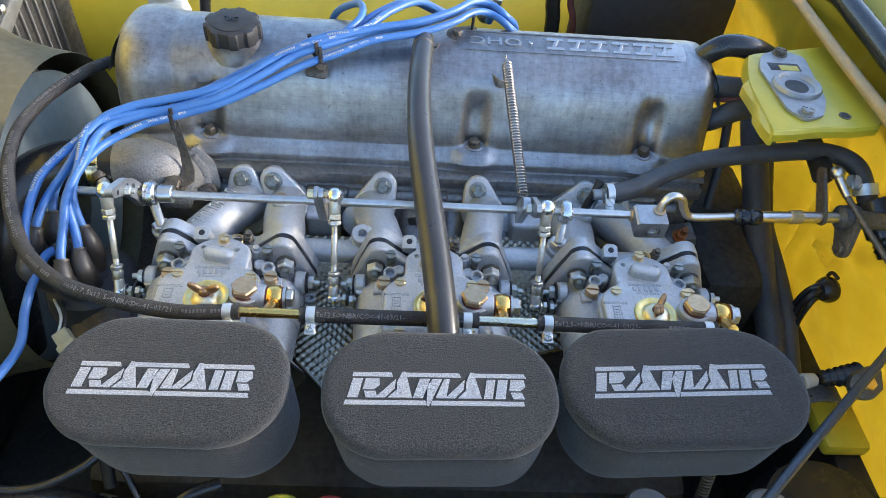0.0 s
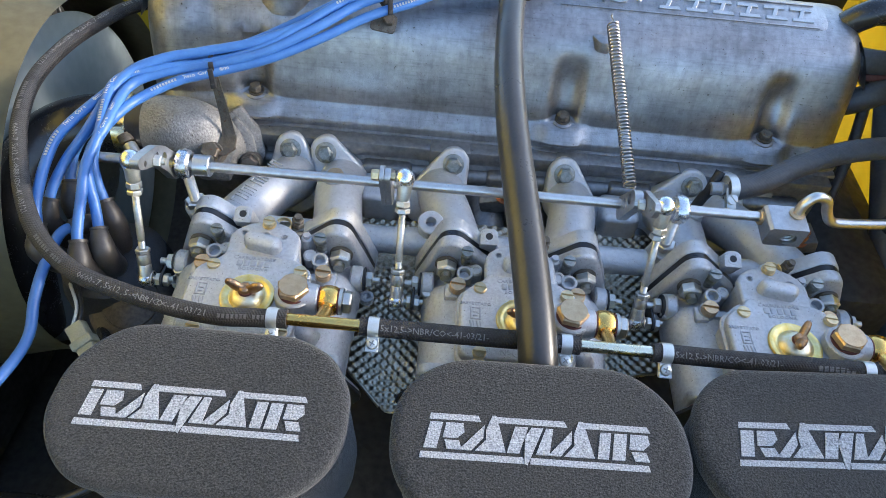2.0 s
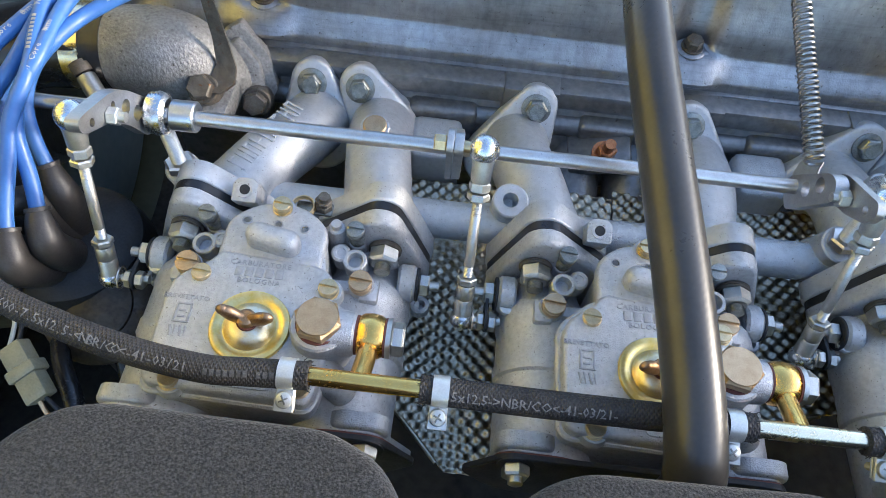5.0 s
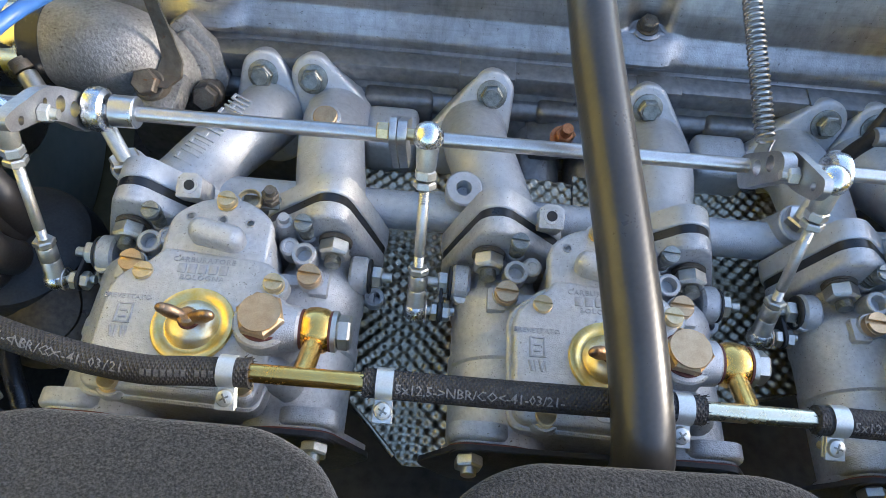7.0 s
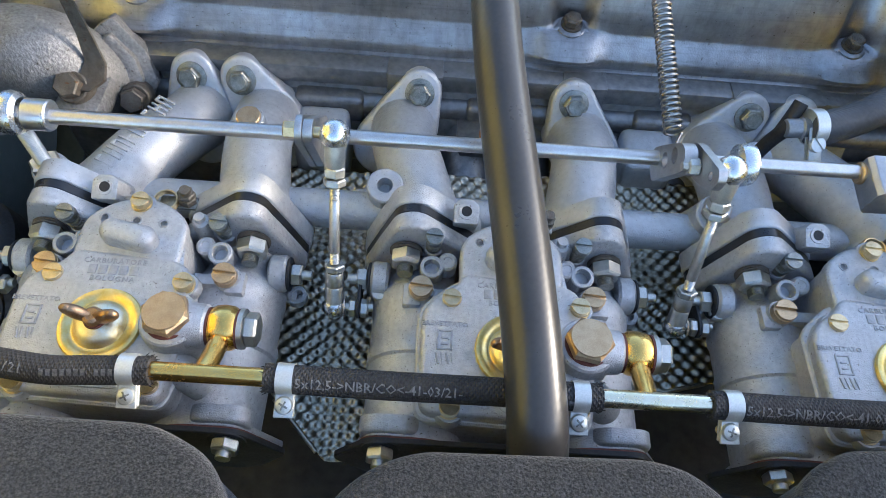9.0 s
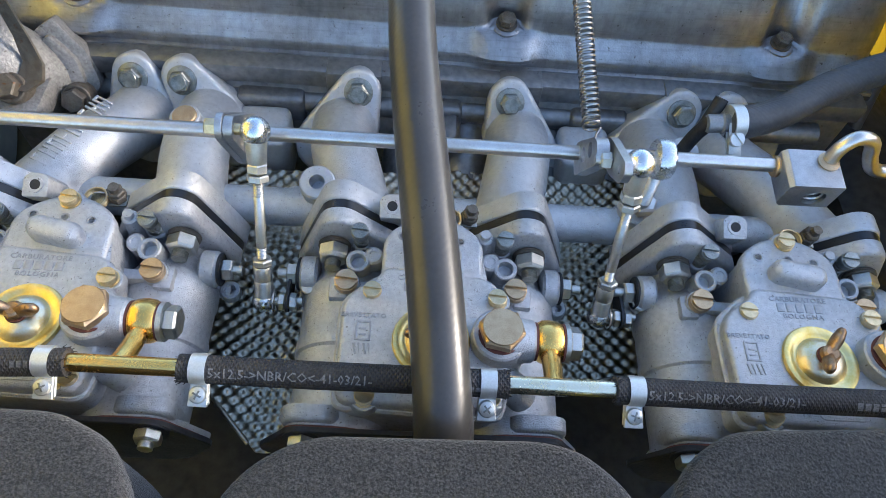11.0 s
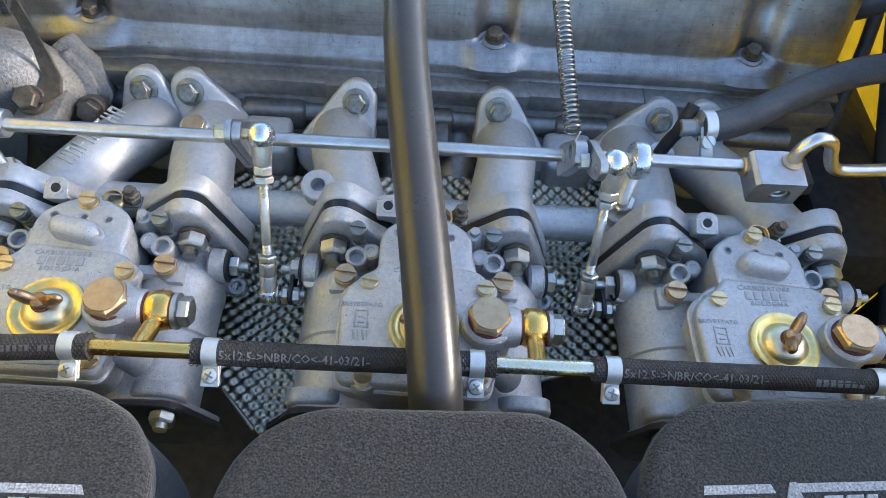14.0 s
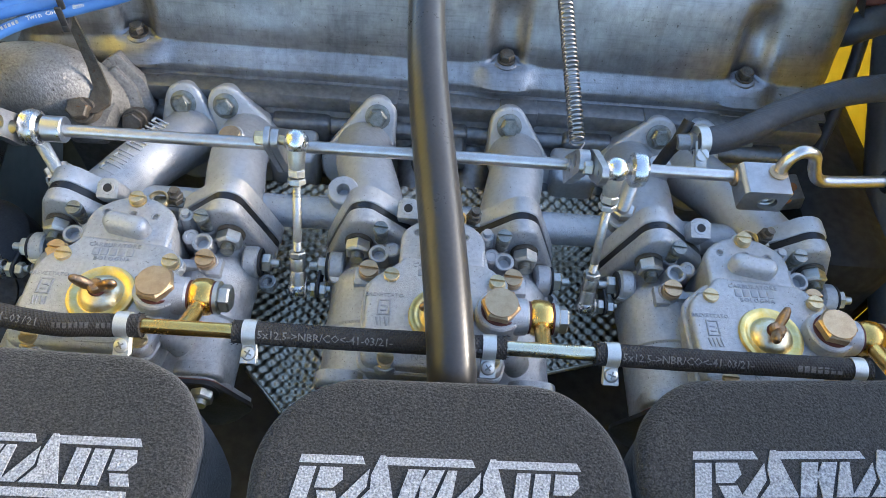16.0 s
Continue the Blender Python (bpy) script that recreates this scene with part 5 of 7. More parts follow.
def hose_clip(x, y, z):
    """Bright band with a flat tab and a cross-headed screw."""
    t = thing("hose_clip", "bright zinc hose clip with a cross-headed screw", "clip", (x, y, z), "fuel hose clips")
    bm = bmn()
    lathe(bm, [(0.0064, -0.0032), (0.0069, -0.0036), (0.0069, 0.0036), (0.0064, 0.0032)], (x, y, z), (1, 0, 0), 28)
    part("band", bm, CLIP, t)
    m = facing((x, y - 0.0075, z - 0.0045), (0, -0.42, 0.9))
    bm = bmn()
    prism(bm, rounded([(-0.0044, -0.0078), (0.0044, -0.0078), (0.0036, 0.0065), (-0.0036, 0.0065)], 0.0008), m, 0.0012, 0.0003, 1)
    prism(bm, rounded([(-0.0044, -0.0074), (0.0044, -0.0074), (0.0036, 0.0065), (-0.0036, 0.0065)], 0.0008), m @ Matrix.Translation((0, 0.0004, -0.0024)), 0.0012, 0.0003, 1)
    part("tab", bm, CLIP, t)
    bm = bmn()
    lathe(bm, [(0.0039, 0), (0.0039, 0.0008), (0.0034, 0.0017), (0.0022, 0.0022), (0.0, 0.0024)], m @ Vector((0, -0.0024, 0.0012)), m.to_3x3() @ Vector((0, 0, 1)), 20)
    head = part("screw", bm, CLIP, t)
    # darker grey cross set on the head, painting the shade of its recess
    bm = bmn()
    cross = m @ Matrix.Translation((0, -0.0024, 0.0030)) @ Matrix.Rotation(0.5 + 9 * x, 4, "Z")
    box(bm, (-0.0021, -0.0004, 0), (0.0021, 0.0004, 0.0008), 0.0001, cross)
    box(bm, (-0.0004, -0.0021, 0), (0.0004, 0.0021, 0.0007), 0.0001, cross)
    part("cross_recess", bm, DULL, head)
    bm = bmn()
    cyl(bm, m @ Vector((0, -0.003, -0.0024)), m @ Vector((0, -0.003, -0.010)), 0.0019, n=10)
    part("screw_shank", bm, GOLD, t)
    return t


for k, cx in enumerate(CARB_X):
    for off in ((0.0262, 0.0925) if k < 2 else (0.0335,)):
        hose_clip(cx + off, RY, RZ)


# ---- throttle linkage ----
SY, SZ = 0.0865, 0.0120


def plate_with_holes(bm, outline, holes, m, thick):
    """A flat lever with real holes through it, built as a ring of faces."""
    from_me = bmn()
    loops = [outline] + [[(x + r * math.cos(-2 * math.pi * i / 16), y + r * math.sin(-2 * math.pi * i / 16)) for i in range(16)] for x, y, r in holes]
    edges = []
    for lp in loops:
        vs = [from_me.verts.new((x, y, 0)) for x, y in lp]
        edges += [from_me.edges.new((vs[i], vs[(i + 1) % len(vs)])) for i in range(len(vs))]
    bmesh.ops.triangle_fill(from_me, edges=edges, use_beauty=True)
    geo = bmesh.ops.extrude_face_region(from_me, geom=list(from_me.faces))
    bmesh.ops.translate(from_me, verts=[e for e in geo["geom"] if isinstance(e, bmesh.types.BMVert)], vec=(0, 0, thick))
    from_me.transform(m)
    join(bm, from_me)


def rose_joint(t, x, shank_to):
    bm = bmn()
    lathe(bm, [(0.0055, -0.0052), (0.0088, -0.0058), (0.0112, -0.0040), (0.0120, 0.0), (0.0112, 0.0040), (0.0088, 0.0058), (0.0055, 0.0052)], (x, SY, SZ), (1, 0, 0), 32)
    j = part("rose_joint", bm, CHROME, t, "polished rose joint")
    p, q = Vector((x, SY - 0.0005, SZ - 0.009)), Vector(shank_to)
    bm = bmn()
    prof = []
    L = (q - p).length
    k = int(L / 0.0011)
    for i in range(k):
        prof += [(0.0044, L * i / k), (0.0039, L * (i + 0.5) / k)]
    lathe(bm, prof, p, q - p, 16)
    part("threaded_shank", bm, ZINC, j)
    d = (p - q).normalized()
    bm = bmn()
    hexa(bm, q, q + d * 0.0065, 0.0092, 0.4)
    part("lock_nut", bm, STEEL, j)


def throttle_shaft():
    t = thing("throttle_shaft", "bright steel throttle cross shaft with levers and joints", "throttle linkage", (0, SY, -0.03))
    bm = bmn()
    cyl(bm, (-0.345, SY - 0.001, SZ), (0.192, SY + 0.001, SZ), 0.0041, None, 22, 0.0005)
    part("shaft", bm, STEEL, t)
    rose_joint(t, -0.2735, (-0.271, 0.083, -0.030))
    rose_joint(t, 0.1195, (0.1200, 0.083, -0.030))
    bm = bmn()
    cyl(bm, (-0.2660, SY, SZ), (-0.2525, SY, SZ), 0.0085, None, 28, 0.0008)
    part("collar", bm, ALU, t, "aluminium shaft collar")
    # front lever: a drilled chevron plate standing across the shaft
    def across(x):
        return Matrix(((0, 0, 1, x), (1, 0, 0, 0), (0, 1, 0, 0), (0, 0, 0, 1)))
    bm = bmn()
    plate_with_holes(bm, rounded([(0.0900, -0.0020), (0.0960, 0.0110), (0.0772, 0.0377), (0.0668, 0.0470), (0.0434, 0.0570), (0.0355, 0.0590), (0.0345, 0.0530), (0.0375, 0.0490), (0.0552, 0.0373), (0.0679, 0.0220), (0.0795, 0.0000)], [0.006, 0.006, 0.005, 0.006, 0.003, 0.003, 0.003, 0.003, 0.006, 0.006, 0.006]), [(0.0441, 0.0495, 0.0022), (0.0716, 0.0310, 0.0043), (0.0784, 0.0197, 0.0043), (0.0632, 0.0415, 0.0019)], across(-0.2865), 0.0065)
    lev = part("lever", bm, LEVER, t, "drilled aluminium lever")
    bm = bmn()
    hexa(bm, (-0.2800, 0.0566, 0.0409), (-0.2745, 0.0566, 0.0409), 0.0046)
    cyl(bm, (-0.275, 0.0566, 0.0409), (-0.2715, 0.0566, 0.0409), 0.0026, n=12)
    part("lever_nut", bm, ZINC, lev)
    # middle lever: a clamp seen nearly edge on
    bm = bmn()
    prism(bm, hull([(0.0865, 0.0035, 0.0120), (0.0900, 0.0120, 0.0080), (0.0645, 0.0405, 0.0072)]), across(-0.1165), 0.0034, 0.0006)
    prism(bm, hull([(0.0865, 0.0035, 0.0115), (0.0900, 0.0120, 0.0078), (0.0645, 0.0400, 0.0062)]), across(-0.1128), 0.0046, 0.0006)
    lev = part("lever", bm, LEVER, t, "aluminium clamp lever")
    bm = bmn()
    hexa(bm, (-0.1230, 0.0645, 0.0400), (-0.1168, 0.0645, 0.0400), 0.0044)
    cyl(bm, (-0.109, 0.0640, 0.0402), (-0.098, 0.0632, 0.0405), 0.003, n=14)
    part("clamp_bolt", bm, BRASS, lev)
    # rear lever: drilled clamp plus a second arm bolted to it
    bm = bmn()
    plate_with_holes(bm, rounded([(0.0818, -0.0020), (0.0940, 0.0020), (0.0960, 0.0100), (0.0900, 0.0190), (0.0716, 0.0433), (0.0640, 0.0455), (0.0575, 0.0380)], 0.004), [(0.0789, 0.0204, 0.0043), (0.0721, 0.0325, 0.0043)], across(0.0722), 0.0065)
    lev = part("lever", bm, LEVER, t, "drilled aluminium clamp lever")
    bm = bmn()
    plate_with_holes(bm, rounded([(0.0671, 0.0266), (0.0770, 0.0380), (0.0714, 0.0434), (0.0439, 0.0573), (0.0395, 0.0535), (0.0411, 0.0447), (0.0549, 0.0334)], 0.0035), [(0.0474, 0.0478, 0.0022)], across(0.0805), 0.0040)
    part("lever_arm", bm, LEVER, lev)
    bm = bmn()
    hexa(bm, (0.0748, 0.0602, 0.0388), (0.0804, 0.0602, 0.0388), 0.0046)
    cyl(bm, (0.0720, 0.0602, 0.0388), (0.0750, 0.0602, 0.0388), 0.0024, n=12)
    cyl(bm, (0.0840, 0.0500, 0.0470), (0.0922, 0.0530, 0.0462), 0.0028, n=12)
    part("lever_nut", bm, ZINC, lev)
    # pivot block at the rear with the cranked rod
    m = facing((0.2000, 0.0800, 0.0125), (-0.02, -0.10, 1), (1, 0.0, 0))
    bm = bmn()
    side = m @ Matrix.Translation((0, 0.0115, 0)) @ Matrix.Rotation(math.pi / 2, 4, "X")
    plate_with_holes(bm, rounded([(-0.0150, -0.0085), (-0.0125, -0.0110), (0.0150, -0.0110), (0.0150, 0.0095), (-0.0125, 0.0095), (-0.0150, 0.0070)], 0.0006), [(0.0030, -0.0022, 0.0064)], side, 0.024)
    blk = part("pivot_block", bm, LEVER, t, "machined aluminium pivot block")
    bm = bmn()
    helix(bm, side @ Vector((0.0030, -0.0022, 0.010)), side @ Vector((0.0030, -0.0022, 0.023)), 0.0048, 0.0008, 5)
    part("bore_spring", bm, ZINC, blk)
    bm = bmn()
    lathe(bm, [(0.0058, 0.0), (0.0060, 0.001), (0.0046, 0.0014)], m @ Vector((0.0085, 0.0040, 0.0094)), m.to_3x3() @ Vector((0, 0, 1)), 22)
    cyl(bm, (0.183, SY, SZ), (0.1875, SY, SZ), 0.0062, None, 22, 0.0008)
    part("block_bush", bm, BRONZE, blk)
    bm = bmn()
    tube(bm, [(0.2090, 0.0840, 0.0200), (0.2110, 0.0860, 0.0310), (0.2180, 0.0880, 0.0375), (0.2280, 0.0890, 0.0340), (0.2340, 0.0885, 0.0220), (0.2410, 0.0880, 0.0135), (0.2540, 0.0885, 0.0118), (0.2900, 0.0925, 0.0115)], 0.0041, 18, 8)
    part("cranked_rod", bm, STEEL, t, "cranked steel rod")
    bm = bmn()
    lathe(bm, [(0.0062, 0), (0.0080, 0.002), (0.0080, 0.005), (0.0064, 0.007), (0.0082, 0.010), (0.0082, 0.0135), (0.0066, 0.0155), (0.0084, 0.018), (0.0084, 0.025), (0.007, 0.027)], (0.2880, 0.0923, 0.0115), (1, 0.03, 0), 24)
    part("rubber_bellows", bm, RUBBER, t, "black rubber bellows")
    return t


throttle_shaft()


def link_rod(top, low, label):
    """A ball-ended link from a throttle lever down to a carburettor spindle."""
    top, low = Vector(top), Vector(low)
    d = (low - top).normalized()
    t = thing("link_rod", label, "link rod", low, "throttle link rods")
    bm = bmn()
    ball(bm, top, 0.0076, 26)
    part("upper_ball", bm, CHROME, t, "polished upper ball socket")
    bm = bmn()
    lathe(bm, [(0.0060, 0.004), (0.0054, 0.008), (0.0050, 0.0155), (0.0046, 0.0165)], top, d, 22)
    part("upper_socket", bm, ZINC, t)
    bm = bmn()
    hexa(bm, top + d * 0.0165, top + d * 0.0215, 0.0056, 0.3)
    hexa(bm, top + d * 0.0225, top + d * 0.0265, 0.0058, 0.1)
    part("lock_nut", bm, ZINC, t)
    L = (low - top).length
    bm = bmn()
    prof = [(0.0027, 0.026)]
    for i in range(9):
        prof += [(0.0027, 0.027 + i * 0.0009), (0.0023, 0.0274 + i * 0.0009)]
    prof += [(0.0028, 0.0355), (0.0028, L - 0.034)]
    for i in range(8):
        prof += [(0.0027, L - 0.0335 + i * 0.0009), (0.0023, L - 0.0331 + i * 0.0009)]
    lathe(bm, prof, top, d, 14)
    part("shaft", bm, ZINC, t)
    bm = bmn()
    hexa(bm, low - d * 0.0265, low - d * 0.0225, 0.0056, 0.2)
    part("lower_nut", bm, ZINC, t)
    bm = bmn()
    lathe(bm, [(0.0046, 0), (0.0050, 0.001), (0.0050, 0.008), (0.0046, 0.0088), (0.0050, 0.0096), (0.0051, 0.0175), (0.0056, 0.019)], low - d * 0.0222, d, 20)
    part("lower_socket", bm, ZINC, t)
    bm = bmn()
    ball(bm, low, 0.0066, 22)
    part("lower_ball", bm, CHROME, t)
    bm = bmn()
    helix(bm, low + Vector((0.0052, 0, 0)), low + Vector((0.0058, 0, 0)), 0.0060, 0.0005, 1)
    part("clip_wire", bm, STEEL, t)
    bm = bmn()
    cyl(bm, low, low + Vector((0.021, 0.001, 0)), 0.0024, n=12)
    hexa(bm, low + Vector((0.0080, 0, 0)), low + Vector((0.0120, 0, 0)), 0.0052, 0.2)
    hexa(bm, low + Vector((0.0140, 0, 0)), low + Vector((0.0185, 0, 0)), 0.0052, 0.5)
    part("stud_nut", bm, ZINC, t)
    # throttle spindle arm with the idle speed screw
    m = facing(low + Vector((0.0122, 0, 0)), (1, 0, 0), (0, 1, -0.1))
    bm = bmn()
    prism(bm, hull([(0, 0, 0.0058), (0.0135, -0.001, 0.0068)]), m, 0.0018, 0.0003, 1)
    part("spindle_arm", bm, DARK, t, "dark steel spindle arm")
    p = low + Vector((0.0245, 0.0095, -0.004))
    bm = bmn()
    box(bm, p + Vector((-0.006, -0.0045, -0.006)), p + Vector((0.0085, 0.0055, -0.003)), 0.001)
    part("stop_plate", bm, ZINC, t)
    bm = bmn()
    helix(bm, p + Vector((0, 0, -0.003)), p + Vector((0, -0.001, 0.0055)), 0.0036, 0.0006, 5)
    part("stop_spring", bm, STEEL, t)
    bm = bmn()
    screw_head(bm, p + Vector((0, -0.001, 0.0052)), (-0.1, -0.2, 1), 0.0044, 0.0050)
    part("stop_screw", bm, ZINC, t)
    return t


link_rod((-0.2925, 0.0485, 0.0475), (-0.2930, 0.0135, -0.0440), "bright ball-ended throttle link at the front lever")
link_rod((-0.0980, 0.0630, 0.0405), (-0.0980, 0.0120, -0.0425), "bright ball-ended throttle link at the middle lever")
link_rod((0.0922, 0.0535, 0.0460), (0.0915, 0.0145, -0.0450), "bright ball-ended throttle link at the rear lever")


def return_spring():
    t = thing("return_spring", "bright coil spring from throttle lever to rocker cover", "spring", (0.077, 0.0945, 0.0265))
    a, b = Vector((0.0765, 0.0925, 0.0265)), Vector((0.0640, 0.2370, 0.0800))
    bm = bmn()
    d, u, v = axes(b - a)
    turns, steps = 46, 46 * 12
    h = (b - a).length
    pts = []
    for i in range(steps + 1):
        s = i / steps
        w = 0.47 * s / 0.5 if s < 0.5 else 0.47 + 0.53 * (s - 0.5) / 0.5
        pts.append(a + d * h * (0.62 * w + 0.38 * s) + (u * math.cos(2 * math.pi * turns * s) + v * math.sin(2 * math.pi * turns * s)) * 0.0047)
    tube(bm, pts, 0.00078, 6, 1)
    part("coil", bm, SPRING, t)
    bm = bmn()
    tube(bm, [a + u * 0.0045, a - d * 0.004 + u * 0.002, a - d * 0.009, a - d * 0.012 - u * 0.002, a - d * 0.011 + v * 0.003], 0.0007, 8)
    part("lower_hook", bm, SPRING, t)
    bm = bmn()
    tube(bm, [b + u * 0.0045, b + d * 0.003 + u * 0.002, b + d * 0.008, b + d * 0.010 - v * 0.002], 0.0007, 8)
    part("upper_hook", bm, SPRING, t)
    return t


return_spring()


def breather_hose():
    t = thing("breather_hose", "thick black rubber breather hose over the middle carburettor", "hose", (-0.001, -0.078, -0.02))
    bm = bmn()
    tube(bm, [(-0.0236, 0.2670, 0.0860), (-0.0236, 0.2500, 0.0862), (-0.0261, 0.200, 0.0838), (-0.0260, 0.150, 0.0784), (-0.0227, 0.100, 0.0703), (-0.0164, 0.050, 0.0592), (-0.0088, 0.0, 0.0452), (-0.0020, -0.050, 0.0285), (0.0012, -0.0770, 0.0120), (0.0015, -0.083, -0.015)], 0.0121, 32, 10, True, True, lambda k: 0.0109 + 0.0020 * min(1.0, k * 1.15))
    part("hose", bm, SPIRAL, t)
    bm = bmn()
    lathe(bm, [(0.0112, 0), (0.0119, 0.0008), (0.0112, 0.0016)], (-0.0238, 0.2485, 0.0862), (0.03, 1, 0.0), 28)
    tube(bm, [(-0.0120, 0.2480, 0.0885), (-0.0095, 0.2460, 0.0905), (-0.0075, 0.2485, 0.0925)], 0.0009, 8)
    part("wire_clip", bm, RUST, t, "thin wire hose clip")
    return t


breather_hose()


def heater_hose():
    t = thing("heater_hose", "ribbed black rubber hose from the manifold to the bulkhead", "hose", (0.17, 0.121, 0.0))
    bm = bmn()
    tube(bm, [(0.1655, 0.1212, 0.0086), (0.178, 0.1225, 0.0090), (0.200, 0.131, 0.0110), (0.235, 0.150, 0.0170), (0.280, 0.166, 0.0240), (0.340, 0.1745, 0.0290), (0.392, 0.1800, 0.0310), (0.424, 0.1765, 0.0290), (0.440, 0.1630, 0.0240), (0.4455, 0.1430, 0.0120), (0.449, 0.130, 0.000)], 0.0098, 24, 10, True, True)
    part("hose", bm, RIBBED, t)
    bm = bmn()
    lathe(bm, [(0.0098, -0.0036), (0.0106, -0.0036), (0.0106, 0.0036), (0.0098, 0.0036)], (0.1690, 0.1214, 0.0087), (1, 0.14, 0.02), 28)
    clip = part("clip_band", bm, CLIP, t, "bright zinc hose clip")
    m = facing((0.1688, 0.1105, 0.0050), (0, -0.62, 0.78), (1, 0.1, 0))
    bm = bmn()
    box(bm, (-0.0038, -0.0120, 0), (0.0038, 0.0105, 0.0012), 0.0003, m)
    box(bm, (-0.0038, -0.0080, -0.004), (0.0038, 0.0085, -0.003), 0.0003, m)
    part("clip_tab", bm, CLIP, clip)
    bm = bmn()
    screw_head(bm, m @ Vector((0, 0.0005, 0.001)), m.to_3x3() @ Vector((0, 0, 1)), 0.0045, 0.0034)
    part("clip_screw", bm, CLIP, clip)
    return t


heater_hose()


# ---- ignition ----
def distributor():
    t = thing("distributor", "black distributor cap with rubber lead boots", "distributor", (-0.334, 0.043, -0.46))
    c = Vector((-0.334, 0.043, 0))
    bm = bmn()
    lathe(bm, [(0.030, -0.46), (0.030, -0.16), (0.044, -0.135), (0.044, -0.105)], c, (0, 0, 1), 36)
    part("body", bm, GRIME_SHADE, t, "oily dark distributor body")
    bm = bmn()
    lathe(bm, [(0.044, -0.105), (0.045, -0.080), (0.041, -0.062), (0.034, -0.056), (0.016, -0.052), (0.0, -0.050)], c, (0, 0, 1), 36)
    part("cap", bm, DARK, t)
    for way in ROOTS:
        top = Vector(way[0])
        up = (Vector(way[0]) - Vector(way[1])).normalized() * -1
        foot = c + (Vector((top.x, top.y, 0)) - c) * 0.55 + Vector((0, 0, -0.060))
        bm = bmn()
        tube(bm, [top + up * 0.006, top - up * 0.004, top - up * 0.010 + Vector((0, 0, -0.006)), foot * 0.5 + (top - up * 0.012) * 0.5 + Vector((0, 0, -0.006)), foot], lambda q: 0.0056 + 0.0046 * math.sin(math.pi * 0.5 * min(1.0, q * 1.35)), 20, 8)
        boot = part("boot", bm, BOOT, t, "aged black rubber lead boot")
        bm = bmn()
        lathe(bm, [(0.0052, -0.0012), (0.0066, -0.0010), (0.0066, 0.0010), (0.0052, 0.0012)], top + up * 0.0055, up, 20)
        part("boot_lip", bm, BOOT, boot)
    return t


# each lead out of its boot, up to the bundle
ROOTS = [
    [(-0.3340, 0.0109, -0.0120), (-0.3366, 0.0217, -0.0040), (-0.3372, 0.0440, 0.0120), (-0.3372, 0.0622, 0.0250), (-0.3329, 0.0844, 0.0360)],
    [(-0.3680, 0.0218, -0.0100), (-0.3718, 0.0404, 0.0050), (-0.3722, 0.0741, 0.0200), (-0.3636, 0.0970, 0.0310)],
    [(-0.3643, 0.0715, -0.0120), (-0.3663, 0.0799, -0.0050), (-0.3643, 0.0958, 0.0080), (-0.3490, 0.1052, 0.0260)],
    [(-0.3291, 0.0546, -0.0120), (-0.3365, 0.0652, 0.0020), (-0.3410, 0.0781, 0.0160), (-0.3378, 0.0915, 0.0280), (-0.3284, 0.1049, 0.0370)],
    [(-0.3237, 0.0254, -0.0120), (-0.3298, 0.0424, 0.0020), (-0.3360, 0.0573, 0.0180), (-0.3374, 0.0737, 0.0280), (-0.3302, 0.0908, 0.0380)],
    [(-0.3718, 0.0489, -0.0100), (-0.3698, 0.0595, 0.0000), (-0.3632, 0.0787, 0.0120), (-0.3493, 0.0948, 0.0280)],
]
distributor()

TRUNK = [(-0.3279, 0.1382, 0.042), (-0.2997, 0.1560, 0.047), (-0.2660, 0.1665, 0.050), (-0.2273, 0.1784, 0.058), (-0.1910, 0.1987, 0.070), (-0.1547, 0.2230, 0.083), (-0.1214, 0.2373, 0.090)]


def lead(k, sx, sy, sz, tail):
    """One blue plug lead: out of its boot, along the bundle, then on its own way."""
    start = ROOTS[k][0]
    pts = list(ROOTS[k])
    for i, (x, y, z) in enumerate(TRUNK):
        f = min(1.0, 0.55 + 0.2 * math.sin((i + 2) * 1.1 + k * 2.0))
        pts.append((x + sx * f, y + sy * f, z + sz * f))
    pts += tail
    t = thing("ignition_lead", "glossy blue silicone ignition lead with pale print", "ignition lead", start, "blue ignition leads")
    bm = bmn()
    tube(bm, pts, 0.0040, 16, 10)
    part("cable", bm, BLUE, t)
    run = smooth_path(pts, 10)
    # the maker's name as plain bars, then the readable words
    for s in {0: (0.10, 0.335), 1: (0.06,), 2: (0.30,), 3: (0.115, 0.325), 4: (0.045,), 5: (0.36,)}[k]:
        path_print(run, "|||||||||  Twin Core   8mm", s, 0.0046, 0.00405, WHITE, t, Vector((-0.05, -0.62, 0.78)), 0.54, "lead")
    return t


over = [(-0.0766, 0.2544, 0.0935), (-0.0300, 0.2717, 0.0955), (0.0062, 0.2953, 0.0975), (0.0287, 0.3200, 0.0975), (0.0480, 0.3300, 0.092), (0.0680, 0.3220, 0.083), (0.0850, 0.345, 0.055), (0.09, 0.38, 0.0)]
up_away = [(-0.098, 0.262, 0.094), (-0.070, 0.300, 0.097), (-0.040, 0.340, 0.090), (-0.01, 0.40, 0.05)]
loop = [(-0.105, 0.255, 0.096), (-0.090, 0.280, 0.102), (-0.096, 0.315, 0.098), (-0.125, 0.345, 0.070), (-0.14, 0.37, 0.02)]


def shifted(pts, d):
    return [(x + d[0], y + d[1], z + d[2]) for x, y, z in pts]


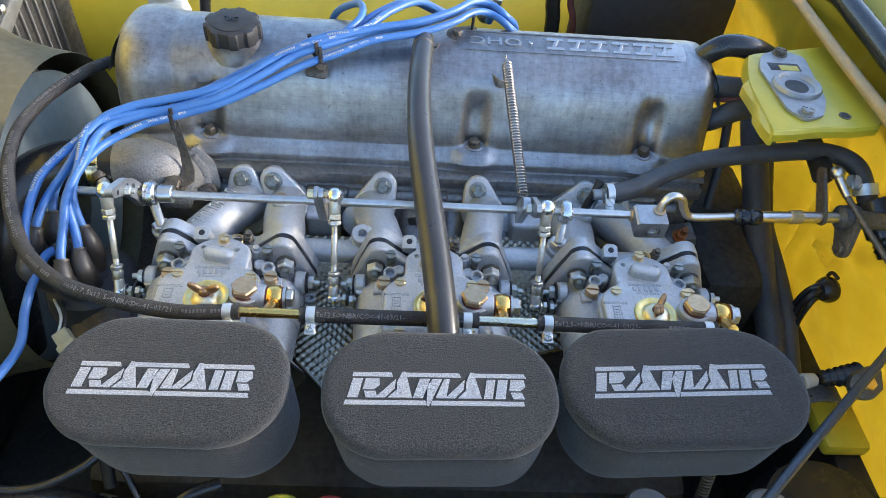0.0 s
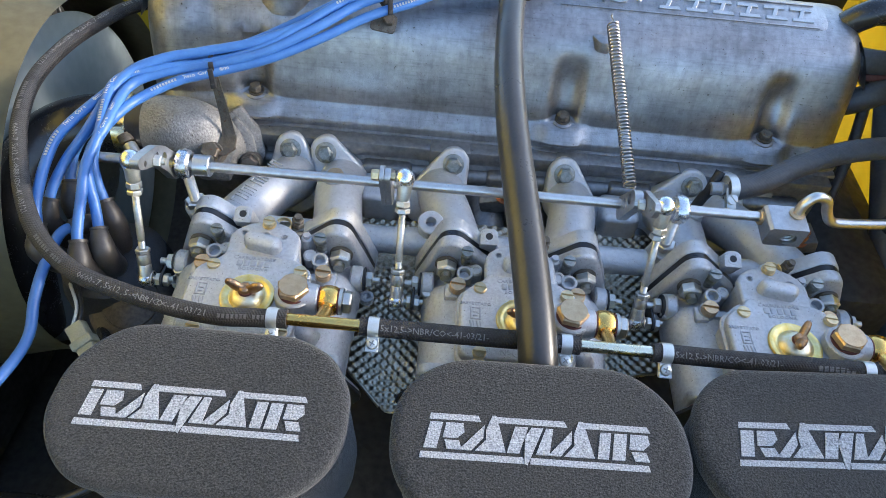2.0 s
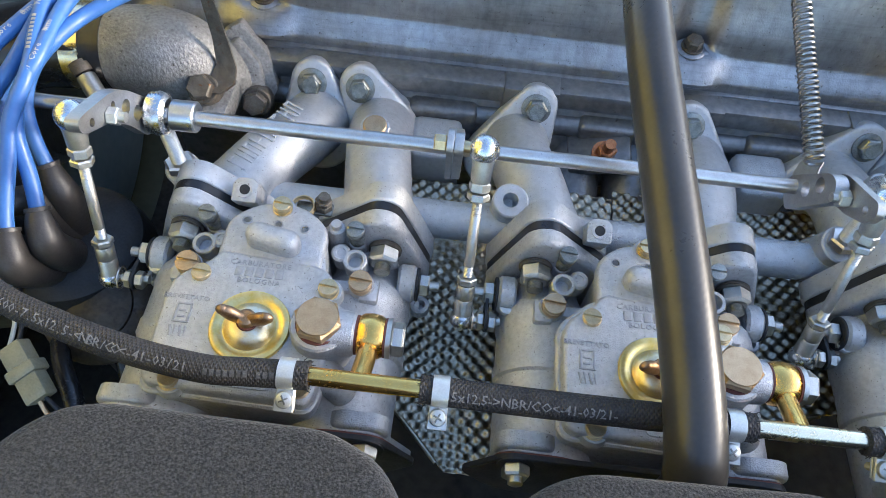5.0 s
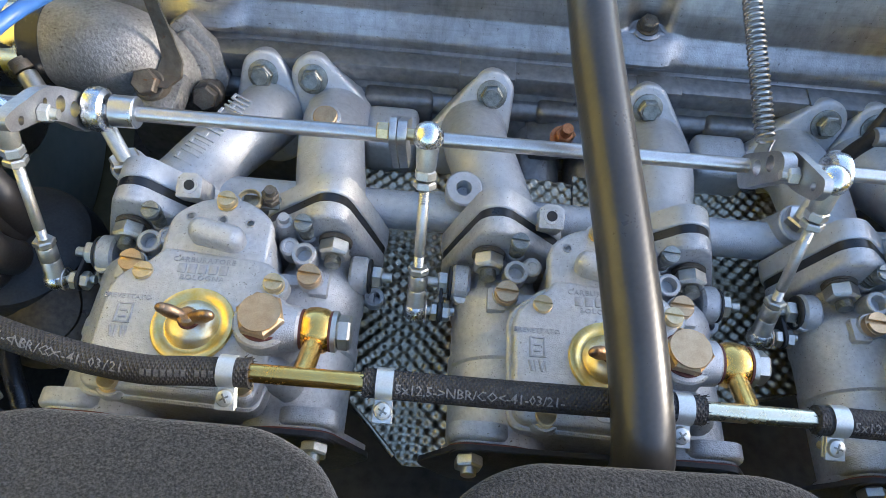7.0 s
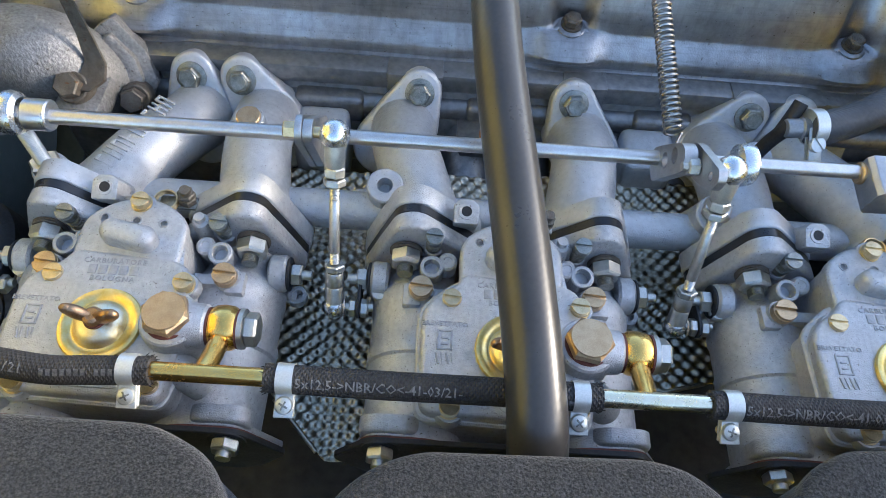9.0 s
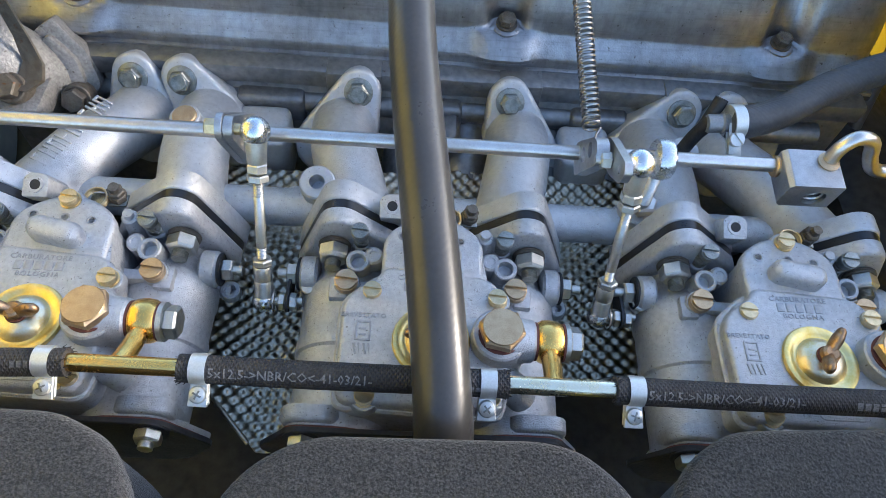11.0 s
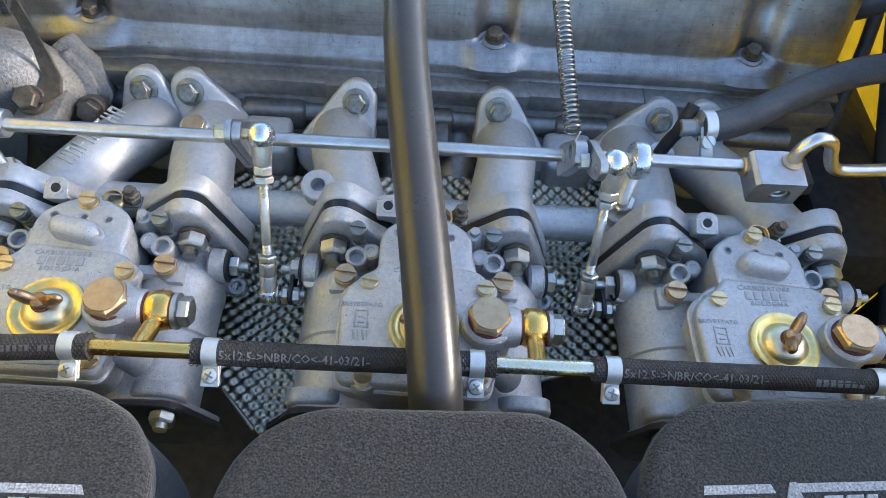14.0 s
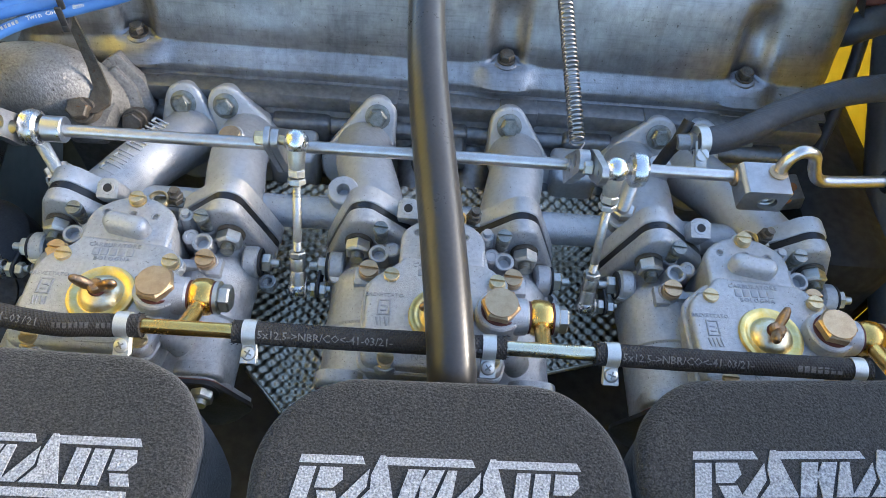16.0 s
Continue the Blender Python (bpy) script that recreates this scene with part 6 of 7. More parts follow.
for k, (off, tail) in enumerate(zip(((-0.010, -0.003, 0.005), (-0.008, 0.012, 0.004), (0.003, 0.012, -0.001), (0.010, -0.010, -0.005), (0.004, -0.003, 0.004), (-0.006, 0.004, 0.011)),
                                      (shifted(over, (0, 0.004, 0.006)), shifted(up_away, (0, 0.004, 0)), shifted(loop, (0, 0, 0)), shifted(over, (0.002, -0.008, 0)), shifted(over, (0, 0.010, 0.000)), shifted(up_away, (0.010, -0.006, 0.005))))):
    lead(k, off[0] * 1.3, off[1] * 1.3, off[2] * 1.2, tail)

t = thing("coil_lead", "blue silicone coil lead running down beside the wing", "ignition lead", (-0.36, 0.02, -0.05))
bm = bmn()
tube(bm, [(-0.345, 0.033, -0.012), (-0.3513, 0.0258, -0.0110), (-0.3561, 0.0172, -0.0160), (-0.3628, 0.0003, -0.0300), (-0.3640, -0.0185, -0.0400), (-0.3600, -0.0500, -0.050), (-0.3650, -0.0980, -0.045), (-0.38, -0.16, -0.05)], 0.0040, 16, 8)
part("cable", bm, BLUE, t)
bm = bmn()
tube(bm, [(-0.334, 0.043, -0.054), (-0.335, 0.042, -0.030), (-0.339, 0.0385, -0.016), (-0.3480, 0.0295, -0.0115)], lambda s: 0.0125 - 0.006 * s, 16, 6)
part("boot", bm, BOOT, t, "black rubber coil boot")


def cable_tie(at, along, r):
    d = Vector(along)
    bm = bmn()
    lathe(bm, [(r, -0.0018), (r + 0.0011, -0.0018), (r + 0.0011, 0.0018), (r, 0.0018)], at, d, 20)
    m = facing(Vector(at) + Vector((0, -0.5, 0.86)) * (r + 0.001), (0, -0.5, 0.86), d)
    box(bm, (-0.003, -0.004, -0.001), (0.003, 0.004, 0.0035), 0.0006, m)
    single("cable_tie", bm, DARK, "black nylon cable tie round the blue leads", "cable tie", "cable ties")


def lead_holder(x, y, z, turn, label):
    """Dark comb that keeps the leads apart, on a rusty bracket."""
    t = thing("lead_holder", label, "lead holder", (x, y, z - 0.02), "ignition lead holders")
    m = Matrix.Translation((x, y, z)) @ Matrix.Rotation(turn, 4, "Z")
    for k in range(4):
        bm = bmn()
        box(bm, (-0.002, -0.0145 + k * 0.0095, -0.002), (0.002, -0.0120 + k * 0.0095, 0.012), 0.0006, m)
        part("prong", bm, DARK, t)
    bm = bmn()
    box(bm, (-0.0022, -0.0150, -0.006), (0.0022, 0.0180, -0.001), 0.0008, m)
    part("comb", bm, DARK, t)
    return t


lead_holder(-0.2665, 0.1625, 0.0455, 0.25, "black lead comb on a rusty stay")
lead_holder(-0.1330, 0.2300, 0.0860, 0.5, "black lead comb bolted to the rocker cover")
t = thing("lead_bracket", "rusty pressed bracket bolted on the rocker cover", "bracket", (-0.1325, 0.2330, 0.060))
bm = bmn()
prism(bm, rounded([(-0.012, -0.008), (0.010, -0.010), (0.012, 0.006), (-0.010, 0.010)], 0.004), facing((-0.1335, 0.2320, 0.0640), (0.1, -0.6, 0.8)), 0.0022, 0.0006)
part("plate", bm, RUST, t)
bm = bmn()
hexa(bm, (-0.1290, 0.2310, 0.0660), (-0.1285, 0.2280, 0.0705), 0.0052)
part("bolt", bm, RUST, t)
t = thing("lead_bracket", "rusty pressed bracket on the far edge of the cover", "bracket", (0.02, 0.305, 0.075))
bm = bmn()
prism(bm, hull([(0.0, 0.0, 0.012), (0.016, 0.010, 0.006)]), facing((0.0135, 0.2980, 0.0765), (0, -0.15, 1)), 0.0025, 0.0008)
part("plate", bm, RUST, t)
bm = bmn()
hexa(bm, (0.0135, 0.2975, 0.0785), (0.0135, 0.2970, 0.0835), 0.0055)
part("bolt", bm, RUST, t)
bm = bmn()
cyl(bm, (0.030, 0.308, 0.078), (0.030, 0.300, 0.099), 0.0018, n=10)
part("wire_stop", bm, DARK, t)


# ---- water outlet and top hose ----
def water_outlet():
    t = thing("water_outlet", "stained cast alloy thermostat outlet elbow", "water outlet", (-0.27, 0.175, -0.09))
    bm = bmn()
    tube(bm, [(-0.3420, 0.1630, -0.0200), (-0.3200, 0.1640, -0.0200), (-0.3000, 0.1650, -0.0220), (-0.2860, 0.1690, -0.0320), (-0.2760, 0.1780, -0.0530), (-0.2720, 0.190, -0.085)], lambda s: 0.0250 + 0.0040 * math.sin(math.pi * min(1.0, s * 1.5)), 32, 8)
    part("elbow", bm, ROUGH, t)
    bm = bmn()
    m = facing((-0.2560, 0.1735, -0.0400), (0.22, -0.86, 0.46), (0.9, 0.2, -0.1))
    prism(bm, rounded([(-0.016, 0.026), (-0.004, 0.034), (0.014, 0.012), (0.019, -0.010), (0.010, -0.026), (-0.012, -0.028), (-0.022, -0.012)], 0.0025), m @ Matrix.Translation((0, 0, -0.018)), 0.014, 0.0012, 2)
    prism(bm, rounded([(-0.015, 0.018), (-0.006, 0.025), (0.008, 0.008), (0.011, -0.008), (0.004, -0.020), (-0.012, -0.022), (-0.020, -0.010)], 0.003), m @ Matrix.Translation((0, 0, -0.006)), 0.008, 0.0022, 2)
    part("flange", bm, ROUGH, t)
    for p, m in (((-0.2735, 0.1400, -0.0230), RUST), ((-0.2490, 0.1590, -0.0500), RUST)):
        d = Vector((0.0, -0.55, 0.83)) if p[1] < 0.15 else Vector((0.1, -0.85, 0.5))
        bm = bmn()
        lathe(bm, [(0.0098, -0.012), (0.0098, 0.0), (0.009, 0.0008)], p, d, 22)
        hexa(bm, Vector(p) + d * 0.0008, Vector(p) + d * 0.0085, 0.0082, 0.3)
        part("bolt", bm, m, t, "rusty hexagon bolt")
    bm = bmn()
    box(bm, (-0.288, 0.130, -0.048), (-0.258, 0.165, -0.030), 0.005, Matrix.Translation((0, 0, -0.002)))
    part("bolt_pad", bm, ROUGH, t)
    return t


water_outlet()
t = thing("lead_stay", "rusty flat steel stay beside the water outlet", "stay", (-0.272, 0.145, -0.02))
bm = bmn()
m = Matrix(((1, 0, 0, 0), (0, 1, 0, 0), (0, 0, 1, 0), (0, 0, 0, 1)))
rows = []
for x, y, z, w in ((-0.2690, 0.1380, -0.0225, 0.008), (-0.2630, 0.1480, -0.0225, 0.008), (-0.2610, 0.1560, -0.0160, 0.0062), (-0.2630, 0.1610, 0.0000, 0.0048), (-0.2655, 0.1640, 0.0200, 0.0042), (-0.2675, 0.1660, 0.0420, 0.0035)):
    a, b = Vector((x - w, y, z)), Vector((x + w, y - 0.001, z))
    d = Vector((0, -0.0009, 0.0013))
    rows.append([a - d, b - d, b + d, a + d])
skin(bm, rows)
part("strap", bm, RUST, t)


def top_hose():
    t = thing("radiator_hose", "thick black rubber radiator top hose", "hose", (-0.40, 0.155, -0.06))
    bm = bmn()
    tube(bm, [(-0.3340, 0.1635, -0.0200), (-0.3600, 0.1625, -0.0205), (-0.3900, 0.1600, -0.0230), (-0.4180, 0.1500, -0.0320), (-0.4380, 0.1300, -0.0500), (-0.4500, 0.1050, -0.0850), (-0.4600, 0.0850, -0.1400), (-0.47, 0.07, -0.22)], 0.0270, 30, 8)
    part("hose", bm, RUBBER, t)
    bm = bmn()
    lathe(bm, [(0.0274, -0.006), (0.0281, -0.006), (0.0281, 0.006), (0.0274, 0.006)], (-0.3520, 0.1628, -0.0203), (1, 0.03, 0.02), 40)
    band = part("clamp_band", bm, STRAW, t, "slotted plated worm-drive hose clamp")
    # black bars on the uncut band paint the dark of its slots
    for k in range(9):
        a = 2.0 + k * 0.16
        bm = bmn()
        p = Vector((-0.3520, 0.1628 - 0.0282 * math.sin(a - 0.6), -0.0203 + 0.0282 * math.cos(a - 1.9)))
        o = (p - Vector((-0.3520, 0.1628, -0.0203))).normalized()
        box(bm, (-0.0042, -0.0006, -0.0002), (0.0042, 0.0006, 0.0003), 0, facing(p, o, (1, 0.15, 0)))
        part("slot", bm, DARK, band)
    bm = bmn()
    cyl(bm, (-0.3420, 0.1330, -0.0160), (-0.3300, 0.1200, -0.0240), 0.0058, None, 16, 0.0008)
    screw = part("worm_housing", bm, ZINC, t)
    bm = bmn()
    screw_head(bm, (-0.3430, 0.1345, -0.0150), (-0.55, 0.55, 0.62), 0.0062, 0.0075)
    part("worm_screw", bm, RUST, screw)
    return t


top_hose()

# vacuum unit below the front link and small harness pieces
t = thing("vacuum_unit", "oil-darkened pressed steel vacuum advance unit", "vacuum unit", (-0.314, 0.016, -0.10))
bm = bmn()
lathe(bm, [(0.020, -0.022), (0.0335, -0.010), (0.0360, -0.0015), (0.0360, 0.0015), (0.0320, 0.005), (0.018, 0.010), (0.0, 0.011)], (-0.3110, 0.0120, -0.0790), (0.02, -0.45, 1), 40)
lathe(bm, [(0.024, 0.004), (0.022, 0.010), (0.010, 0.014), (0.0, 0.0145)], (-0.3110, 0.0120, -0.0790), (0.02, -0.45, 1), 32)
part("capsule", bm, BROWN, t)
bm = bmn()
tube(bm, [(-0.3100, 0.0100, -0.0950), (-0.3070, 0.0000, -0.1100), (-0.3000, -0.0200, -0.1300), (-0.29, -0.05, -0.16)], 0.0045, 12, 6)
part("pipe", bm, RUBBER, t)


def connector():
    t = thing("wire_connector", "off-white plastic two-piece wire connector", "connector", (-0.312, -0.040, -0.068))
    d = Vector((0.0196, -0.0276, 0.0))
    m = facing((-0.3345, -0.0290, -0.0530), (-0.1, -0.45, 0.9), d)
    bm = bmn()
    box(bm, (0.0, -0.0068, -0.006), (0.0150, 0.0068, 0.004), 0.0012, m)
    part("plug", bm, CREAM, t)
    bm = bmn()
    box(bm, (0.0130, -0.0085, -0.0075), (0.0200, 0.0085, 0.0055), 0.0014, m)
    box(bm, (0.0190, -0.0066, -0.006), (0.0340, 0.0066, 0.004), 0.0012, m)
    part("socket", bm, CREAM, t)
    for k, mat in ((-1, WHITE), (1, DARK)):
        bm = bmn()
        tube(bm, [m @ Vector((0.001, 0.003 * k, -0.001)), (-0.3370 + 0.002 * k, -0.0130, -0.052), (-0.3560 + 0.003 * k, 0.0150, -0.062), (-0.370, 0.030, -0.09)], 0.0013, 8, 6)
        part("wire", bm, mat, t)
        bm = bmn()
        tube(bm, [m @ Vector((0.033, 0.002 * k, -0.001)), m @ Vector((0.045, 0.003 * k, -0.006)), m @ Vector((0.060, 0.002 * k, -0.03))], 0.0013, 8, 6)
        part("wire", bm, BRONZE if k < 0 else DARK, t)
    return t


connector()

for pts, r, lab in ((((-0.345, 0.020, -0.10), (-0.325, -0.020, -0.085), (-0.305, -0.050, -0.085), (-0.298, -0.085, -0.11), (-0.29, -0.12, -0.16)), 0.0055, "black sheathed loom beside the distributor"),
                    (((-0.43, -0.13, -0.13), (-0.36, -0.135, -0.14), (-0.31, -0.120, -0.13), (-0.28, -0.090, -0.12)), 0.0042, "black sheathed wire under the front air filter"),
                    (((-0.30, -0.09, -0.12), (-0.27, -0.12, -0.14), (-0.25, -0.15, -0.17)), 0.0030, "yellow and black wire under the front air filter"),
                    (((-0.19, -0.12, -0.15), (-0.22, -0.135, -0.15), (-0.25, -0.165, -0.17), (-0.26, -0.20, -0.2)), 0.0065, "black rubber pipe below the front air filter")):
    bm = bmn()
    tube(bm, pts, r, 12, 8)
    single("wiring_loom", bm, RUBBER, lab, "wiring")

t = thing("lower_hose", "black lower hose with a bright clamp near the wing", "hose", (-0.33, -0.14, -0.20))
bm = bmn()
tube(bm, [(-0.47, -0.140, -0.20), (-0.40, -0.135, -0.185), (-0.33, -0.140, -0.180), (-0.27, -0.150, -0.19), (-0.22, -0.16, -0.24)], 0.024, 24, 8)
part("hose", bm, RUBBER, t)
bm = bmn()
lathe(bm, [(0.0244, -0.006), (0.0252, -0.006), (0.0252, 0.006), (0.0244, 0.006)], (-0.300, -0.1440, -0.1840), (1, -0.15, -0.1), 32)
cyl(bm, (-0.300, -0.150, -0.1590), (-0.292, -0.138, -0.1580), 0.006, None, 14, 0.001)
part("clamp", bm, ZINC, t)


# ---- radiator shroud at the front ----
def shroud():
    t = thing("fan_shroud", "tan plastic radiator fan shroud with a slate fan behind", "fan shroud", (-0.48, 0.27, -0.40))
    c = Vector((0, 0.2206, -0.1438))
    rings = []
    for x, r in ((-0.430, 0.1862), (-0.4285, 0.1868), (-0.430, 0.1876), (-0.460, 0.1920), (-0.500, 0.2020), (-0.545, 0.2220), (-0.547, 0.2200), (-0.500, 0.1990), (-0.460, 0.1895)):
        rings.append([Vector((x, c.y + r * math.sin(a), c.z + r * math.cos(a))) for a in [2 * math.pi * i / 96 for i in range(96)]])
    bm = bmn()
    vs = [[bm.verts.new(p) for p in r] for r in rings]
    for a, b in zip(vs, vs[1:] + vs[:1]):
        for i in range(96):
            j = (i + 1) % 96
            bm.faces.new((a[i], a[j], b[j], b[i]))
    part("ring", bm, SHROUD, t)
    bm = bmn()
    lathe(bm, [(0.0, 0.0), (0.172, 0.0), (0.176, 0.003), (0.172, 0.006), (0.10, 0.010), (0.0, 0.010)], (-0.462, c.y, c.z - 0.012), (1, 0, 0), 72)
    part("disc", bm, SLATE, t, "smooth slate-blue disc")
    bm = bmn()
    lathe(bm, [(0.060, 0.0), (0.060, 0.03), (0.045, 0.045), (0.0, 0.047)], (-0.485, c.y, c.z), (1, 0, 0), 32)
    part("hub", bm, ALU, t)
    return t


shroud()
t = thing("radiator", "dull olive-grey radiator with a diagonal stay behind the shroud", "radiator", (-0.59, 0.28, -0.44))
bm = bmn()
box(bm, (-0.62, -0.05, -0.44), (-0.570, 0.62, 0.035), 0.004)
part("core", bm, GRIME_SHADE, t, "dark finned core")
bm = bmn()
box(bm, (-0.63, -0.06, 0.035), (-0.560, 0.63, 0.100), 0.014)
part("top_tank", bm, OLIVE, t)
for k in range(22):
    bm = bmn()
    y = 0.10 + 0.022 * k
    box(bm, (-0.572, y, -0.25), (-0.566, y + 0.004, 0.034), 0.001)
    part("fin_bar", bm, OLIVE, t)
bm = bmn()
box(bm, (-0.562, 0.26, -0.012), (-0.548, 0.60, 0.012), 0.003, Matrix.Translation((0, 0.43, 0)) @ Matrix.Rotation(0.35, 4, "X") @ Matrix.Translation((0, -0.43, 0)))
part("diagonal_stay", bm, OLIVE, t)
t = thing("front_support", "olive-grey painted radiator support frame", "radiator support", (-0.58, 0.3, 0.05))
for lo, hi in (((-0.70, -0.20, 0.075), (-0.545, 0.66, 0.105)), ((-0.565, 0.30, -0.05), (-0.545, 0.345, 0.08)), ((-0.565, 0.10, -0.05), (-0.545, 0.125, 0.08))):
    bm = bmn()
    box(bm, lo, hi, 0.005)
    part("rail", bm, OLIVE, t)
bm = bmn()
lathe(bm, [(0.0, 0), (0.006, 0), (0.006, 0.006), (0.003, 0.008)], (-0.545, 0.40, 0.02), (1, 0, 0), 16)
part("rivet", bm, ZINC, t)


# ---- far wing: reservoir, pipes and the dark box ----
bm = bmn()
lathe(bm, [(0.030, -0.12), (0.032, -0.03), (0.027, -0.012), (0.020, -0.006), (0.020, 0.006), (0.018, 0.010)], (-0.405, 0.58, -0.035), (0, 0, 1), 28)
single("washer_bottle", bm, WHITE, "pinkish-white plastic bottle by the far wing", "bottle")
t = thing("dark_box", "dark blue-black moulded box on the far wing", "box", (0.31, 0.58, -0.20))
bm = bmn()
box(bm, (0.215, 0.53, -0.30), (0.425, 0.655, 0.035), 0.01)
part("body", bm, DARK, t)
bm = bmn()
box(bm, (0.212, 0.524, -0.052), (0.428, 0.531, -0.044), 0.002)
part("ridge", bm, DARK, t)
for pts, r, mat, lab, cat in ((((0.165, 0.56, 0.06), (0.166, 0.56, 0.0), (0.172, 0.56, -0.06), (0.17, 0.56, -0.30)), 0.011, RUBBER, "dark rubber pipe standing at the far wing", "pipe"),
                              (((0.190, 0.56, 0.06), (0.192, 0.56, 0.0), (0.203, 0.555, -0.05), (0.21, 0.55, -0.25)), 0.005, FIBRE, "red battery cable at the far wing", "cable"),
                              (((-0.33, 0.60, 0.06), (-0.335, 0.58, 0.0), (-0.345, 0.56, -0.05), (-0.35, 0.54, -0.2)), 0.008, RUBBER, "black pipe behind the oil filler", "pipe"),
                              (((0.255, 0.330, 0.030), (0.280, 0.300, 0.055), (0.2985, 0.290, 0.0800), (0.3150, 0.290, 0.0880), (0.345, 0.292, 0.084), (0.385, 0.310, 0.060), (0.42, 0.34, 0.03)), 0.0125, RUBBER, "thick black hose bending behind the rocker cover", "hose"),
                              (((0.255, 0.290, 0.044), (0.308, 0.272, 0.0470), (0.344, 0.270, 0.0470), (0.40, 0.280, 0.045)), 0.0125, HOSE, "taped black hose beside the bulkhead", "hose"),
                              (((0.270, 0.270, -0.010), (0.3072, 0.252, 0.0140), (0.332, 0.250, 0.0300), (0.37, 0.262, 0.030)), 0.0120, HOSE, "oily black hose behind the rocker cover", "hose"),
                              (((0.300, 0.262, 0.0350), (0.3129, 0.259, 0.0380), (0.3335, 0.258, 0.0405), (0.36, 0.265, 0.040)), 0.0032, FIBRE, "red cable between two black hoses", "cable")):
    bm = bmn()
    tube(bm, pts, r, 18, 8)
    single(cat, bm, mat, lab, cat)
t = thing("pressure_union", "blue and silver pipe union on the far wing", "union", (0.085, 0.60, -0.06))
bm = bmn()
tube(bm, [(0.10, 0.60, 0.02), (0.094, 0.595, 0.0), (0.086, 0.59, -0.030), (0.080, 0.60, -0.060)], 0.006, 14, 6)
part("pipe", bm, BLUE, t)
bm = bmn()
cyl(bm, (0.0885, 0.591, -0.016), (0.0855, 0.590, -0.034), 0.0085, None, 16, 0.001)
lathe(bm, [(0.012, 0), (0.014, 0.006), (0.010, 0.012), (0.004, 0.016)], (0.076, 0.625, -0.060), (0, -1, 0.3), 20)
part("fitting", bm, ZINC, t)


# ---- cowl bracket with the bonnet latch ----
def latch_bracket():
    t = thing("latch_bracket", "chipped yellow steel bracket that carries the bonnet latch", "bracket", (0.37, 0.20, 0.06))
    bm = bmn()
    z = 0.0925
    prism(bm, rounded([(0.3065, 0.1260), (0.4180, 0.1440), (0.4300, 0.1560), (0.4340, 0.2960), (0.420, 0.2920), (0.3260, 0.2650), (0.3100, 0.2120)], [0.006, 0.006, 0.008, 0.004, 0.004, 0.012, 0.02]), Matrix.Translation((0, 0, z - 0.004)), 0.004, 0.0015)
    top = part("top_plate", bm, YELLOW, t)
    bm = bmn()
    rows = []
    for x, y in ((0.3260, 0.2660), (0.3185, 0.2450), (0.3160, 0.2250), (0.3060, 0.2120), (0.3070, 0.1900), (0.3075, 0.1750), (0.3030, 0.1620), (0.3035, 0.1400), (0.3065, 0.1260)):
        rows.append([(x + 0.010, y, z - 0.001), (x + 0.003, y, z - 0.002), (x, y, z - 0.007), (x + 0.001, y, z - 0.018), (x + 0.004, y, z - 0.018), (x + 0.004, y, z - 0.010), (x + 0.008, y, z - 0.005)])
    skin(bm, rows)
    part("side_lip", bm, YELLOW, t)
    bm = bmn()
    rows = []
    for k in range(13):
        x = 0.3065 + 0.112 * k / 12
        y = 0.1260 + 0.0180 * k / 12 - 0.001 * math.sin(k * 0.9)
        rows.append([(x, y + 0.004, z), (x, y - 0.001, z - 0.001), (x, y - 0.003, z - 0.004), (x, y - 0.002, z - 0.012), (x, y + 0.001, z - 0.012), (x, y + 0.002, z - 0.006)])
    skin(bm, rows)
    part("front_lip", bm, YELLOW, t)
    bm = bmn()
    lathe(bm, [(0.0058, 0.0), (0.0060, 0.0007), (0.0046, 0.0008), (0.0043, 0.0002)], (0.3880, 0.1555, z), (0, 0, 1), 20)
    part("hole_rim", bm, RUST, top)
    # no hole is cut: a black disc gives its darkness
    bm = bmn()
    lathe(bm, [(0.0, 0.0), (0.0044, 0.0), (0.0044, 0.0004), (0.0, 0.0004)], (0.3880, 0.1555, z), (0, 0, 1), 20)
    part("hole", bm, DARK, top, "black disc painted in for the shade of a drilled hole")
    return t


latch_bracket()


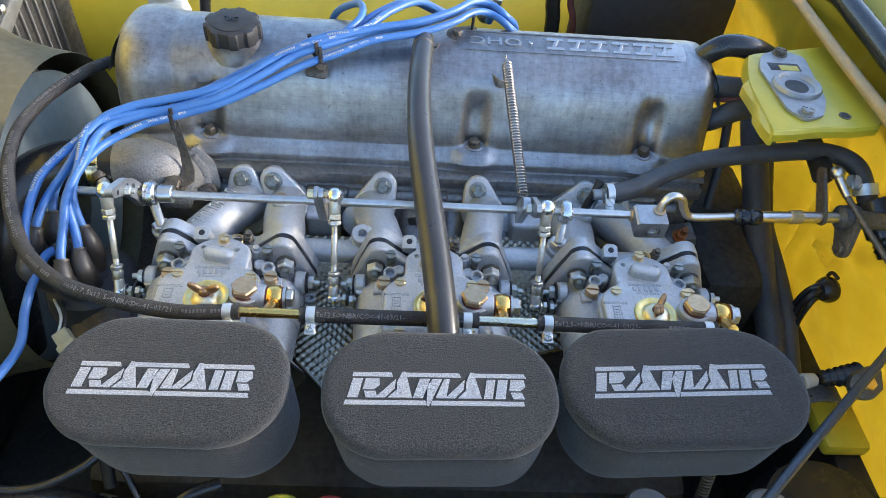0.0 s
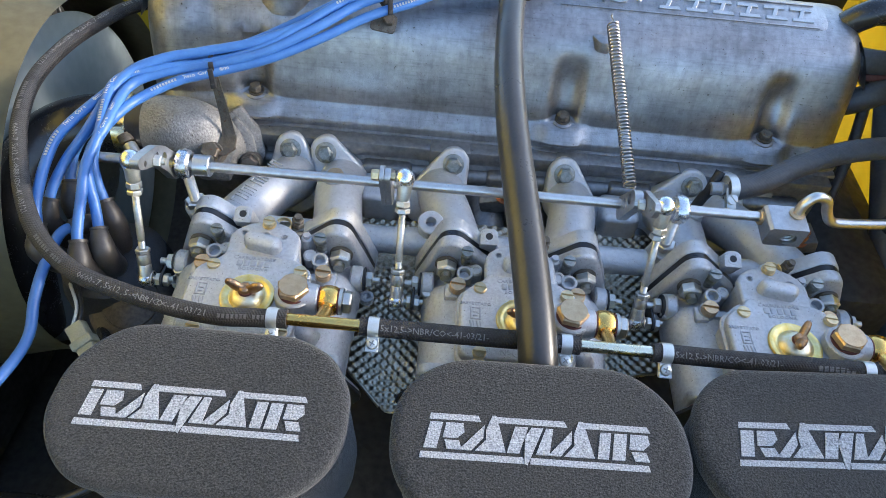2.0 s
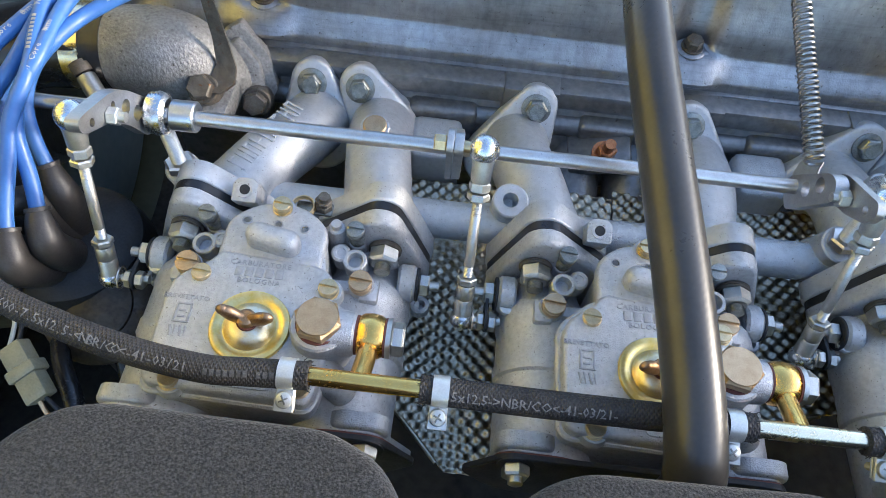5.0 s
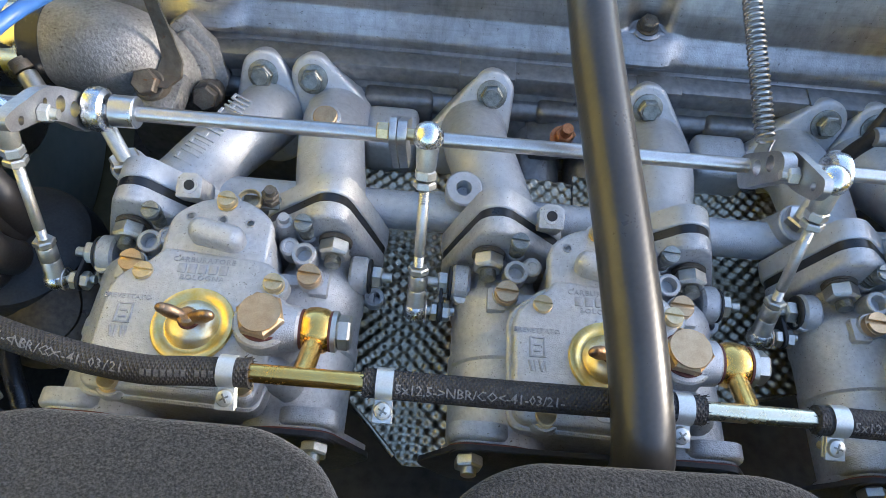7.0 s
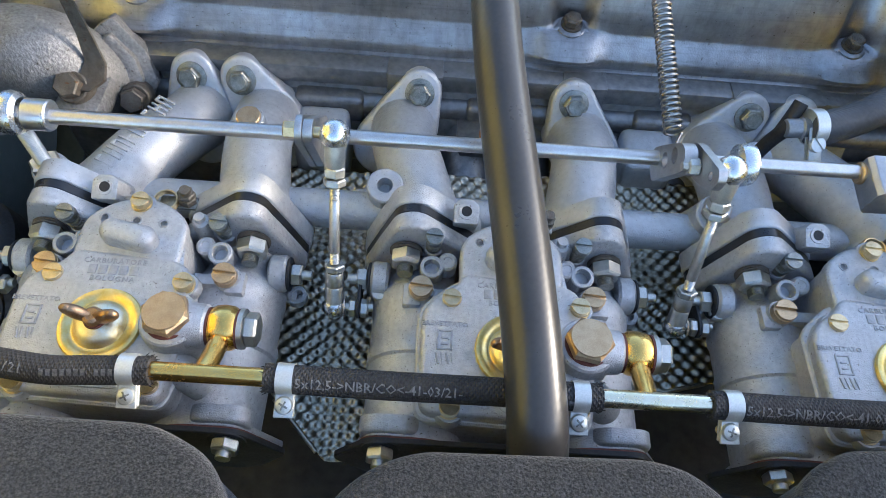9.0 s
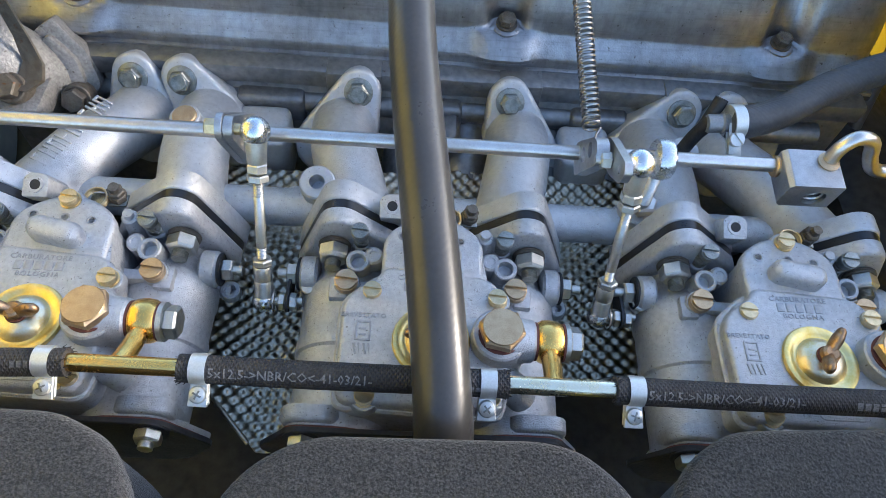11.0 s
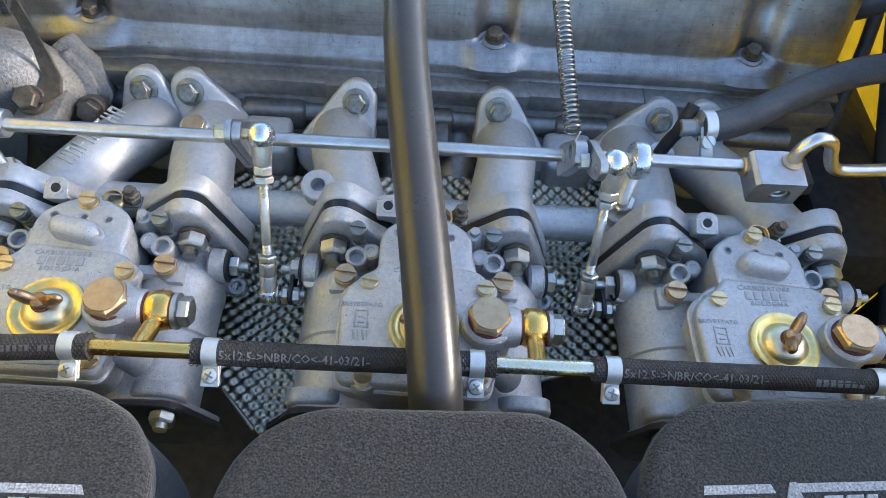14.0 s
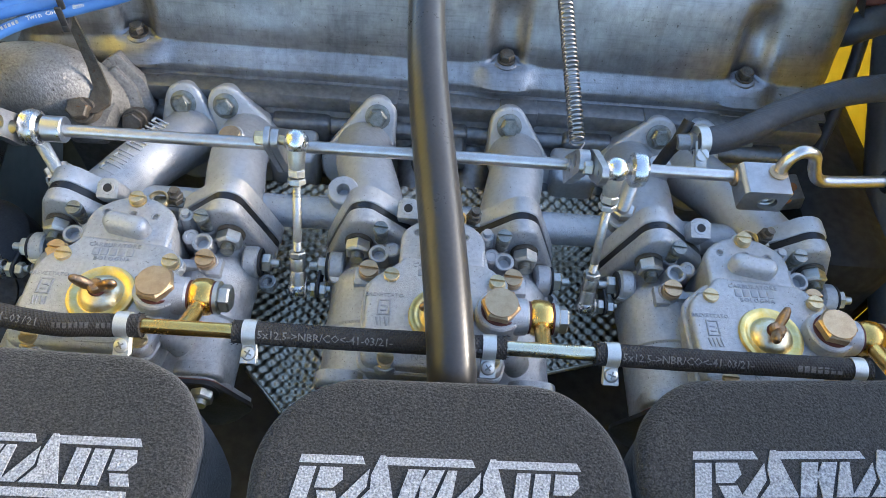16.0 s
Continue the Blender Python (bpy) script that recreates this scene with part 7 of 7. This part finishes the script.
def latch():
    t = thing("bonnet_latch", "grey zinc bonnet latch plate with a round striker cup", "latch", (0.355, 0.205, 0.093))
    z = 0.0930
    bm = bmn()
    plate_with_holes(bm, rounded([(0.3380, 0.2590), (0.3270, 0.2330), (0.3300, 0.1570), (0.3420, 0.1400), (0.3640, 0.1500), (0.3770, 0.1790), (0.3850, 0.2600), (0.3610, 0.2730)], 0.007)[::1], [(0.3545, 0.1990, 0.0110)], Matrix.Translation((0, 0, z)), 0.0030)
    part("plate", bm, PLATE, t)
    bm = bmn()
    lathe(bm, [(0.0245, 0.0), (0.0243, 0.002), (0.0228, 0.0045), (0.0205, 0.0050), (0.0185, 0.0035), (0.0172, 0.0008), (0.0160, 0.0006), (0.0140, 0.0004), (0.0130, -0.0006)], (0.3545, 0.1990, z + 0.0028), (0, 0, 1), 40)
    part("striker_cup", bm, PLATE, t)
    # black disc closes the cup and paints the shade inside it
    bm = bmn()
    lathe(bm, [(0.0, 0.0), (0.0118, 0.0), (0.0118, 0.0006), (0.0, 0.0006)], (0.3545, 0.1990, z + 0.0027), (0, 0, 1), 28)
    part("cup_bore", bm, DARK, t, "black disc painted in for the shade of the cup's bore")
    # slot is not cut: a black strip on the plate gives its shade
    bm = bmn()
    box(bm, (0.3385, 0.2290, z + 0.0026), (0.3715, 0.2430, z + 0.0034), 0.0002)
    part("slot", bm, DARK, t, "black strip painted in for the shade of a rectangular slot")
    bm = bmn()
    box(bm, (0.3490, 0.2290, z + 0.0030), (0.3690, 0.2385, z + 0.0037), 0.0002)
    part("slot_floor", bm, YELLOW, t, "yellow seen through the slot")
    for x, y, mat in ((0.3595, 0.2630, RUST), (0.3465, 0.1520, PLATE)):
        bm = bmn()
        lathe(bm, [(0.0080, 0), (0.0080, 0.0012)], (x, y, z + 0.003), (0, 0, 1), 22)
        screw_head(bm, (x, y, z + 0.0042), (0, 0, 1), 0.0062, 0.0042, cross=True)
        part("screw", bm, mat, t)
    return t


latch()

# cowl: raised yellow edge, dark tube drawn for the shaded gutter, and washer tube
bm = bmn()
prism(bm, [(0.470, 0.060), (0.500, 0.060), (0.500, 0.150), (0.490, 0.150), (0.478, 0.118), (0.470, 0.112)], Matrix(((1, 0, 0, 0), (0, 0, -1, 0.60), (0, 1, 0, 0), (0, 0, 0, 1))), 1.1, 0.002)
single("wall_cowl", bm, YELLOW, "yellow scuttle edge above the bulkhead", "scuttle", kind="structure")
bm = bmn()
tube(bm, [(0.456, 0.62, 0.128), (0.455, 0.42, 0.128), (0.4485, 0.3406, 0.128), (0.4440, 0.2625, 0.128), (0.4400, 0.1838, 0.128), (0.446, 0.05, 0.128), (0.452, -0.30, 0.128)], 0.0125, 16, 6)
single("cowl_seal", bm, RUBBER, "dark tube standing in for the gutter along the bulkhead top", "seal")
bm = bmn()
tube(bm, [(0.414, 0.480, 0.1080), (0.416, 0.3736, 0.1075), (0.416, 0.310, 0.1065), (0.416, 0.2579, 0.1055), (0.417, 0.2068, 0.1045), (0.418, 0.155, 0.1035), (0.432, 0.110, 0.090)], 0.0062, 16, 8)
single("washer_tube", bm, TANHOSE, "tan ribbed washer tube along the scuttle", "tube")
bm = bmn()
tube(bm, [(0.448, 0.440, 0.075), (0.452, 0.400, 0.060), (0.455, 0.375, 0.045), (0.458, 0.35, 0.03)], 0.016, 16, 6)
single("drain_trunk", bm, HOSE, "black rubber drain trunk on the bulkhead", "hose")


# ---- bulkhead fittings ----
def bellcrank():
    t = thing("throttle_bellcrank", "dull steel throttle bellcrank on the bulkhead", "bellcrank", (0.40, 0.10, -0.03))
    bm = bmn()
    cyl(bm, (0.3130, 0.0935, 0.0115), (0.4020, 0.0985, 0.0115), 0.0058, None, 20, 0.0008)
    part("bar", bm, STEEL, t)
    bm = bmn()
    cyl(bm, (0.3460, 0.0955, 0.0115), (0.3580, 0.0962, 0.0115), 0.0072, None, 22, 0.001)
    part("sleeve", bm, TANHOSE, t, "tan plastic sleeve")
    bm = bmn()
    prism(bm, hull([(0.0, 0.0, 0.0080), (0.0450, 0.0, 0.0060)]), facing((0.3780, 0.0970, 0.0115), (1, 0, 0), (0, 0.75, 0.66)), 0.0035, 0.0006)
    part("arm", bm, RUST, t)
    bm = bmn()
    lathe(bm, [(0.0090, 0), (0.0125, 0.003), (0.0125, 0.010), (0.0095, 0.013)], (0.3960, 0.0985, 0.0110), (1, 0.05, 0), 24)
    part("pivot_boss", bm, OILY, t)
    bm = bmn()
    prism(bm, hull([(0, 0, 0.0150), (0.030, -0.004, 0.0095)]), facing((0.4130, 0.0990, 0.0090), (-1, -0.1, 0.2), (0.1, -0.65, -0.75)), 0.006, 0.0015)
    part("pivot_bracket", bm, OILY, t)
    bm = bmn()
    hexa(bm, (0.4060, 0.0800, -0.0135), (0.3990, 0.0795, -0.0120), 0.0070)
    part("bracket_bolt", bm, RUST, t)
    bm = bmn()
    cyl(bm, (0.4150, 0.0992, 0.0100), (0.4580, 0.1010, 0.0050), 0.0090, None, 20)
    part("spigot", bm, OILY, t)
    bm = bmn()
    ball(bm, (0.3960, 0.1320, 0.0410), 0.0075, 20)
    cyl(bm, (0.3965, 0.1270, 0.0390), (0.4030, 0.1090, 0.0290), 0.0046, 0.0040, 16, 0.001)
    part("ball_joint", bm, STEEL, t)
    bm = bmn()
    tube(bm, [(0.4020, 0.1110, 0.0300), (0.4200, 0.0680, 0.0120), (0.4440, 0.0150, -0.010)], 0.0030, 12, 4)
    part("rod", bm, RUST, t, "thin dull steel rod")
    return t


bellcrank()

t = thing("heater_tap", "black heater tap with a bright hose clamp", "heater tap", (0.446, 0.115, -0.03))
bm = bmn()
lathe(bm, [(0.0190, 0), (0.0205, 0.003), (0.0205, 0.026), (0.017, 0.029), (0.017, 0.040), (0.0125, 0.044), (0.0125, 0.047), (0.0140, 0.049), (0.0125, 0.051), (0.0140, 0.054), (0.0125, 0.057), (0.0125, 0.062)], (0.4500, 0.1320, 0.0090), (0.30, -0.72, -0.60), 28)
part("body", bm, RUBBER, t)
bm = bmn()
lathe(bm, [(0.0112, -0.006), (0.0126, -0.006), (0.0126, 0.006), (0.0112, 0.006)], (0.4452, 0.1430, 0.0120), (0.10, -0.72, -0.68), 28)
part("clamp", bm, CLIP, t)
bm = bmn()
screw_head(bm, (0.4310, 0.1440, 0.0180), (-0.6, -0.3, 0.7), 0.0075, 0.010)
part("clamp_screw", bm, ZINC, t)


def grommet_loom():
    t = thing("bulkhead_loom", "black cable loom through a torn rubber grommet", "wiring", (0.44, 0.10, -0.12))
    bm = bmn()
    lathe(bm, [(0.015, -0.002), (0.0155, 0.003), (0.0135, 0.008), (0.011, 0.012), (0.009, 0.014)], (0.4560, 0.1150, -0.1150), (-1, -0.25, 0.1), 26)
    part("grommet", bm, RUBBER, t)
    for k in range(3):
        bm = bmn()
        o = 0.0085 * (k - 1)
        tube(bm, [(0.4530, 0.1150 + o * 0.3, -0.1150 + o * 0.6), (0.4400, 0.1100 + o * 0.6, -0.1140 + o * 0.5), (0.4300, 0.1060 + o, -0.1230), (0.4270, 0.1030 + o * 1.2, -0.1520), (0.4280, 0.0920 + o * 1.4, -0.1920), (0.4250, 0.0780 + o * 1.5, -0.2150), (0.42, 0.05, -0.30)], (0.0030, 0.0044, 0.0034)[k], 12, 8)
        part("cable", bm, RUBBER, t)
    bm = bmn()
    tube(bm, [(0.4575, 0.1300, -0.1070), (0.4560, 0.1250, -0.0970), (0.4570, 0.1140, -0.0950)], 0.0022, 8, 4)
    part("torn_edge", bm, DARK, t)
    return t


grommet_loom()

for pts, r, lab in ((((0.398, 0.335, -0.01), (0.400, 0.305, -0.040), (0.400, 0.269, -0.066), (0.400, 0.210, -0.108), (0.400, 0.147, -0.142), (0.400, 0.085, -0.170), (0.402, 0.02, -0.22)), 0.0160, "thick black hose hanging before the bulkhead"),
                    (((0.345, 0.30, 0.03), (0.345, 0.26, -0.04), (0.34, 0.22, -0.13), (0.35, 0.17, -0.24), (0.36, 0.13, -0.33)), 0.0055, "black pipe hanging before the bulkhead"),
                    (((0.440, 0.320, -0.085), (0.432, 0.270, -0.110), (0.424, 0.228, -0.124), (0.422, 0.161, -0.138), (0.420, 0.103, -0.154), (0.418, 0.045, -0.185)), 0.0095, "dull black pipe low along the bulkhead"),
                    (((0.446, 0.345, -0.060), (0.438, 0.285, -0.118), (0.430, 0.225, -0.150), (0.428, 0.160, -0.166), (0.424, 0.100, -0.182)), 0.0070, "thin dark pipe low along the bulkhead")):
    bm = bmn()
    tube(bm, pts, r, 20, 8)
    single("heater_pipe", bm, HOSE, lab, "hose", "pipes before the bulkhead")
bm = bmn()
tube(bm, [(0.4050, 0.2450, 0.0350), (0.4050, 0.2150, 0.0260), (0.4030, 0.1750, 0.0220), (0.3980, 0.1500, 0.0220)], 0.0110, 18, 8)
single("taped_cable", bm, DARK, "black taped cable above the bellcrank", "cable")


def pedal_linkage():
    t = thing("clutch_linkage", "dark bracket with a ribbed rubber boot on the bulkhead", "linkage", (0.40, 0.02, -0.16))
    bm = bmn()
    prof = [(0.006, 0)]
    for i in range(6):
        prof += [(0.0062 + 0.0008 * i, 0.003 + i * 0.008), (0.0088 + 0.0009 * i, 0.0065 + i * 0.008), (0.0062 + 0.0008 * i, 0.010 + i * 0.008)]
    lathe(bm, prof, (0.4095, 0.0050, -0.1350), (1, 0.17, 0.0), 26)
    part("boot", bm, RUBBER, t, "ribbed black rubber boot")
    bm = bmn()
    cyl(bm, (0.3900, 0.0010, -0.1350), (0.4060, 0.0044, -0.1350), 0.0085, 0.0068, 20, 0.002)
    part("collar", bm, WHITE, t, "cream plastic collar")
    bm = bmn()
    rows = []
    for k in range(9):
        a = math.pi * k / 8
        rows.append([(0.420 - 0.030 * math.cos(a), y, -0.178 + 0.026 * math.sin(a) + q) for y, q in ((-0.012, 0), (0.010, 0), (0.010, 0.003), (-0.012, 0.003))])
    skin(bm, rows)
    part("bracket", bm, OILY, t)
    bm = bmn()
    prism(bm, hull([(0, 0, 0.015), (0.012, 0.006, 0.013)]), facing((0.4480, -0.0060, -0.1290), (-0.2, -0.5, 0.8), (1, 0.2, 0)), 0.010, 0.003)
    part("lever", bm, OILY, t)
    bm = bmn()
    hexa(bm, (0.4495, -0.009, -0.1210), (0.4485, -0.012, -0.1145), 0.0070)
    part("pivot_nut", bm, GOLD, t)
    return t


pedal_linkage()
bm = bmn()
box(bm, (0.436, -0.585, -0.459), (0.468, 0.149, -0.2005), 0.004)
single("wall_toe", bm, GRIME_SHADE, "near-black lower bulkhead panel beneath the yellow ledge", "bulkhead", kind="structure")
bm = bmn()
box(bm, (0.420, -0.050, -0.200), (0.470, 0.008, -0.180), 0.006)
single("bulkhead_ledge", bm, YELLOW, "yellow painted ledge at the foot of the bulkhead", "ledge", kind="structure")
bm = bmn()
tube(bm, [(0.4600, 0.0100, -0.0500), (0.4269, -0.0204, -0.0530), (0.3703, -0.0699, -0.0540), (0.3208, -0.1130, -0.0540), (0.2500, -0.1760, -0.0580), (0.20, -0.225, -0.06)], 0.0044, 16, 8)
single("bonnet_cable", bm, SHEATH, "glossy black cable crossing beside the rear air filter", "cable")
bm = bmn()
lathe(bm, [(0.075, -0.20), (0.075, -0.03), (0.066, -0.012), (0.0, -0.006)], (0.400, -0.125, -0.18), (0, 0, 1), 36)
single("brake_servo", bm, RUBBER, "glossy black round servo drum near the bulkhead", "servo")
for x, y in ((0.2060, -0.1300), (0.3250, -0.1280)):
    t = thing("reservoir", "pale metal reservoir cap low by the wing", "reservoir", (x, y, -0.24), "fluid reservoirs")
    bm = bmn()
    lathe(bm, [(0.022, -0.08), (0.022, -0.012)], (x, y, -0.165), (0, 0, 1), 26)
    part("body", bm, WHITE, t)
    bm = bmn()
    lathe(bm, [(0.0245, -0.014), (0.0250, -0.002), (0.0220, 0.002), (0.0, 0.003)], (x, y, -0.165), (0, 0, 1), 30)
    part("cap", bm, PLATE, t)
bm = bmn()
helix(bm, (0.2750, -0.100, -0.20), (0.2700, -0.080, -0.10), 0.005, 0.0012, 22)
single("pullback_spring", bm, RUST, "dull coil spring behind the rear air filter", "spring")
bm = bmn()
box(bm, (-0.34, -0.10, -0.42), (0.27, 0.175, -0.20), 0.02)
single("lower_engine", bm, GRIME_SHADE, "dark oily lower engine under the carburettors", "engine", kind="structure")

for x, y, mat, label in ((-0.1339, -0.1491, LEMON, "bright yellow round filler cap low by the inner wing"), (-0.0910, -0.1496, RED, "red round filler cap low by the inner wing")):
    t = thing("bottle_cap", label, "cap", (x, y, -0.20), "low filler caps")
    bm = bmn()
    lathe(bm, [(0.018, -0.06), (0.018, -0.016), (0.014, -0.012)], (x, y, -0.15), (0, 0, 1), 24)
    part("neck", bm, WHITE, t)
    bm = bmn()
    lathe(bm, [(0.0220, -0.016), (0.0230, -0.003), (0.0205, 0.0), (0.0, 0.001)], (x, y, -0.15), (0, 0, 1), 30)
    part("lid", bm, mat, t)
